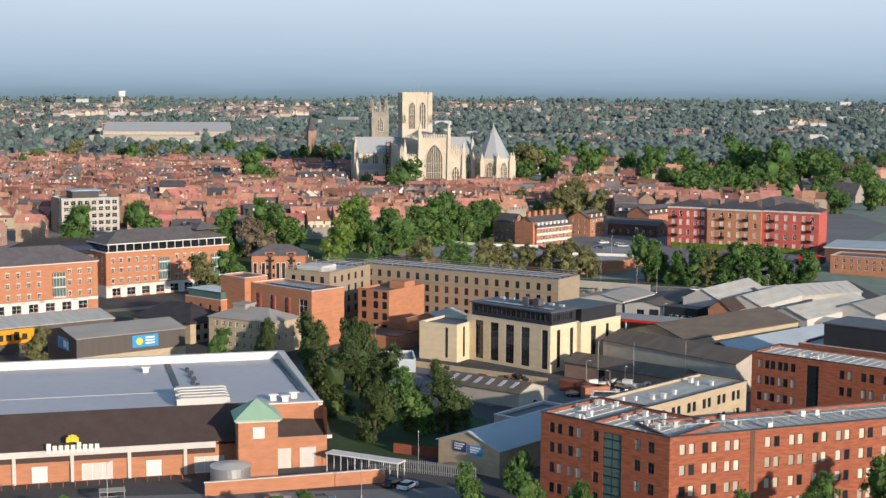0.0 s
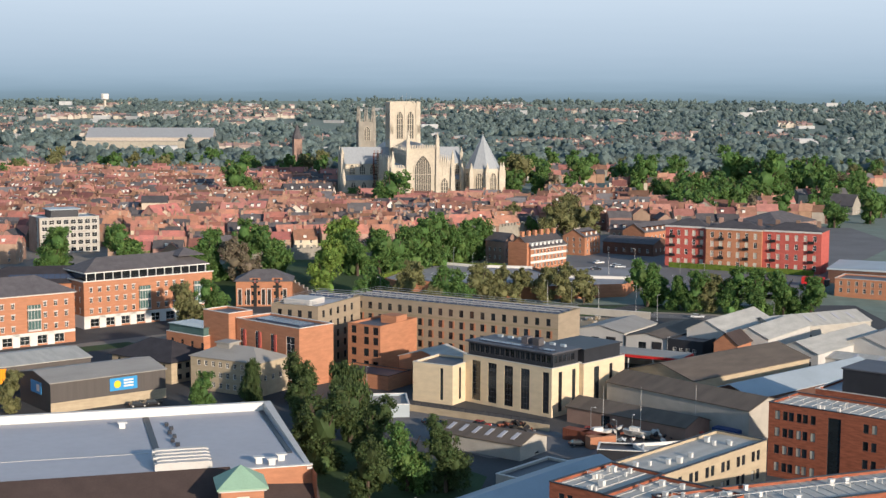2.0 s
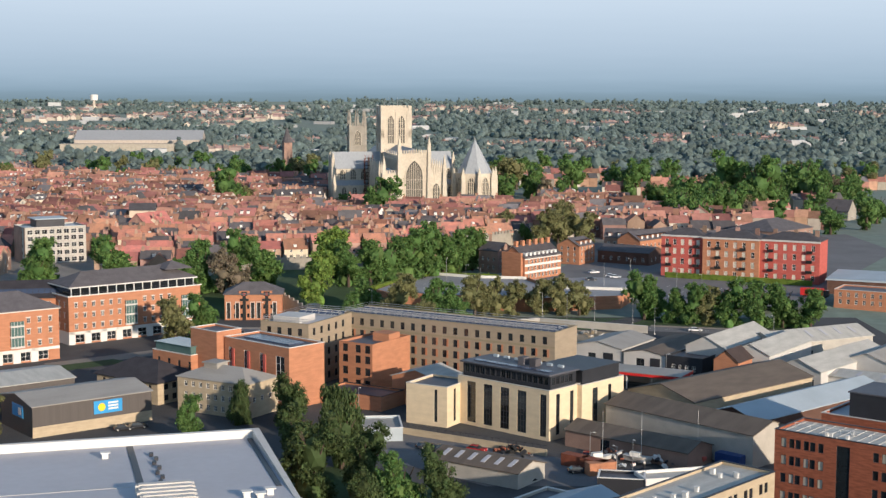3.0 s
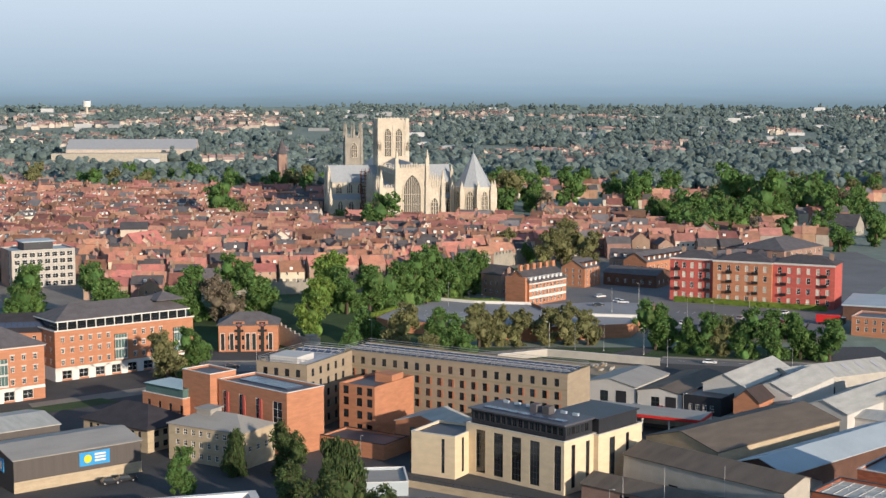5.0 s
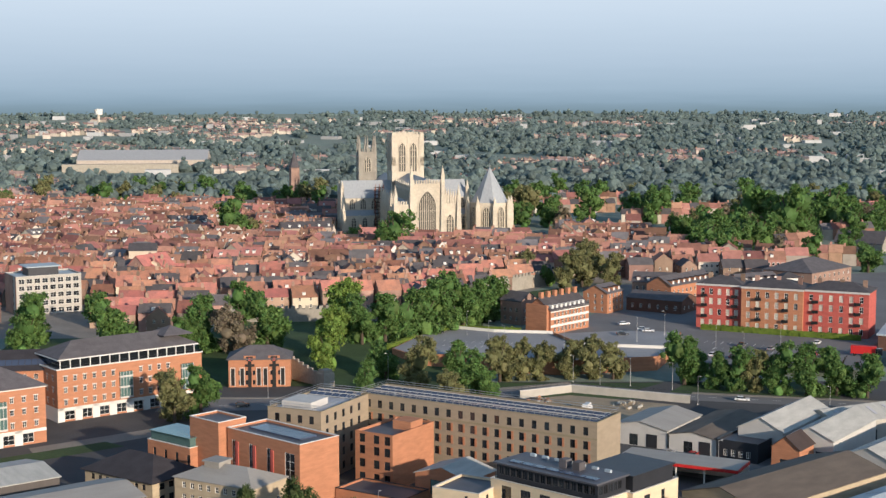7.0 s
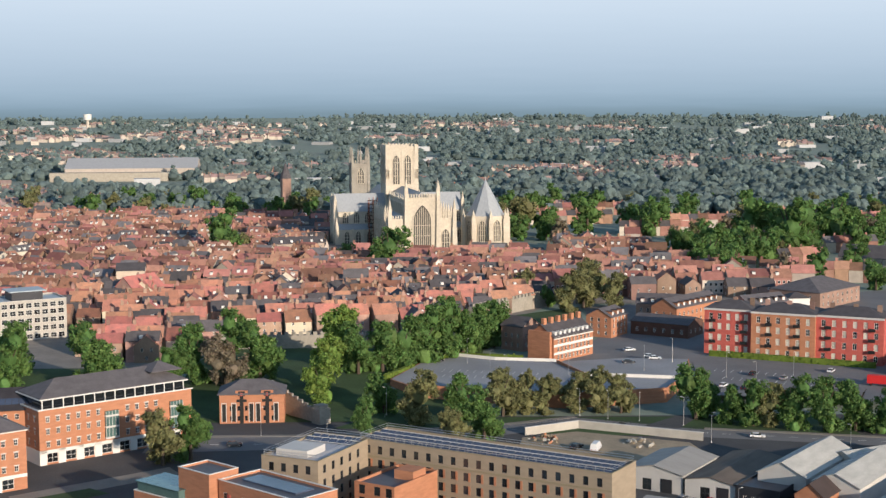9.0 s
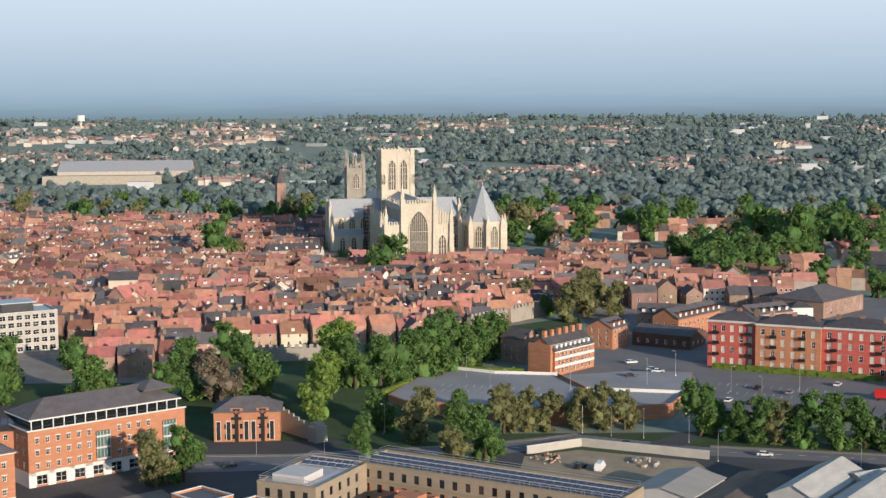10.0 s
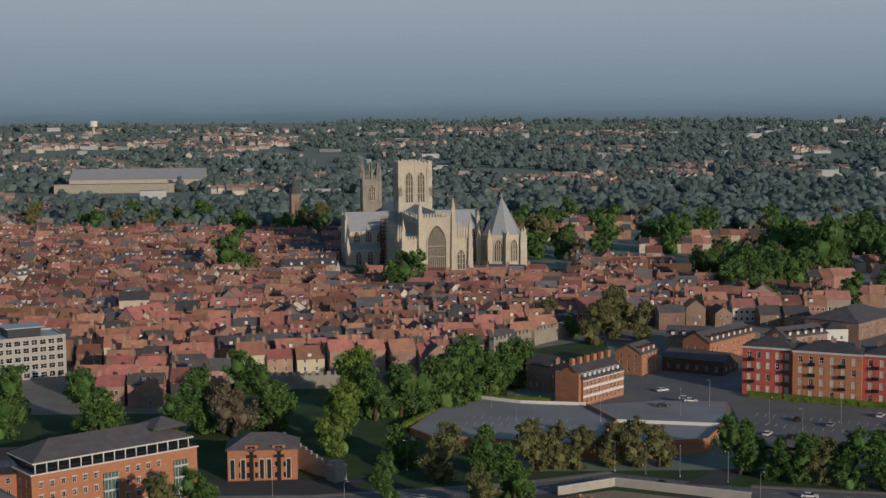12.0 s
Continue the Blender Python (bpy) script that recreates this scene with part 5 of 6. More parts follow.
# nave and west towers
part("nave", boxes((-9, 9, T, 88, -1, 28), (-17, 17, T, 88, -1, 17)), "stone_grey", mi)
bm = bmesh.new()
v = [bm.verts.new(p) for p in ((-9, T, 28), (9, T, 28), (0, T, 35), (-9, 88, 28), (9, 88, 28), (0, 88, 35))]
bm.faces.new((v[0], v[2], v[5], v[3])), bm.faces.new((v[1], v[4], v[5], v[2]))
part("nave_roof", bm, "lead", mi)
for s in (-1, 1):
    c = s * 13.5
    part("west_tower", boxes((c - 6, c + 6, 80, 92, -1, 50), (c - 6.4, c + 6.4, 79.6, 92.4, 34, 34.8), (c - 6.4, c + 6.4, 79.6, 92.4, 47, 47.7)), "stone_grey", mi)
    for dx in (-5.6, 0, 5.6):
        for dy in (80.4, 86, 91.6):
            if dx or dy != 86:
                bm = bmesh.new()
                pinnacle(bm, c + dx, dy, 50, 0.75, 12.5, 0.35)
                box(bm, c + dx - 0.9, c + dx + 0.9, dy - 0.9, dy + 0.9, 0, 50.5) if dx and dy != 86 else None
                part("pinnacle", bm, "stone_grey", mi)
    bm = bmesh.new()
    battlement(bm, c - 6, c + 6, 79.8, 80.4, 50, 2.4, 1.6)
    part("parapet", bm, "stone_grey", mi)
    gothic_window(mi, c, 79.95, 36, 0, 4.2, 10.5, 3)
    gothic_window(mi, c - 6.02, 86, 36, 270, 4.2, 10.5, 3)
sc = thing("scaffold", "tubular scaffold tower against the minster wall", "scaffold", -19.5, -22, 0, 11)
for i in range(3):
    for j in range(3):
        part("pole", cyls((i * 2.6, j * 2.6, 0, 33 - 2 * j, 0.16, 0.16, 5)), "rust", sc)
for k in range(13):
    part("deck", boxes((-0.3, 5.5, -0.3, 5.5, 2.4 * k + 1.8, 2.4 * k + 2.0)), "bark", sc)
# chapter house: octagon with a lead pyramid
chap = thing("chapter_house", "octagonal stone chapter house with tall pale lead spire roof", "chapter house", 54.5, -10, 0, 11)
bm = bmesh.new()
cyl(bm, 0, 0, -1, 20.5, 13.4, 13.4, 8)
part("wall", bm, "stone", chap)
bm = bmesh.new()
cyl(bm, 0, 0, 19.8, 43.5, 12.8, 0.0, 8)
part("spire_roof", bm, "lead", chap)
part("finial", cyls((0, 0, 43, 45.5, 0.15, 0.05, 6)), "steel", chap)
for i in range(8):
    bm = bmesh.new()
    a = math.tau * i / 8
    x, y = 14.6 * math.cos(a), 14.6 * math.sin(a)
    box(bm, x - 1.3, x + 1.3, y - 1.3, y + 1.3, -1, 19)
    pinnacle(bm, x, y, 19, 0.9, 6.0)
    part("buttress", bm, "stone", chap)
for i in range(8):
    a = math.tau * (i + 0.5) / 8
    gothic_window(chap, 12.42 * math.cos(a), 12.42 * math.sin(a), 4.5, math.degrees(a) + 90, 5.0, 13.5, 4)
sheet("verge", "shaded lawn at the foot of the east front", "grass", [(-25, -112), (45, -105), (45, -82), (-25, -90)], 0.5)

# ---- trees ----
ICO = bmesh.new()
bmesh.ops.create_icosphere(ICO, subdivisions=2, radius=1)
IV = np.array([v.co[:] for v in ICO.verts])
IF = np.array([[v.index for v in f.verts] for f in ICO.faces])
ICO.free()
ICO = bmesh.new()
bmesh.ops.create_icosphere(ICO, subdivisions=1, radius=1)
JV = np.array([v.co[:] for v in ICO.verts])
JF = np.array([[v.index for v in f.verts] for f in ICO.faces])
ICO.free()


def pydata(name, verts, faces, mats, slots=None):
    me = bpy.data.meshes.new(name)
    me.from_pydata([tuple(v) for v in verts], [], [tuple(f) for f in faces])
    for m in mats:
        me.materials.append(M[m])
    if slots is not None:
        me.polygons.foreach_set("material_index", slots)
    return me


def crown_mesh(seed, rx, rz, leaf, clumps=90, leaves=7000, droop=0.0, size=0.06, lobes=9):
    """A crown of unit radius: a few great limbs' lobes, each a crowd of small clumps under a coat of leaf sprays, with gaps."""
    rng = np.random.default_rng(seed)
    shape = np.array([rx, rx, rz])
    V, F, n = [], [], 0
    mains = [(np.array([0, 0, 0.05]), 0.6)]
    for i in range(lobes):
        a, h = i * 2.4 + rng.uniform(-0.4, 0.4), -0.8 + 1.45 * ((i * 0.62 + rng.uniform(0, 0.2)) % 1)
        r = rng.uniform(0.38, 0.58) * math.sqrt(max(0.1, 1 - h * h))
        mains.append((np.array([r * math.cos(a), r * math.sin(a), h]), rng.uniform(0.3, 0.46)))
    for c, s in mains:
        p = IV * (1 + rng.normal(scale=0.1, size=(len(IV), 1))) * s * 0.6 * shape + c * shape
        V.append(p), F.append(IF + n)
        n += len(p)
    cent, rad = np.zeros((clumps, 3)), np.zeros(clumps)
    for i in range(clumps):
        c, s = mains[1 + i % lobes] if i % 9 else mains[0]
        d = rng.normal(size=3)
        d[2] += 0.3
        d /= np.linalg.norm(d)
        cent[i], rad[i] = (c + d * s * rng.uniform(0.75, 1.08)) * shape, rng.uniform(0.1, 0.19)
        cent[i, 2] -= droop * (abs(cent[i, 0]) + abs(cent[i, 1])) * 0.4
        p = JV * (1 + rng.normal(scale=0.2, size=(len(JV), 1))) * rad[i] * 0.62 * np.array([1, 1, 0.85 + droop]) + cent[i]
        V.append(p), F.append(JF + n)
        n += len(p)
    w = rng.integers(clumps, size=leaves)
    d = rng.normal(size=(leaves, 3))
    d[:, 2] += 0.25
    d /= np.linalg.norm(d, axis=1)[:, None]
    p = cent[w] + d * (rad[w] * rng.uniform(0.5, 1.4, size=leaves))[:, None] * np.array([1, 1, 0.9 + droop])
    a, b = rng.normal(size=(leaves, 3)), rng.normal(size=(leaves, 3))
    a /= np.linalg.norm(a, axis=1)[:, None]
    b /= np.linalg.norm(b, axis=1)[:, None]
    if droop:
        a = a * 0.35 + np.array([0, 0, 1.5])
    k = (rng.uniform(0.5, 1.25, size=leaves) * size)[:, None]
    V.append(np.stack([p - a * k, p + b * k * 0.7, p + a * k, p - b * k * 0.7], axis=1).reshape(-1, 3))
    quads = np.arange(n, n + 4 * leaves).reshape(-1, 4).tolist()
    return pydata("crown", np.concatenate(V), np.concatenate(F).tolist() + quads, [leaf])


def trunk_mesh(seed):
    """A tapered trunk that forks into limbs, for a crown of unit radius centred at z = 1.35."""
    rnd = random.Random(seed)
    bm = bmesh.new()
    cyl(bm, 0, 0, -0.05, 0.9, 0.085, 0.055, 7, False)
    for i in range(5):
        a, t = i * 1.26 + rnd.random(), rnd.uniform(0.3, 0.6)
        n = len(bm.verts)
        cyl(bm, 0, 0, 0, 0.9, 0.04, 0.012, 5, False)
        bm.verts.ensure_lookup_table()
        m = Matrix.Translation((0, 0, 0.7 + 0.05 * i)) @ Matrix.Rotation(a, 4, "Z") @ Matrix.Rotation(t, 4, "Y")
        for v in bm.verts[n:]:
            v.co = m @ v.co
    return mesh_of("trunk", bm, "bark")


CROWNS = {"g": [crown_mesh(s, 0.95, 1.2, "leaf") for s in range(4)], "y": [crown_mesh(7, 0.85, 1.25, "leaf_yellow")], "o": [crown_mesh(s, 0.95, 1.1, "leaf_olive", 70, 5600) for s in (11, 12)],
          "b": [crown_mesh(21, 1.0, 1.0, "leaf_brown", 60, 4600, lobes=9)], "w": [crown_mesh(s, 0.85, 1.2, "leaf_shaded", 80, 8500, 0.4, 0.045) for s in (31, 32)], "d": [crown_mesh(s, 0.9, 1.25, "leaf_shaded", 90, 8500, size=0.045) for s in (41, 42)]}
FAR_CROWNS = {"g": [crown_mesh(s, 1.0, 1.1, "leaf", 60, 2300, size=0.075) for s in range(51, 55)], "o": [crown_mesh(s, 1.0, 1.05, "leaf_olive", 60, 2300, size=0.075) for s in (61, 62)], "b": [crown_mesh(71, 1.0, 1.0, "leaf_brown", 50, 2000, size=0.075)]}
TRUNKS = [trunk_mesh(s) for s in range(3)]
LABEL = {"g": "broad deciduous tree in full green leaf", "y": "tall tree in fresh yellow-green leaf", "o": "tree in thin olive spring leaf", "b": "bare brownish tree just coming into leaf", "w": "willow with hanging green sprays darkened as if shaded", "d": "dense birch in green leaf darkened as if shaded"}
GROUP = {"g": "green trees", "y": "green trees", "o": "olive trees", "b": "bare trees", "w": "willows", "d": "birches"}


def tree(x, y, r, k, i, z=None):
    e = thing("tree", LABEL[k], "tree", x, y, ground_height(x, y) if z is None else z, (i * 67) % 360, group=GROUP[k])
    part("trunk", TRUNKS[i % 3], "", e)
    kinds = FAR_CROWNS[k] if y > -270 and k in FAR_CROWNS else CROWNS[k]
    c = part("crown", kinds[i % len(kinds)], "", e)
    c.location = (0, 0, 1.04)
    s = r * 1.08
    e.scale = (s, s, s * (1.0 if r > 5 else 1.15))
    return e


PARK = "-60 -463 8.4 g,-48 -470 8.2 b,-38 -463 8.6 g,-50 -436 8 g,-15 -472 7.4 y,-16 -488 6.4 y,-12.7 -441 8.6 y,-6 -452 7 g,2 -448 7.8 g,9 -442 8.1 g,16 -435 8.4 g,23 -427 8.6 g,30 -418 8.4 g,36 -410 8 g,42 -402 7.4 g,-120 -465 7.8 g,0 -534 4.6 g,4 -500 5.6 g,-89 -476 9.6 g,-66 -470 5.5 g"
ROADSIDE = "15 -514 7.2 o,27 -508 6 g,40 -505 6.4 o,33 -541 6.4 g,24 -548 5.4 o,53 -502 5.4 o,62 -500 5.5 o,69 -502 6 o,97 -511 7.1 g,106 -517 4.7 g,112 -520 5.8 g,123 -524 6.2 g,131 -527 6.6 g,140 -527 6.6 g,-52 -561 6.5 o,-45.5 -556 6 g,117 -521 5 o"
CITY = "-3 -168 12.5 g,-104 -72 12.5 g,-92 -64 7 o,91 -287 9 o,79 -313 8 o,99 -303 7 o,61 -284 6.5 o,86 -303 7.5 o,181 -122 12 g,214 -59 16 g,230 -92 16 g,275 -26 16 g,173 -200 8.5 g,130 80 12 g,81 59 13 o,99 59 11 g,-29 -131 7 g,-122 -450 7.4 g,199 -213 7 b,164 -91 10 g,174 57 13 g,210 -224 8 g,236 -202 8.5 g,233 -246 8 g"
NEAR = "-7.7 -664 4.8 d,5.3 -686 6.3 w,3 -724 7 d,13 -724 5 d,20 -740 5 g,27 -741 5 d,13 -748 4.8 d,39 -781 2.6 g,-19 -663 3.8 w,-28 -679 3.6 g,31 -797 2.9 g,39.5 -801 3.4 g,46.5 -805 3.2 g,70 -810 3.0 g,84 -806 3.3 g,96 -802 4.2 g,-31.6 -803 1.9 g,6 -806 2.4 g,0.9 -806 2.0 g,-73 -676 3.8 o,-1 -705 6 d,7 -703 6 w"
for i, row in enumerate(",".join((PARK, ROADSIDE, CITY, NEAR)).split(",")):
    x, y, r, k = row.split()
    tree(float(x), float(y), float(r), k, i)
# gardens and avenue east and north of the minster
rnd = random.Random(17)
for i in range(26):
    f = i / 25
    tree(168 + 150 * f + rnd.uniform(-8, 8), -172 + 215 * f + rnd.uniform(-9, 9), rnd.uniform(7.5, 10.5), "g", i)
got = 0
while got < 72:
    x, y = rnd.uniform(60, 420), rnd.uniform(-260, 300)
    if x < 155 and y < 10 or x > 0.36 * (y + 960) or 170 < x < 225 and y < -225 or (y < -120 and x < 235):
        continue
    got += 1
    tree(x, y, rnd.uniform(5.5, 9.5), rnd.choice("ggggggoob"), got)
for i in range(48):
    x, y = rnd.uniform(-330, -20), rnd.uniform(120, 330)
    tree(x, y, rnd.uniform(6, 10), rnd.choice("ggggo"), i)

# ---- the old town ----
def terrace_house(w, d, h, rise, wall, roofm, seed):
    rnd = random.Random(seed)
    e = thing("town_house", "old brick town house with clay pantile roof" if roofm == "pantile" else "old town house with slate roof", "house", 0, 0, -50, 0, group="town houses")
    ops = [(c - 0.45, c + 0.45, z, z + 1.4) for z in (1.0, 3.9) for c in (w * 0.28, w * 0.72)]
    side_ops = [(c - 0.45, c + 0.45, z, z + 1.4) for c, z in ((d * 0.32, 3.9), (d * 0.7, 3.9), (d * 0.5, 1.0))]
    bm = bmesh.new()
    for s in "frbl":
        o, u, length = side_frame(s, w, d)
        facade(bm, o, u, length, -3, h, {"f": ops, "l": side_ops, "b": ops[-2:], "r": side_ops[-2:]}[s])
    for q in (0, 1):
        bm.faces.new([bm.verts.new(p) for p in ((q * w, 0, h), (q * w, d, h), (q * w, d / 2, h + rise))])
    part("wall", bm, wall, e)
    bm = bmesh.new()
    gable_roof(bm, w, d, h, rise, "x", 0.25, 0.16)
    part("roof", bm, roofm, e)
    for s in "fl":
        put_windows(e, s, w, d, ops if s == "f" else side_ops, "frame_white", "glass", pale=0.25)
    for s in "rb":
        put_windows(e, s, w, d, (ops if s == "b" else side_ops)[-2:], "frame_white", "glass")
    for c in ((0.1,), (w - 1.3,), (0.1, w - 1.3))[seed % 3]:
        part("chimney", boxes((c, c + 1.2, d / 2 - 0.4, d / 2 + 0.4, h + rise - 1.2, h + rise + 1.5), (c + 0.2, c + 0.45, d / 2 - 0.15, d / 2 + 0.15, h + rise + 1.5, h + rise + 2.0), (c + 0.7, c + 0.95, d / 2 - 0.15, d / 2 + 0.15, h + rise + 1.5, h + rise + 2.0)), "town_brick", e)
    if seed % 2:
        part("dormer", boxes((w * 0.4, w * 0.4 + 1.3, 0.7, 2.6, h + 0.3, h + 1.8)), "white", e)
    return e


rnd = random.Random(5)
PLANS = [terrace_house(9.4 + (k % 4) * 0.75, 7.6 + (k % 3) * 1.1, 5.4 + (k % 5) * 0.75, 2.9 + (k % 3) * 0.6, "town_render" if k % 3 == 2 else "town_brick", "slate" if k % 7 in (3, 6) else "pantile", k) for k in range(14)]
plots = []


def clear(x, y):
    """Whether a plot lies free of streets' ends, the minster, the walls and the large buildings."""
    if -55 < x < 75 and -108 < y < 120:
        return False
    if -152 < x < -110 and -450 < y < -358:
        return False
    if math.hypot(x + 4, y + 136) < 13 or math.hypot(x + 113, y + 16) < 18 or math.hypot(x - 88, y + 295) < 22 or math.hypot(x + 29, y + 131) < 8:
        return False
    edge = min(-285, -372 + 1.5 * (x - 20)) if x > 20 else (-444 if -160 < x < -68 else -392 + (abs(x + 60) * 0.05))
    if -106 < x < -70 and y < -462 + 30:
        return False
    if y < edge + 8:
        return False
    if x > 60 and y > -25 or x > 75 and y > -115 and x < 95:
        return False
    if math.hypot(x - 200, y + 285) < 32 or math.hypot(x - 178, y + 313) < 16 or 100 < x < 165 and y < -322:
        return False
    if x > 230 or x > 152 and y > -190 or x > 128 and (int(x * 7 + y * 3) % 3 == 0):
        return False
    if y > 40 and x > -60:
        return False
    return True


for j in range(64):
    for i in range(60):
        x, y = -360 + i * 11.2 + 3 * math.sin(j * 0.9) + rnd.uniform(-0.8, 0.8), -445 + j * 12.3 + 4 * math.sin(i * 0.35) + rnd.uniform(-1.2, 1.2)
        if y > 190 or x > 200 or not clear(x, y):
            continue
        if abs(x) > 0.33 * (y + 1000):
            continue
        plots.append((x, y))
plots.sort(key=lambda p: p[1])
V, F, S = [], [], []
FARMATS = ["far_wall", "far_brick", "far_tile", "far_slate", "white", "glass"]


def simple_house(x, y, z, a, w, d, h, rise, wallm, roofm, detail=0):
    """A house for the joined rows far back: walls, pitched roof, chimney and lit window panes."""
    ca, sa = math.cos(a), math.sin(a)
    k = len(V)
    for px, py, pz in ((0, 0, -3), (w, 0, -3), (w, d, -3), (0, d, -3), (0, 0, h), (w, 0, h), (w, d, h), (0, d, h), (0, d / 2, h + rise), (w, d / 2, h + rise)):
        V.append((x + px * ca - py * sa, y + px * sa + py * ca, z + pz))
    F.extend([(k, k + 1, k + 5, k + 4), (k + 1, k + 2, k + 6, k + 9, k + 5), (k + 2, k + 3, k + 7, k + 6), (k + 3, k, k + 4, k + 8, k + 7)])
    S.extend([wallm] * 4)
    k2 = len(V)
    for px, py, pz in ((-0.3, -0.3, h - 0.1), (w + 0.3, -0.3, h - 0.1), (w + 0.3, d / 2, h + rise + 0.1), (-0.3, d / 2, h + rise + 0.1), (w + 0.3, d + 0.3, h - 0.1), (-0.3, d + 0.3, h - 0.1)):
        V.append((x + px * ca - py * sa, y + px * sa + py * ca, z + pz))
    F.extend([(k2, k2 + 1, k2 + 2, k2 + 3), (k2 + 3, k2 + 2, k2 + 4, k2 + 5)])
    S.extend([roofm] * 2)
    k3 = len(V)
    for pz in (h + rise - 1, h + rise + 1.5):
        for px, py in ((0.2, d / 2 - 0.4), (1.3, d / 2 - 0.4), (1.3, d / 2 + 0.4), (0.2, d / 2 + 0.4)):
            V.append((x + px * ca - py * sa, y + px * sa + py * ca, z + pz))
    F.extend([(k3, k3 + 1, k3 + 5, k3 + 4), (k3 + 1, k3 + 2, k3 + 6, k3 + 5), (k3 + 2, k3 + 3, k3 + 7, k3 + 6), (k3 + 3, k3, k3 + 4, k3 + 7), (k3 + 4, k3 + 5, k3 + 6, k3 + 7)])
    S.extend([1] * 5)
    if not detail:
        return
    for q in range(4):
        c = w * (0.14 + 0.24 * q)
        for zz in (1.2, 4.2):
            k4 = len(V)
            for dep, g in ((-0.06, 0.62), (-0.09, 0.45)):
                for px, pz in ((c - g, zz), (c + g, zz), (c + g, zz + 1.5), (c - g, zz + 1.5)):
                    V.append((x + px * ca - dep * sa, y + px * sa + dep * ca, z + (pz if g > 0.5 else zz + 0.75 + (pz - zz - 0.75) * 0.8)))
            F.extend([(k4, k4 + 1, k4 + 2, k4 + 3), (k4 + 4, k4 + 5, k4 + 6, k4 + 7)])
            S.extend([4, 5])
    for c, zz in ((d * 0.3, 4.2), (d * 0.7, 4.2), (d * 0.5, 1.2)):
        k4 = len(V)
        for dep, g in ((-0.06, 0.6), (-0.09, 0.44)):
            for py, pz in ((c - g, zz), (c + g, zz), (c + g, zz + 1.5), (c - g, zz + 1.5)):
                V.append((x + dep * ca - py * sa, y + dep * sa + py * ca, z + (pz if g > 0.5 else zz + 0.75 + (pz - zz - 0.75) * 0.8)))
        F.extend([(k4, k4 + 1, k4 + 2, k4 + 3), (k4 + 4, k4 + 5, k4 + 6, k4 + 7)])
        S.extend([4, 5])
    for q in range(detail - 1):
        c, k5 = w * (0.3 + 0.35 * q), len(V)
        for px in (c - 0.75, c + 0.75):
            for py, pz in ((d * 0.1, h + rise * 0.2), (d * 0.1, h + rise * 0.62), (d * 0.36, h + rise * 0.72)):
                V.append((x + px * ca - py * sa, y + px * sa + py * ca, z + pz))
        F.extend([(k5, k5 + 3, k5 + 4, k5 + 1), (k5, k5 + 1, k5 + 2), (k5 + 3, k5 + 5, k5 + 4), (k5 + 1, k5 + 4, k5 + 5, k5 + 2)])
        S.extend([4, 4, 4, 3])


for i, (x, y) in enumerate(plots):
    turn = 90 * (math.sin(x * 0.071 + 1.3 * math.sin(y * 0.05)) + 0.6 * math.sin(y * 0.11) > 0.85) + 12 * math.sin(x * 0.011 + 1) + 14 * math.sin(y * 0.013) - 8 + rnd.uniform(-2.5, 2.5) + 90 * (rnd.random() < 0.12)
    if i < 235:
        copy_thing(PLANS[rnd.randrange(14)], pose(x, y, ground_height(x, y), 0, 0, turn))
    else:
        simple_house(x, y, ground_height(x, y), radians(turn), rnd.uniform(9, 12), rnd.uniform(7.5, 10), rnd.uniform(5.5, 9.5), rnd.uniform(2.8, 4.0), rnd.choice((0, 1, 1)), rnd.choice((2, 2, 2, 2, 3)), rnd.choice((1, 1, 2, 3)))
for e in PLANS:
    for o in (*e.children_recursive, e):
        bpy.data.objects.remove(o)
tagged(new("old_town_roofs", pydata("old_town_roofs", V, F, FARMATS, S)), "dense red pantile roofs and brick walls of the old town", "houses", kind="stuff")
sheet("pavement", "shadowed grey streets and yards of the old town", "paving", [(-420, -399), (-165, -399), (-165, -439.5), (-66, -439.5), (-66, -399), (20, -399), (75, -290), (160, -290), (160, -110), (-60, 40), (-60, 200), (-420, 200)], 0.05, flat=3.0)

# ---- the suburbs and woods beyond ----
V, F, S = [], [], []
rng = np.random.default_rng(3)
for _ in range(2600):
    y = 260 + 2500 * rng.random() ** 1.25
    x = (rng.random() - 0.5) * 0.72 * (y + 1000)
    if noise.noise((x * 0.0035, y * 0.0028, 3)) < (0.06 if x < 0.05 * y else 0.22):
        continue
    for q in range(int(rng.integers(1, 5))):
        simple_house(x + q * 10, y + rng.uniform(-3, 3), ground_height(x, y), float(rng.choice((0.1, 0.2, 1.6))) + rng.uniform(-0.1, 0.1), rng.uniform(8, 14), rng.uniform(8, 10), rng.uniform(5, 7), 3.2, 0, int(rng.choice((2, 2, 3))))
tagged(new("suburb_houses", pydata("suburb_houses", V, F, ["far_wall", "far_brick", "suburb_tile_hazed", "far_slate"], S)), "scattered suburban houses among trees, their red roofs greyed for haze", "houses", kind="stuff")
V, F, S = [], [], []
for _ in range(150):
    y = 600 + 2350 * rng.random()
    x = (rng.random() - 0.5) * 0.74 * (y + 1000)
    w, d, h, a = rng.uniform(10, 42), rng.uniform(8, 20), rng.uniform(4, 10), rng.uniform(-0.3, 0.3)
    k = len(V)
    for pz in (-1, h):
        for px, py in ((0, 0), (w, 0), (w, d), (0, d)):
            V.append((x + px * math.cos(a) - py * math.sin(a), y + px * math.sin(a) + py * math.cos(a), pz + ground_height(x, y)))
    F.extend([(k, k + 1, k + 5, k + 4), (k + 1, k + 2, k + 6, k + 5), (k + 2, k + 3, k + 7, k + 6), (k + 3, k, k + 4, k + 7), (k + 4, k + 5, k + 6, k + 7)])
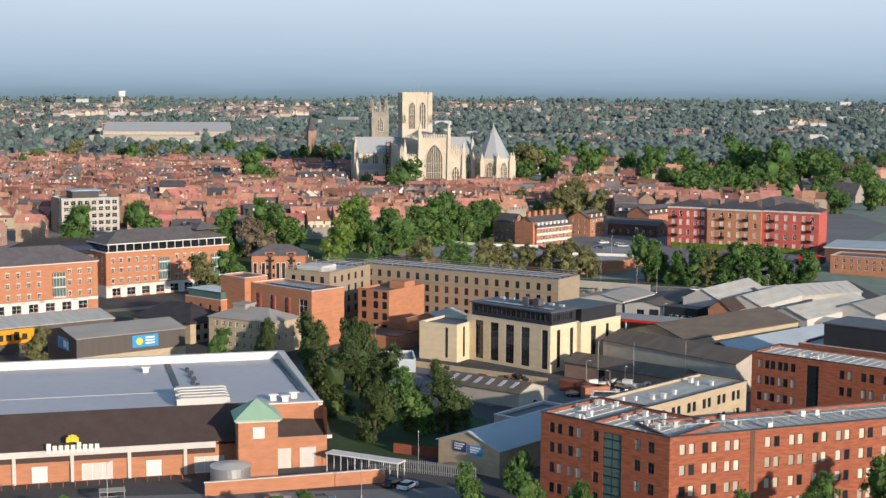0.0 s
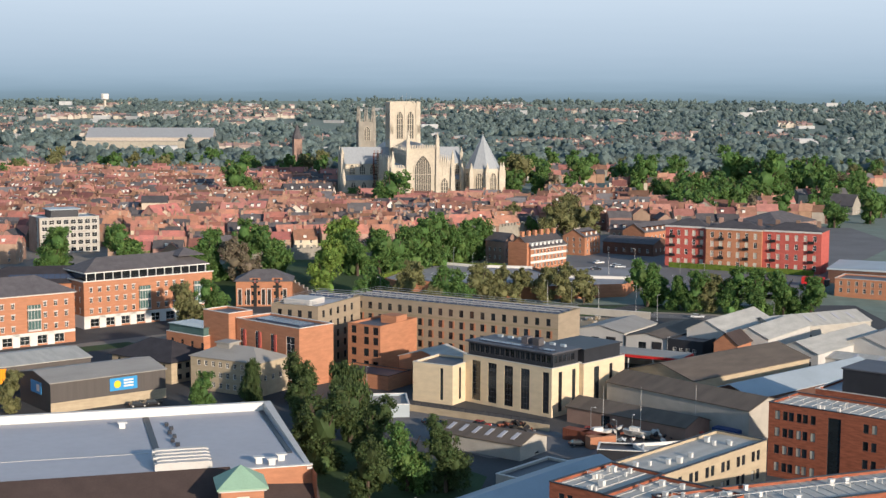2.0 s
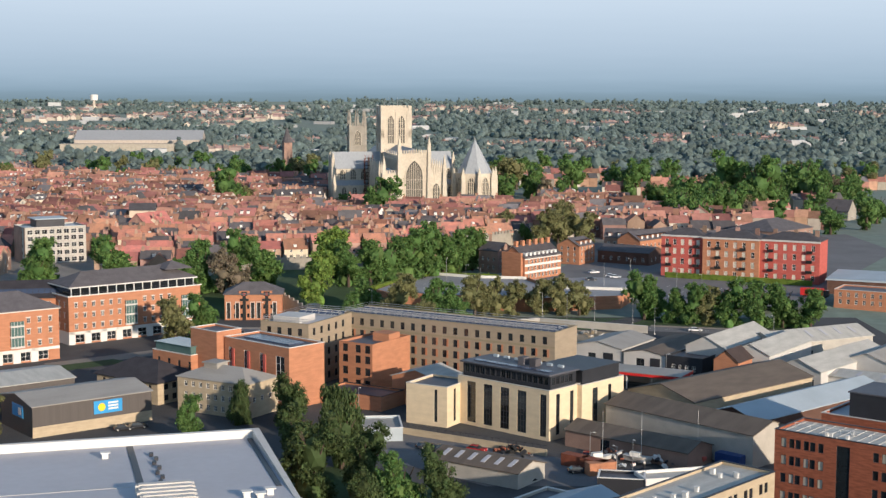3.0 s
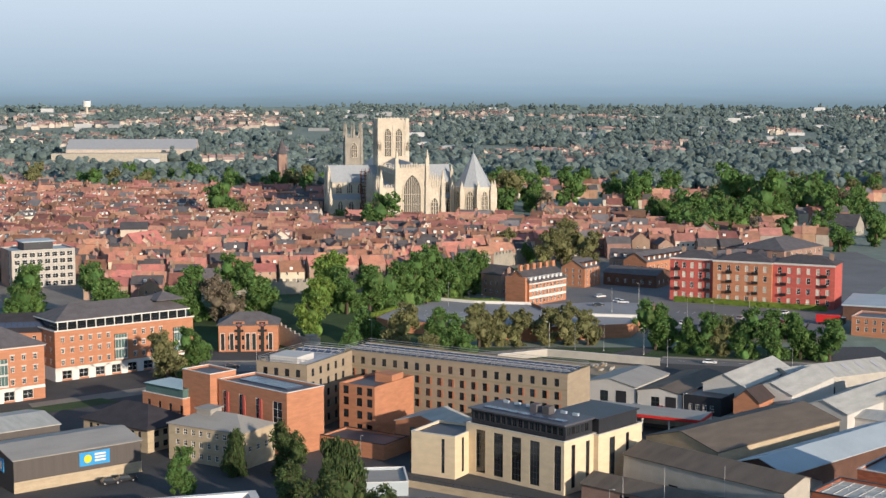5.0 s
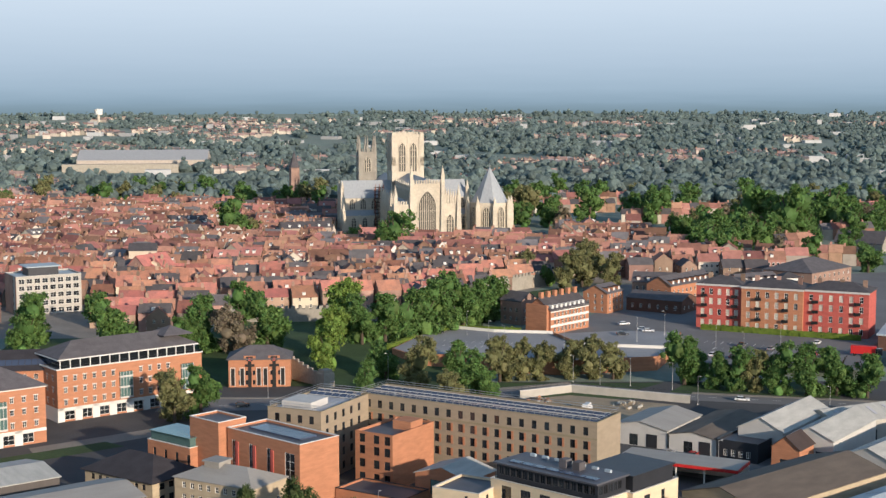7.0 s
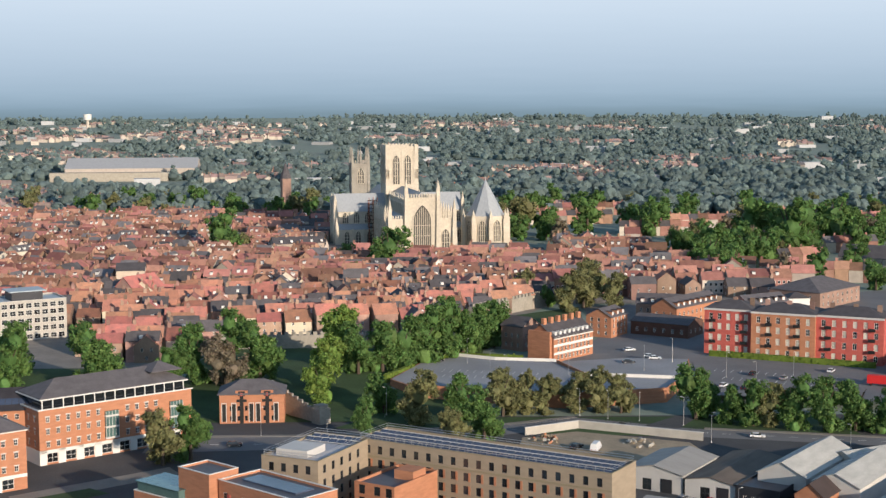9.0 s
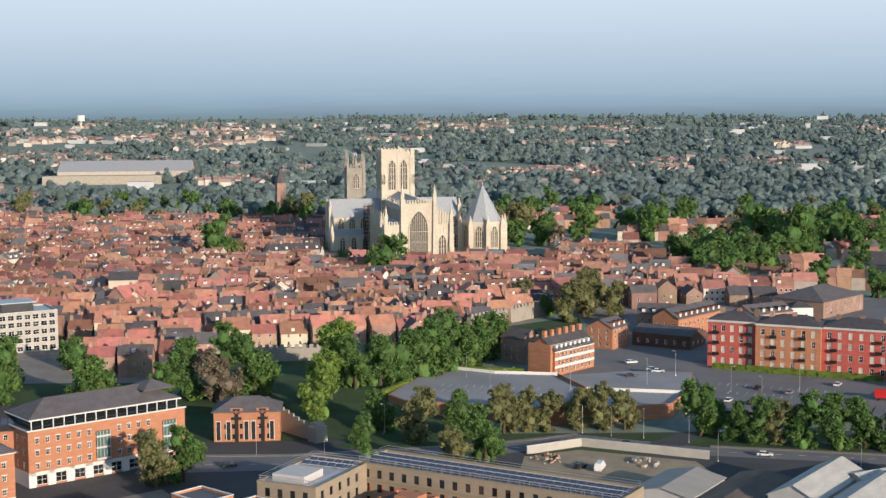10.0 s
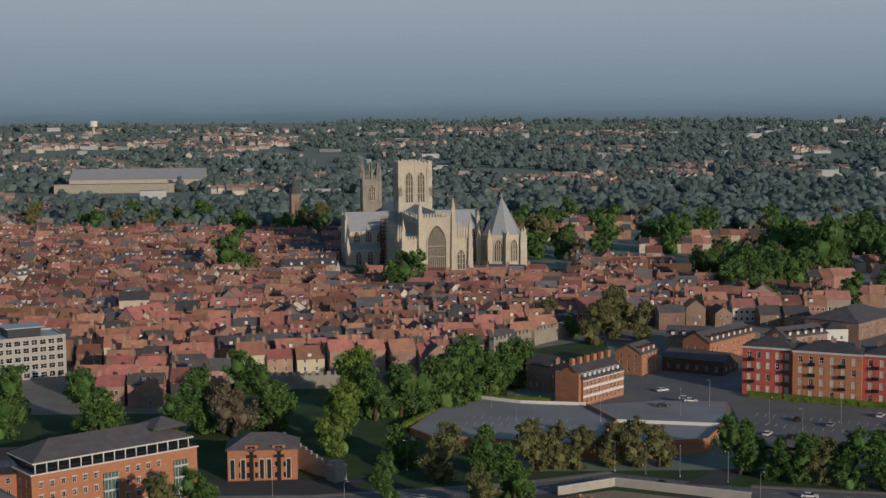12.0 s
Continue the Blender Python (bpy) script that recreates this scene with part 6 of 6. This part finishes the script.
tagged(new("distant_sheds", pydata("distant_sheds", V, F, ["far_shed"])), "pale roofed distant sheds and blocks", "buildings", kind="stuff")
V, F, Q, n = [], [], [], 0
for _ in range(9000):
    u = rng.random()
    y = 230 + 3060 * u ** 1.3
    x = (rng.random() - 0.5) * 0.74 * (y + 1000)
    if noise.noise((x * 0.004 + 9, y * 0.004, 1)) < (-0.32 if x > -0.06 * y else -0.08):
        continue
    s = rng.uniform(4.2, 8.0) if y < 900 else rng.uniform(3.4, 7.0)
    g = ground_height(x, y)
    tall = rng.uniform(0.75, 1.1)
    lobes = [(np.array([x, y, g + s * 0.85 * tall]), s)]
    for _k in range(3):
        lobes.append((np.array([x, y, g + s * 1.1 * tall]) + rng.normal(size=3) * s * 0.5, s * rng.uniform(0.35, 0.6)))
    for c, t in lobes:
        bv, bf = (IV, IF) if y < 750 else (JV, JF)
        p = bv * (1 + rng.normal(scale=0.13, size=(len(bv), 1))) * t * np.array([1.05, 1.05, tall]) + c
        V.append(p), F.append(bf + n)
        n += len(p)
    count = 130 if y < 750 else (36 if y < 1300 else 12)
    d = rng.normal(size=(count, 3))
    d /= np.linalg.norm(d, axis=1)[:, None]
    which = rng.integers(len(lobes), size=count)
    cc = np.array([lobes[k][0] for k in which])
    tt = np.array([lobes[k][1] for k in which])[:, None]
    p = cc + d * tt * rng.uniform(0.8, 1.25, size=(count, 1))
    a, b = rng.normal(size=(count, 3)), rng.normal(size=(count, 3))
    k = 0.36 if y < 750 else (0.5 if y < 1300 else 0.7)
    quad = np.stack([p - a * k, p + b * k, p + a * k, p - b * k], axis=1).reshape(-1, 3)
    V.append(quad), Q.append(np.arange(n, n + 4 * count).reshape(-1, 4))
    n += 4 * count
faces = np.concatenate(F).tolist() + np.concatenate(Q).tolist()
tagged(new("distant_woods", pydata("distant_woods", np.concatenate(V), faces, ["far_leaf_hazed"])), "belts of woodland and garden trees, haze put into their leaf colour", "woods", kind="stuff")
e = building("exhibition_shed", "huge pale roofed railway shed", -404, 745, 5, 152, 60, 12, "far_wall", roof="gable", roof_mat="far_shed", rise=11, along="x", category="shed", z=3)
part("annex", boxes((-14, 120, -20, -1, -4, 8)), "far_wall", e, "long pale annex")
part("end_glazing", boxes((-0.6, -0.1, 12, 48, 9, 15)), "dark_metal", e)
e = thing("water_tower", "white water tower on the horizon", "tower", -748, 2330, 22)
part("shaft", cyls((0, 0, -4, 27, 3, 3, 12)), "far_wall", e)
part("tank", cyls((0, 0, 27, 40, 8.6, 9.4, 16)), "white", e)
e = thing("church_spire", "small dark church tower with pointed spire", "church", -94, 200, 0, 20)
part("tower", boxes((-3.4, 3.4, -3.4, 3.4, 0, 33)), "town_brick", e)
part("spire", cyls((0, 0, 33, 46, 4.8, 0.0, 8)), "slate", e)
# city wall on its grass bank
cw = thing("city_wall", "medieval pale stone city wall with walkway and battlements", "wall", 36, -340, 3, 52)
part("wall", boxes((0, 60, 0, 2.2, -2, 6)), "stone_grey", cw)
bm = bmesh.new()
battlement(bm, 0, 60, 0, 0.6, 6, 1.3, 2.6)
part("battlements", bm, "stone_grey", cw)
cw = thing("city_wall", "medieval stone city wall behind the trees", "wall", -60, -404, 3, 3)
part("wall", boxes((0, 80, 0, 2.2, -2, 5)), "stone_grey", cw)
bm = bmesh.new()
battlement(bm, 0, 80, 0, 0.6, 5, 1.3, 2.6)
part("battlements", bm, "stone_grey", cw)

# ---- banks, yards, streets ----
def bank(label, material, x0, x1, y0, y1, skew, lift):
    """A laid surface that follows the rise of the ground."""
    b_ = bmesh.new()
    n1, n2 = 4, 16
    g_ = [[b_.verts.new((x0 + (x1 - x0) * i / n1 + skew * j / n2, y0 + (y1 - y0) * j / n2, ground_height(0, y0 + (y1 - y0) * j / n2) + lift)) for i in range(n1 + 1)] for j in range(n2 + 1)]
    for j in range(n2):
        for i in range(n1):
            b_.faces.new((g_[j][i], g_[j][i + 1], g_[j + 1][i + 1], g_[j + 1][i]))
    tagged(new("verge", mesh_of("verge", b_, material)), label, "verge", kind="structure")


bank("dark grass rampart below the city wall", "grass", -66, 4, -512, -400, 4, 0.14)
bank("grass bank beside the parking deck", "grass", 4, 30, -512, -380, 10, 0.13)
bank("grass and garden ground beside the offices", "grass", -130, -66, -512, -440, 0, 0.13)
sheet("verge", "grass bank below the city wall by the terrace", "grass", [(38, -400), (60, -405), (80, -380), (84, -300), (40, -335)], 0.08, flat=3.0)
sheet("pavement", "grey tarmac yards behind the car park", "asphalt_pale", [(62, -439), (110, -436), (170, -462), (240, -330), (240, -250), (86, -300), (84, -380)], 0.03, flat=3.0)
sheet("pavement", "pale tarmac yard below the cream block", "asphalt_pale", [(8, -688), (14, -668), (52, -694), (62, -706), (60, -716), (36, -716)], 0.05)
sheet("pavement", "worn tarmac court between the workshops", "asphalt_pale", [(60, -604), (100, -634), (128, -612), (100, -588)], 0.05)
sheet("verge", "strip of grass and weeds before the offices", "grass", [(-96, -606), (-66, -583), (-60, -588), (-92, -614)], 0.05)
sheet("pavement", "pale paving in front of the offices", "paving", [(-84, -590), (-50, -563), (-46, -570), (-80, -598)], 0.04)
sheet("verge", "rough grass among the shrubs", "grass", [(22, -800), (60, -812), (112, -800), (112, -840), (20, -840)], 0.05)


def car(x, y, z, turn, paint, label, tall=0.0, name="car"):
    """A parked car: lower body, glazed cabin with roof, four wheels with rims, lamps."""
    e = thing(name, label, name, x, y, z, turn, group="parked cars")
    L, w, h = (4.3, 1.75, 0.82) if name == "car" else (5.4, 2.0, 1.15)
    bm = bmesh.new()
    prof = [(-L / 2, 0.32), (L / 2, 0.32), (L / 2, 0.62), (L / 2 - 0.15, h), (-L / 2 + 0.1, h + 0.06), (-L / 2, 0.7)]
    a, b = [bm.verts.new((p, -w / 2, q)) for p, q in prof], [bm.verts.new((p, w / 2, q)) for p, q in prof]
    bm.faces.new(a), bm.faces.new(b[::-1])
    for i in range(6):
        bm.faces.new((a[i], b[i], b[(i + 1) % 6], a[(i + 1) % 6]))
    bmesh.ops.recalc_face_normals(bm, faces=bm.faces)
    part("body", bm, paint, e)
    for nm, z0, z1, s0, s1, m2 in (("cabin_glass", h, h + 0.5 + tall, 1.0, 0.82, "glass"), ("roof", h + 0.5 + tall, h + 0.58 + tall, 0.82, 0.76, paint)):
        bm = bmesh.new()
        f0, f1, r0, r1 = (L * 0.22, L * 0.08, -L * 0.42, -L * 0.32) if not tall else (L * 0.38, L * 0.28, -L * 0.49, -L * 0.48)
        lo_ = [bm.verts.new((p, q * w / 2 * 0.94 * (1 if nm != "roof" else 0.84), z0)) for p, q in ((r0 if nm != "roof" else r1, -1), (f0 if nm != "roof" else f1, -1), (f0 if nm != "roof" else f1, 1), (r0 if nm != "roof" else r1, 1))]
        hi_ = [bm.verts.new((p, q * w / 2 * 0.94 * s1, z1)) for p, q in ((r1, -1), (f1, -1), (f1, 1), (r1, 1))]
        bm.faces.new(hi_)
        for i in range(4):
            bm.faces.new((lo_[i], lo_[(i + 1) % 4], hi_[(i + 1) % 4], hi_[i]))
        part(nm, bm, m2 if not (tall and nm == "cabin_glass") else paint, e)
    for sx in (-1, 1):
        for sy in (-1, 1):
            wh = part("wheel", cyls((0, 0, -0.1, 0.1, 0.33, 0.33, 12)), "rubber", e)
            wh.matrix_local = pose(sx * L * 0.31, sy * (w / 2 - 0.08), 0.33, 90)
            part("rim", cyls((0, 0, -0.11, 0.11, 0.2, 0.2, 10)), "steel", wh)
        part("headlight" if sx > 0 else "tail_light", boxes((-0.02, 0.03, -0.75, -0.45, 0.6, 0.74), (-0.02, 0.03, 0.45, 0.75, 0.6, 0.74)), "white" if sx > 0 else "red_paint", e).location = (sx * L / 2, 0, 0)
    return e


PAINT = {"w": ("car_white", "white hatchback parked on grey tarmac"), "d": ("car_dark", "dark hatchback parked on grey tarmac"), "r": ("car_red", "red hatchback parked on grey tarmac"), "s": ("car_silver", "silver hatchback parked on grey tarmac")}
CARS = "6.9 -790 0 16 d,17.9 -779.5 0 60 d,20.5 -781 0 60 w,-0.5 -790 0 16 s,21 -436 4.06 -10 d,91 -412 3.1 20 w,95.7 -430.9 4.06 -12 w,97 -434.2 4.06 -10 w,86.7 -441 4.06 5 d,125.7 -459 3.1 60 d,134 -467 3.1 60 s,153 -455 3.1 60 w,103 -612 0.1 0 w,78 -598 0.1 40 s,122 -592 0 20 s,84 -600 0 60 r,27 -688 0.1 40 d,31 -691 0.1 40 d,35 -689 0.1 -30 r,24 -686 0.1 30 d,-44.7 -669.6 0 20 d,-41.8 -667.4 0 20 d,55 -706 0.1 10 d,62 -702 0.1 50 d,58 -694 0.1 80 r,58 -546 0.1 50 d,44 -712 0.1 -40 d,112 -478 3.1 60 w,118 -482 3.1 60 d,146 -478 3.1 62 r,-36 -541 0.1 8 d,10 -533 0.1 12 s,74 -522 0.1 -24 d,110 -535 0.1 -14 w"
for row in CARS.split(","):
    x, y, z, a, k = row.split()
    car(float(x), float(y), float(z), float(a), *PAINT[k])
car(63, -548, 0.1, 70, "car_white", "white panel van in the cleared yard", 0.55, "van")
bus = thing("lorry", "red lorry beside the store", "lorry", 158, -478, 3.1, -24)
part("box", boxes((0, 8, 0, 2.4, 0.8, 3.4)), "red_paint", bus)
part("cab", boxes((8.1, 10, 0.1, 2.3, 0.6, 2.8)), "car_dark", bus)
for i in (1.2, 6.4, 8.8):
    for q in (0.2, 2.2):
        part("wheel", cyls((0, 0, -0.15, 0.15, 0.5, 0.5, 12)), "rubber", bus).matrix_local = pose(i, q, 0.5, 90)


def lamp_post(x, y, z, h, label="slim grey street lamp"):
    e = thing("street_lamp", label, "lamp", x, y, z, (x * 37) % 360, group="street lamps")
    part("pole", cyls((0, 0, 0, h, 0.08, 0.045, 8)), "steel", e)
    part("arm", boxes((0, 0.8, -0.03, 0.03, h - 0.06, h)), "steel", e)
    part("head", boxes((0.6, 1.1, -0.12, 0.12, h - 0.04, h + 0.08)), "white", e)
    part("base", cyls((0, 0, 0, 0.4, 0.2, 0.16, 8)), "steel", e)


for row in "31 -440 4,38 -461 4,43 -471 4,64 -462 4,90 -455 4,102 -440 4,116 -463 3,138 -464 3,122 -480 3,5 -507 1,31 -518 0,80 -513 0,92 -519 0,63 -506 0,71 -510 0,96 -540 0,-30 -529 0,-10 -546 0,130 -556 0,-28 -792 0,13 -787 0,22 -770 0,62 -712 0,66 -706 0,58 -700 0,-38 -600 0,8 -655 0,112 -600 0,88 -612 0".split(","):
    x, y, z = map(float, row.split())
    lamp_post(x, y, z, 8.5 if y > -600 else 7.0)

# retaining wall and rubble by the cleared yard
for x0, y0, x1, y1 in ((45, -530.5, 61, -522), (61, -522, 94, -538)):
    L = math.hypot(x1 - x0, y1 - y0)
    e = thing("retaining_wall", "pale concrete retaining wall along the road", "wall", x0, y0, 0, math.degrees(math.atan2(y1 - y0, x1 - x0)))
    part("wall", boxes((0, L, 0, 0.5, -1, 2.2)), "concrete", e)
    part("coping", boxes((-0.1, L + 0.1, -0.1, 0.6, 2.2, 2.4)), "coping", e)
    for i in range(int(L / 2.5)):
        part("rail_post", boxes((0.6 + 2.5 * i, 0.68 + 2.5 * i, 0.2, 0.28, 2.4, 3.4)), "dark_metal", e)
    part("rail", boxes((0, L, 0.2, 0.28, 3.4, 3.48)), "dark_metal", e)


def heap(name, label, x, y, r, n, mats, seed):
    """A pile of broken pieces, each a part."""
    rn = random.Random(seed)
    e = thing(name, label, name, x, y, 0)
    for i in range(n):
        s = rn.uniform(0.4, 1.3)
        bm = boxes((-s / 2, s / 2, -s / 3, s / 3, -s / 4, s / 4))
        for v in bm.verts:
            v.co += Vector((rn.uniform(-0.15, 0.15), rn.uniform(-0.15, 0.15), rn.uniform(-0.1, 0.1))) * s
        a, d = rn.uniform(0, 6.28), r * rn.random() ** 0.6
        part("piece", bm, rn.choice(mats), e).matrix_local = pose(d * math.cos(a), d * math.sin(a), max(0.1, (1 - d / r) * r * 0.35), rn.uniform(-40, 40), rn.uniform(-40, 40), rn.uniform(0, 360))


heap("rubble", "heap of broken brick and concrete", 50, -537, 5, 30, ["sandy", "concrete", "orange_brick"], 1)
heap("rubble", "low heap of pale rubble", 76, -542, 5, 26, ["sandy", "concrete"], 2)
heap("scrap", "heap of dark scrap metal and tyres", 43, -690, 5, 34, ["dark_metal", "rust", "rubber"], 3)
heap("scrap", "scattered boat parts and scrap in the yard", 64, -696, 7, 34, ["rust", "coping", "dark_metal", "sheet_blue"], 4)
heap("scrap", "scrap and boat gear along the workshop", 72, -701, 6, 26, ["coping", "dark_metal", "white"], 5)
for x, y, a, m2, lb in ((52, -700, -42, "rust", "red rusty shipping container"), (55.5, -703.5, -42, "rust", "red rusty shipping container"), (57, -709, 20, "orange_brick", "orange shipping container in the yard"), (84, -699, -44, "navy", "dark blue container beside the warehouse")):
    e = thing("container", lb, "container", x, y, 0, a)
    part("shell", boxes((0, 6, 0, 2.4, 0.1, 2.6)), m2, e)
    for i in range(12):
        part("rib", boxes((0.2 + i * 0.5, 0.35 + i * 0.5, -0.05, 0, 0.2, 2.5)), m2, e)
    part("door", boxes((6.0, 6.06, 0.1, 2.3, 0.2, 2.5)), m2, e)
for x, y, a, m2 in ((68, -699, -30, "coping"), (80, -698, -50, "crimson"), (60, -699, 20, "white")):
    e = thing("boat", "small boat laid up in the yard", "boat", x, y, 0.3, a)
    bm = bmesh.new()
    st = [(-3, 0.9, 0.3), (-1, 1.1, 0.1), (1, 1.0, 0.1), (2.4, 0.55, 0.4), (3.2, 0.02, 1.0)]
    rows = [[bm.verts.new((p, -w, 1.3 + 0.1 * abs(p))), bm.verts.new((p, 0, q)), bm.verts.new((p, w, 1.3 + 0.1 * abs(p)))] for p, w, q in st]
    for r0, r1 in zip(rows, rows[1:]):
        bm.faces.new((r0[0], r0[1], r1[1], r1[0])), bm.faces.new((r0[1], r0[2], r1[2], r1[1])), bm.faces.new((r0[0], r1[0], r1[2], r0[2]))
    part("hull", bm, m2, e)
    part("cabin", boxes((-1.6, 0.6, -0.6, 0.6, 1.3, 2.2)), "white", e)
    part("mast", cyls((0.8, 0, 1.2, 11, 0.07, 0.04, 6)), "coping", e)
# stone steps down from the wall walk, by the lodge
e = thing("wall_steps", "old pale stone wall stepping down to the road", "wall", -31, -495, 0, -49)
for i in range(9):
    z = 8.5 - 0.6 * i
    part("step_wall", boxes((i * 2.5, i * 2.5 + 2.5, 0, 1.5, -1, z)), "stone_grey", e)
    part("merlon", boxes((i * 2.5 + 0.3, i * 2.5 + 1.5, 0, 0.5, z, z + 1.0)), "stone_grey", e)
part("end_tower", boxes((22.5, 26.5, -1, 3, -1, 4.6), (23, 26, -0.6, 2.6, 4.6, 5.6)), "stone_grey", e)
# white gabled houses near the minster
for x, y, a in ((-4.4, -216, 10), (20, -201, 12), (28, -215, 8)):
    building("white_house", "small white gabled house among the red roofs", x, y, a, 6, 9, 8.5, "white", z=1.5, roof="gable", roof_mat="pantile", rise=3.6, along="y", ops={"f": [(1.2, 2.2, 4, 5.5), (3.8, 4.8, 4, 5.5)]}, category="house")
# larger town buildings that stand out above the roofs
for lb, x, y, a, w, d, h, wl, rm, rise in (
    ("pale stone hall among the old houses", -128, -262, 8, 13, 12, 13, "town_render", "slate", 3.0),
    ("long brick hall with red pantile roof", -118, -345, 22, 34, 11, 7.5, "town_brick", "pantile", 4.5),
    ("red roofed hall with steep gable", -112, -300, 60, 20, 12, 8.5, "town_brick", "pantile", 5.5),
    ("cream hotel range with grey roof", -72, -96, 18, 30, 13, 11, "town_render", "slate", 3.4),
    ("long low grey roofed market building", -160, -275, 4, 46, 14, 7, "town_render", "slate", 2.2),
    ("white rendered block on the skyline", -150, -30, 5, 22, 12, 11, "white", "slate", 2.0),
    ("brick houses with pantile roof by the wall", -8, -345, 4, 24, 10, 7, "town_brick", "pantile", 4.0),
    ("brick houses with pantile roof and dormers", 14, -330, -6, 22, 10, 7, "town_brick", "pantile", 4.2),
    ("terrace with white dormers", -60, -350, 3, 34, 10, 6.5, "town_render", "slate", 4.0),
):
    e = building("town_hall", lb, x, y, a, w, d, h, wl, z=ground_height(x, y), roof="gable", roof_mat=rm, rise=rise, ops={"f": row_of(w, max(3, int(w / 3)), 0.95, 1.5, [1.4, 4.4] if h < 9 else [1.4, 4.6, 7.8], 0.8, 0.8)}, category="building")
    if w > 20:
        for i in range(int(w / 6)):
            part("chimney", boxes((2 + i * 6, 3.3 + i * 6, d / 2 - 0.5, d / 2 + 0.5, h + rise - 1, h + rise + 1.6)), "town_brick", e)
            part("dormer", boxes((4 + i * 6, 5.3 + i * 6, 0.8, 3.0, h + 0.3, h + 1.9)), "white", e)
for i, row in enumerate("20 -416 7 g,12 -426 7 g,46 -503 5 o,76 -502 5.2 o,101 -508 5 g,148 -531 6 g".split(",")):
    x, y, r, k = row.split()
    tree(float(x), float(y), float(r), k, i + 3)
# gardens within the town
rnd = random.Random(23)
for i in range(26):
    tree(rnd.uniform(-230, 90), rnd.uniform(-370, -120), rnd.uniform(2.5, 4.5), rnd.choice("ggob"), i)
# terraces and villas among the trees on the north side
V, F, S = [], [], []
for x, y, n1, a in ((150, -150, 5, 0.2), (160, -190, 4, 0.5), (185, -235, 4, 0.3), (210, -205, 5, -0.3), (215, -130, 4, 0.2), (120, -60, 5, 0.1), (110, -95, 5, 0.3), (150, 60, 8, -0.1), (180, 110, 9, 0.05), (260, -60, 5, 0.2), (240, 60, 6, 0.1), (290, 20, 5, 0.2), (95, 150, 9, 0.1), (60, 180, 8, 0), (330, 120, 8, 0.1), (270, 170, 9, 0), (120, 230, 10, 0.1)):
    for q in range(n1):
        simple_house(x + q * 7 * math.cos(a), y + q * 7 * math.sin(a), ground_height(x, y), a, 6.8, 9, 6.4 + (q % 3) * 0.3, 3.6, 1 if q % 3 else 0, 2 if q % 4 else 3)
tagged(new("garden_suburb", pydata("garden_suburb", V, F, FARMATS, S)), "rows of red brick terraces among the trees", "houses", kind="stuff")

bo = thing("bollard_row", "row of short posts along the shop front", "bollards", -100.5, -796.0, 0, 15.6)
for i in range(34):
    part("bollard", cyls((24 + i * 2.0, -3.2, 0, 1.0, 0.09, 0.09, 6)), "rust", bo)
ts = thing("trolley_bay", "small clear trolley shelter in the car park", "shelter", -29, -793, 0, 15)
part("hoop", boxes((0, 0.08, 0, 2.4, 0, 2.2), (3.9, 3.98, 0, 2.4, 0, 2.2)), "steel", ts)
part("roof", boxes((-0.1, 4.1, -0.1, 2.5, 2.2, 2.28)), "blind", ts)
part("rail", boxes((0, 3.98, 2.34, 2.4, 0.8, 0.88)), "steel", ts)
part("sign", boxes((3.9, 4.0, 2.4, 3.2, 1.6, 2.3)), "yellow", ts, "small yellow sign")
fw = thing("timber_fence", "brown panel fence behind the trees", "fence", 17, -757, 0, -24)
for i in range(8):
    part("panel", boxes((i * 2.0, i * 2.0 + 1.9, 0, 0.06, 0, 1.9)), "rust", fw)
    part("post", boxes((i * 2.0 + 1.9, i * 2.0 + 2.0, -0.03, 0.09, 0, 2.0)), "rust", fw)
for x0, y0, x1, y1 in ((-60, -530.2, -20, -530.2), (-20, -530.2, 36, -519.2), (36, -519.2, 62, -508.2), (97, -524.5, 160, -540.2)):
    L = math.hypot(x1 - x0, y1 - y0)
    kb = tagged(new("kerb", mesh_of("kerb", boxes((0, L, 0, 0.3, 0, 0.16), (0, L, 0.3, 2.2, 0, 0.13)), "paving")), "pale stone kerb and footway beside the road", "kerb", kind="structure")
    kb.matrix_world = pose(x0, y0, 0.02, 0, 0, math.degrees(math.atan2(y1 - y0, x1 - x0)))
rm_ = thing("road_marking", "white painted dashes along the road", "marking", 0, 0, 0.08)
for i in range(36):
    x = -55 + i * 6
    y = -539 if x < -20 else (-537.5 + (x + 20) * 0.224 if x < 36 else (-525 + (x - 36) * 0.43 if x < 61 else (-514 - (x - 61) * 0.44 if x < 95 else -529 - (x - 95) * 0.246)))
    part("dash", boxes((x, x + 2.4, y, y + 0.16, 0, 0.012)), "white", rm_)
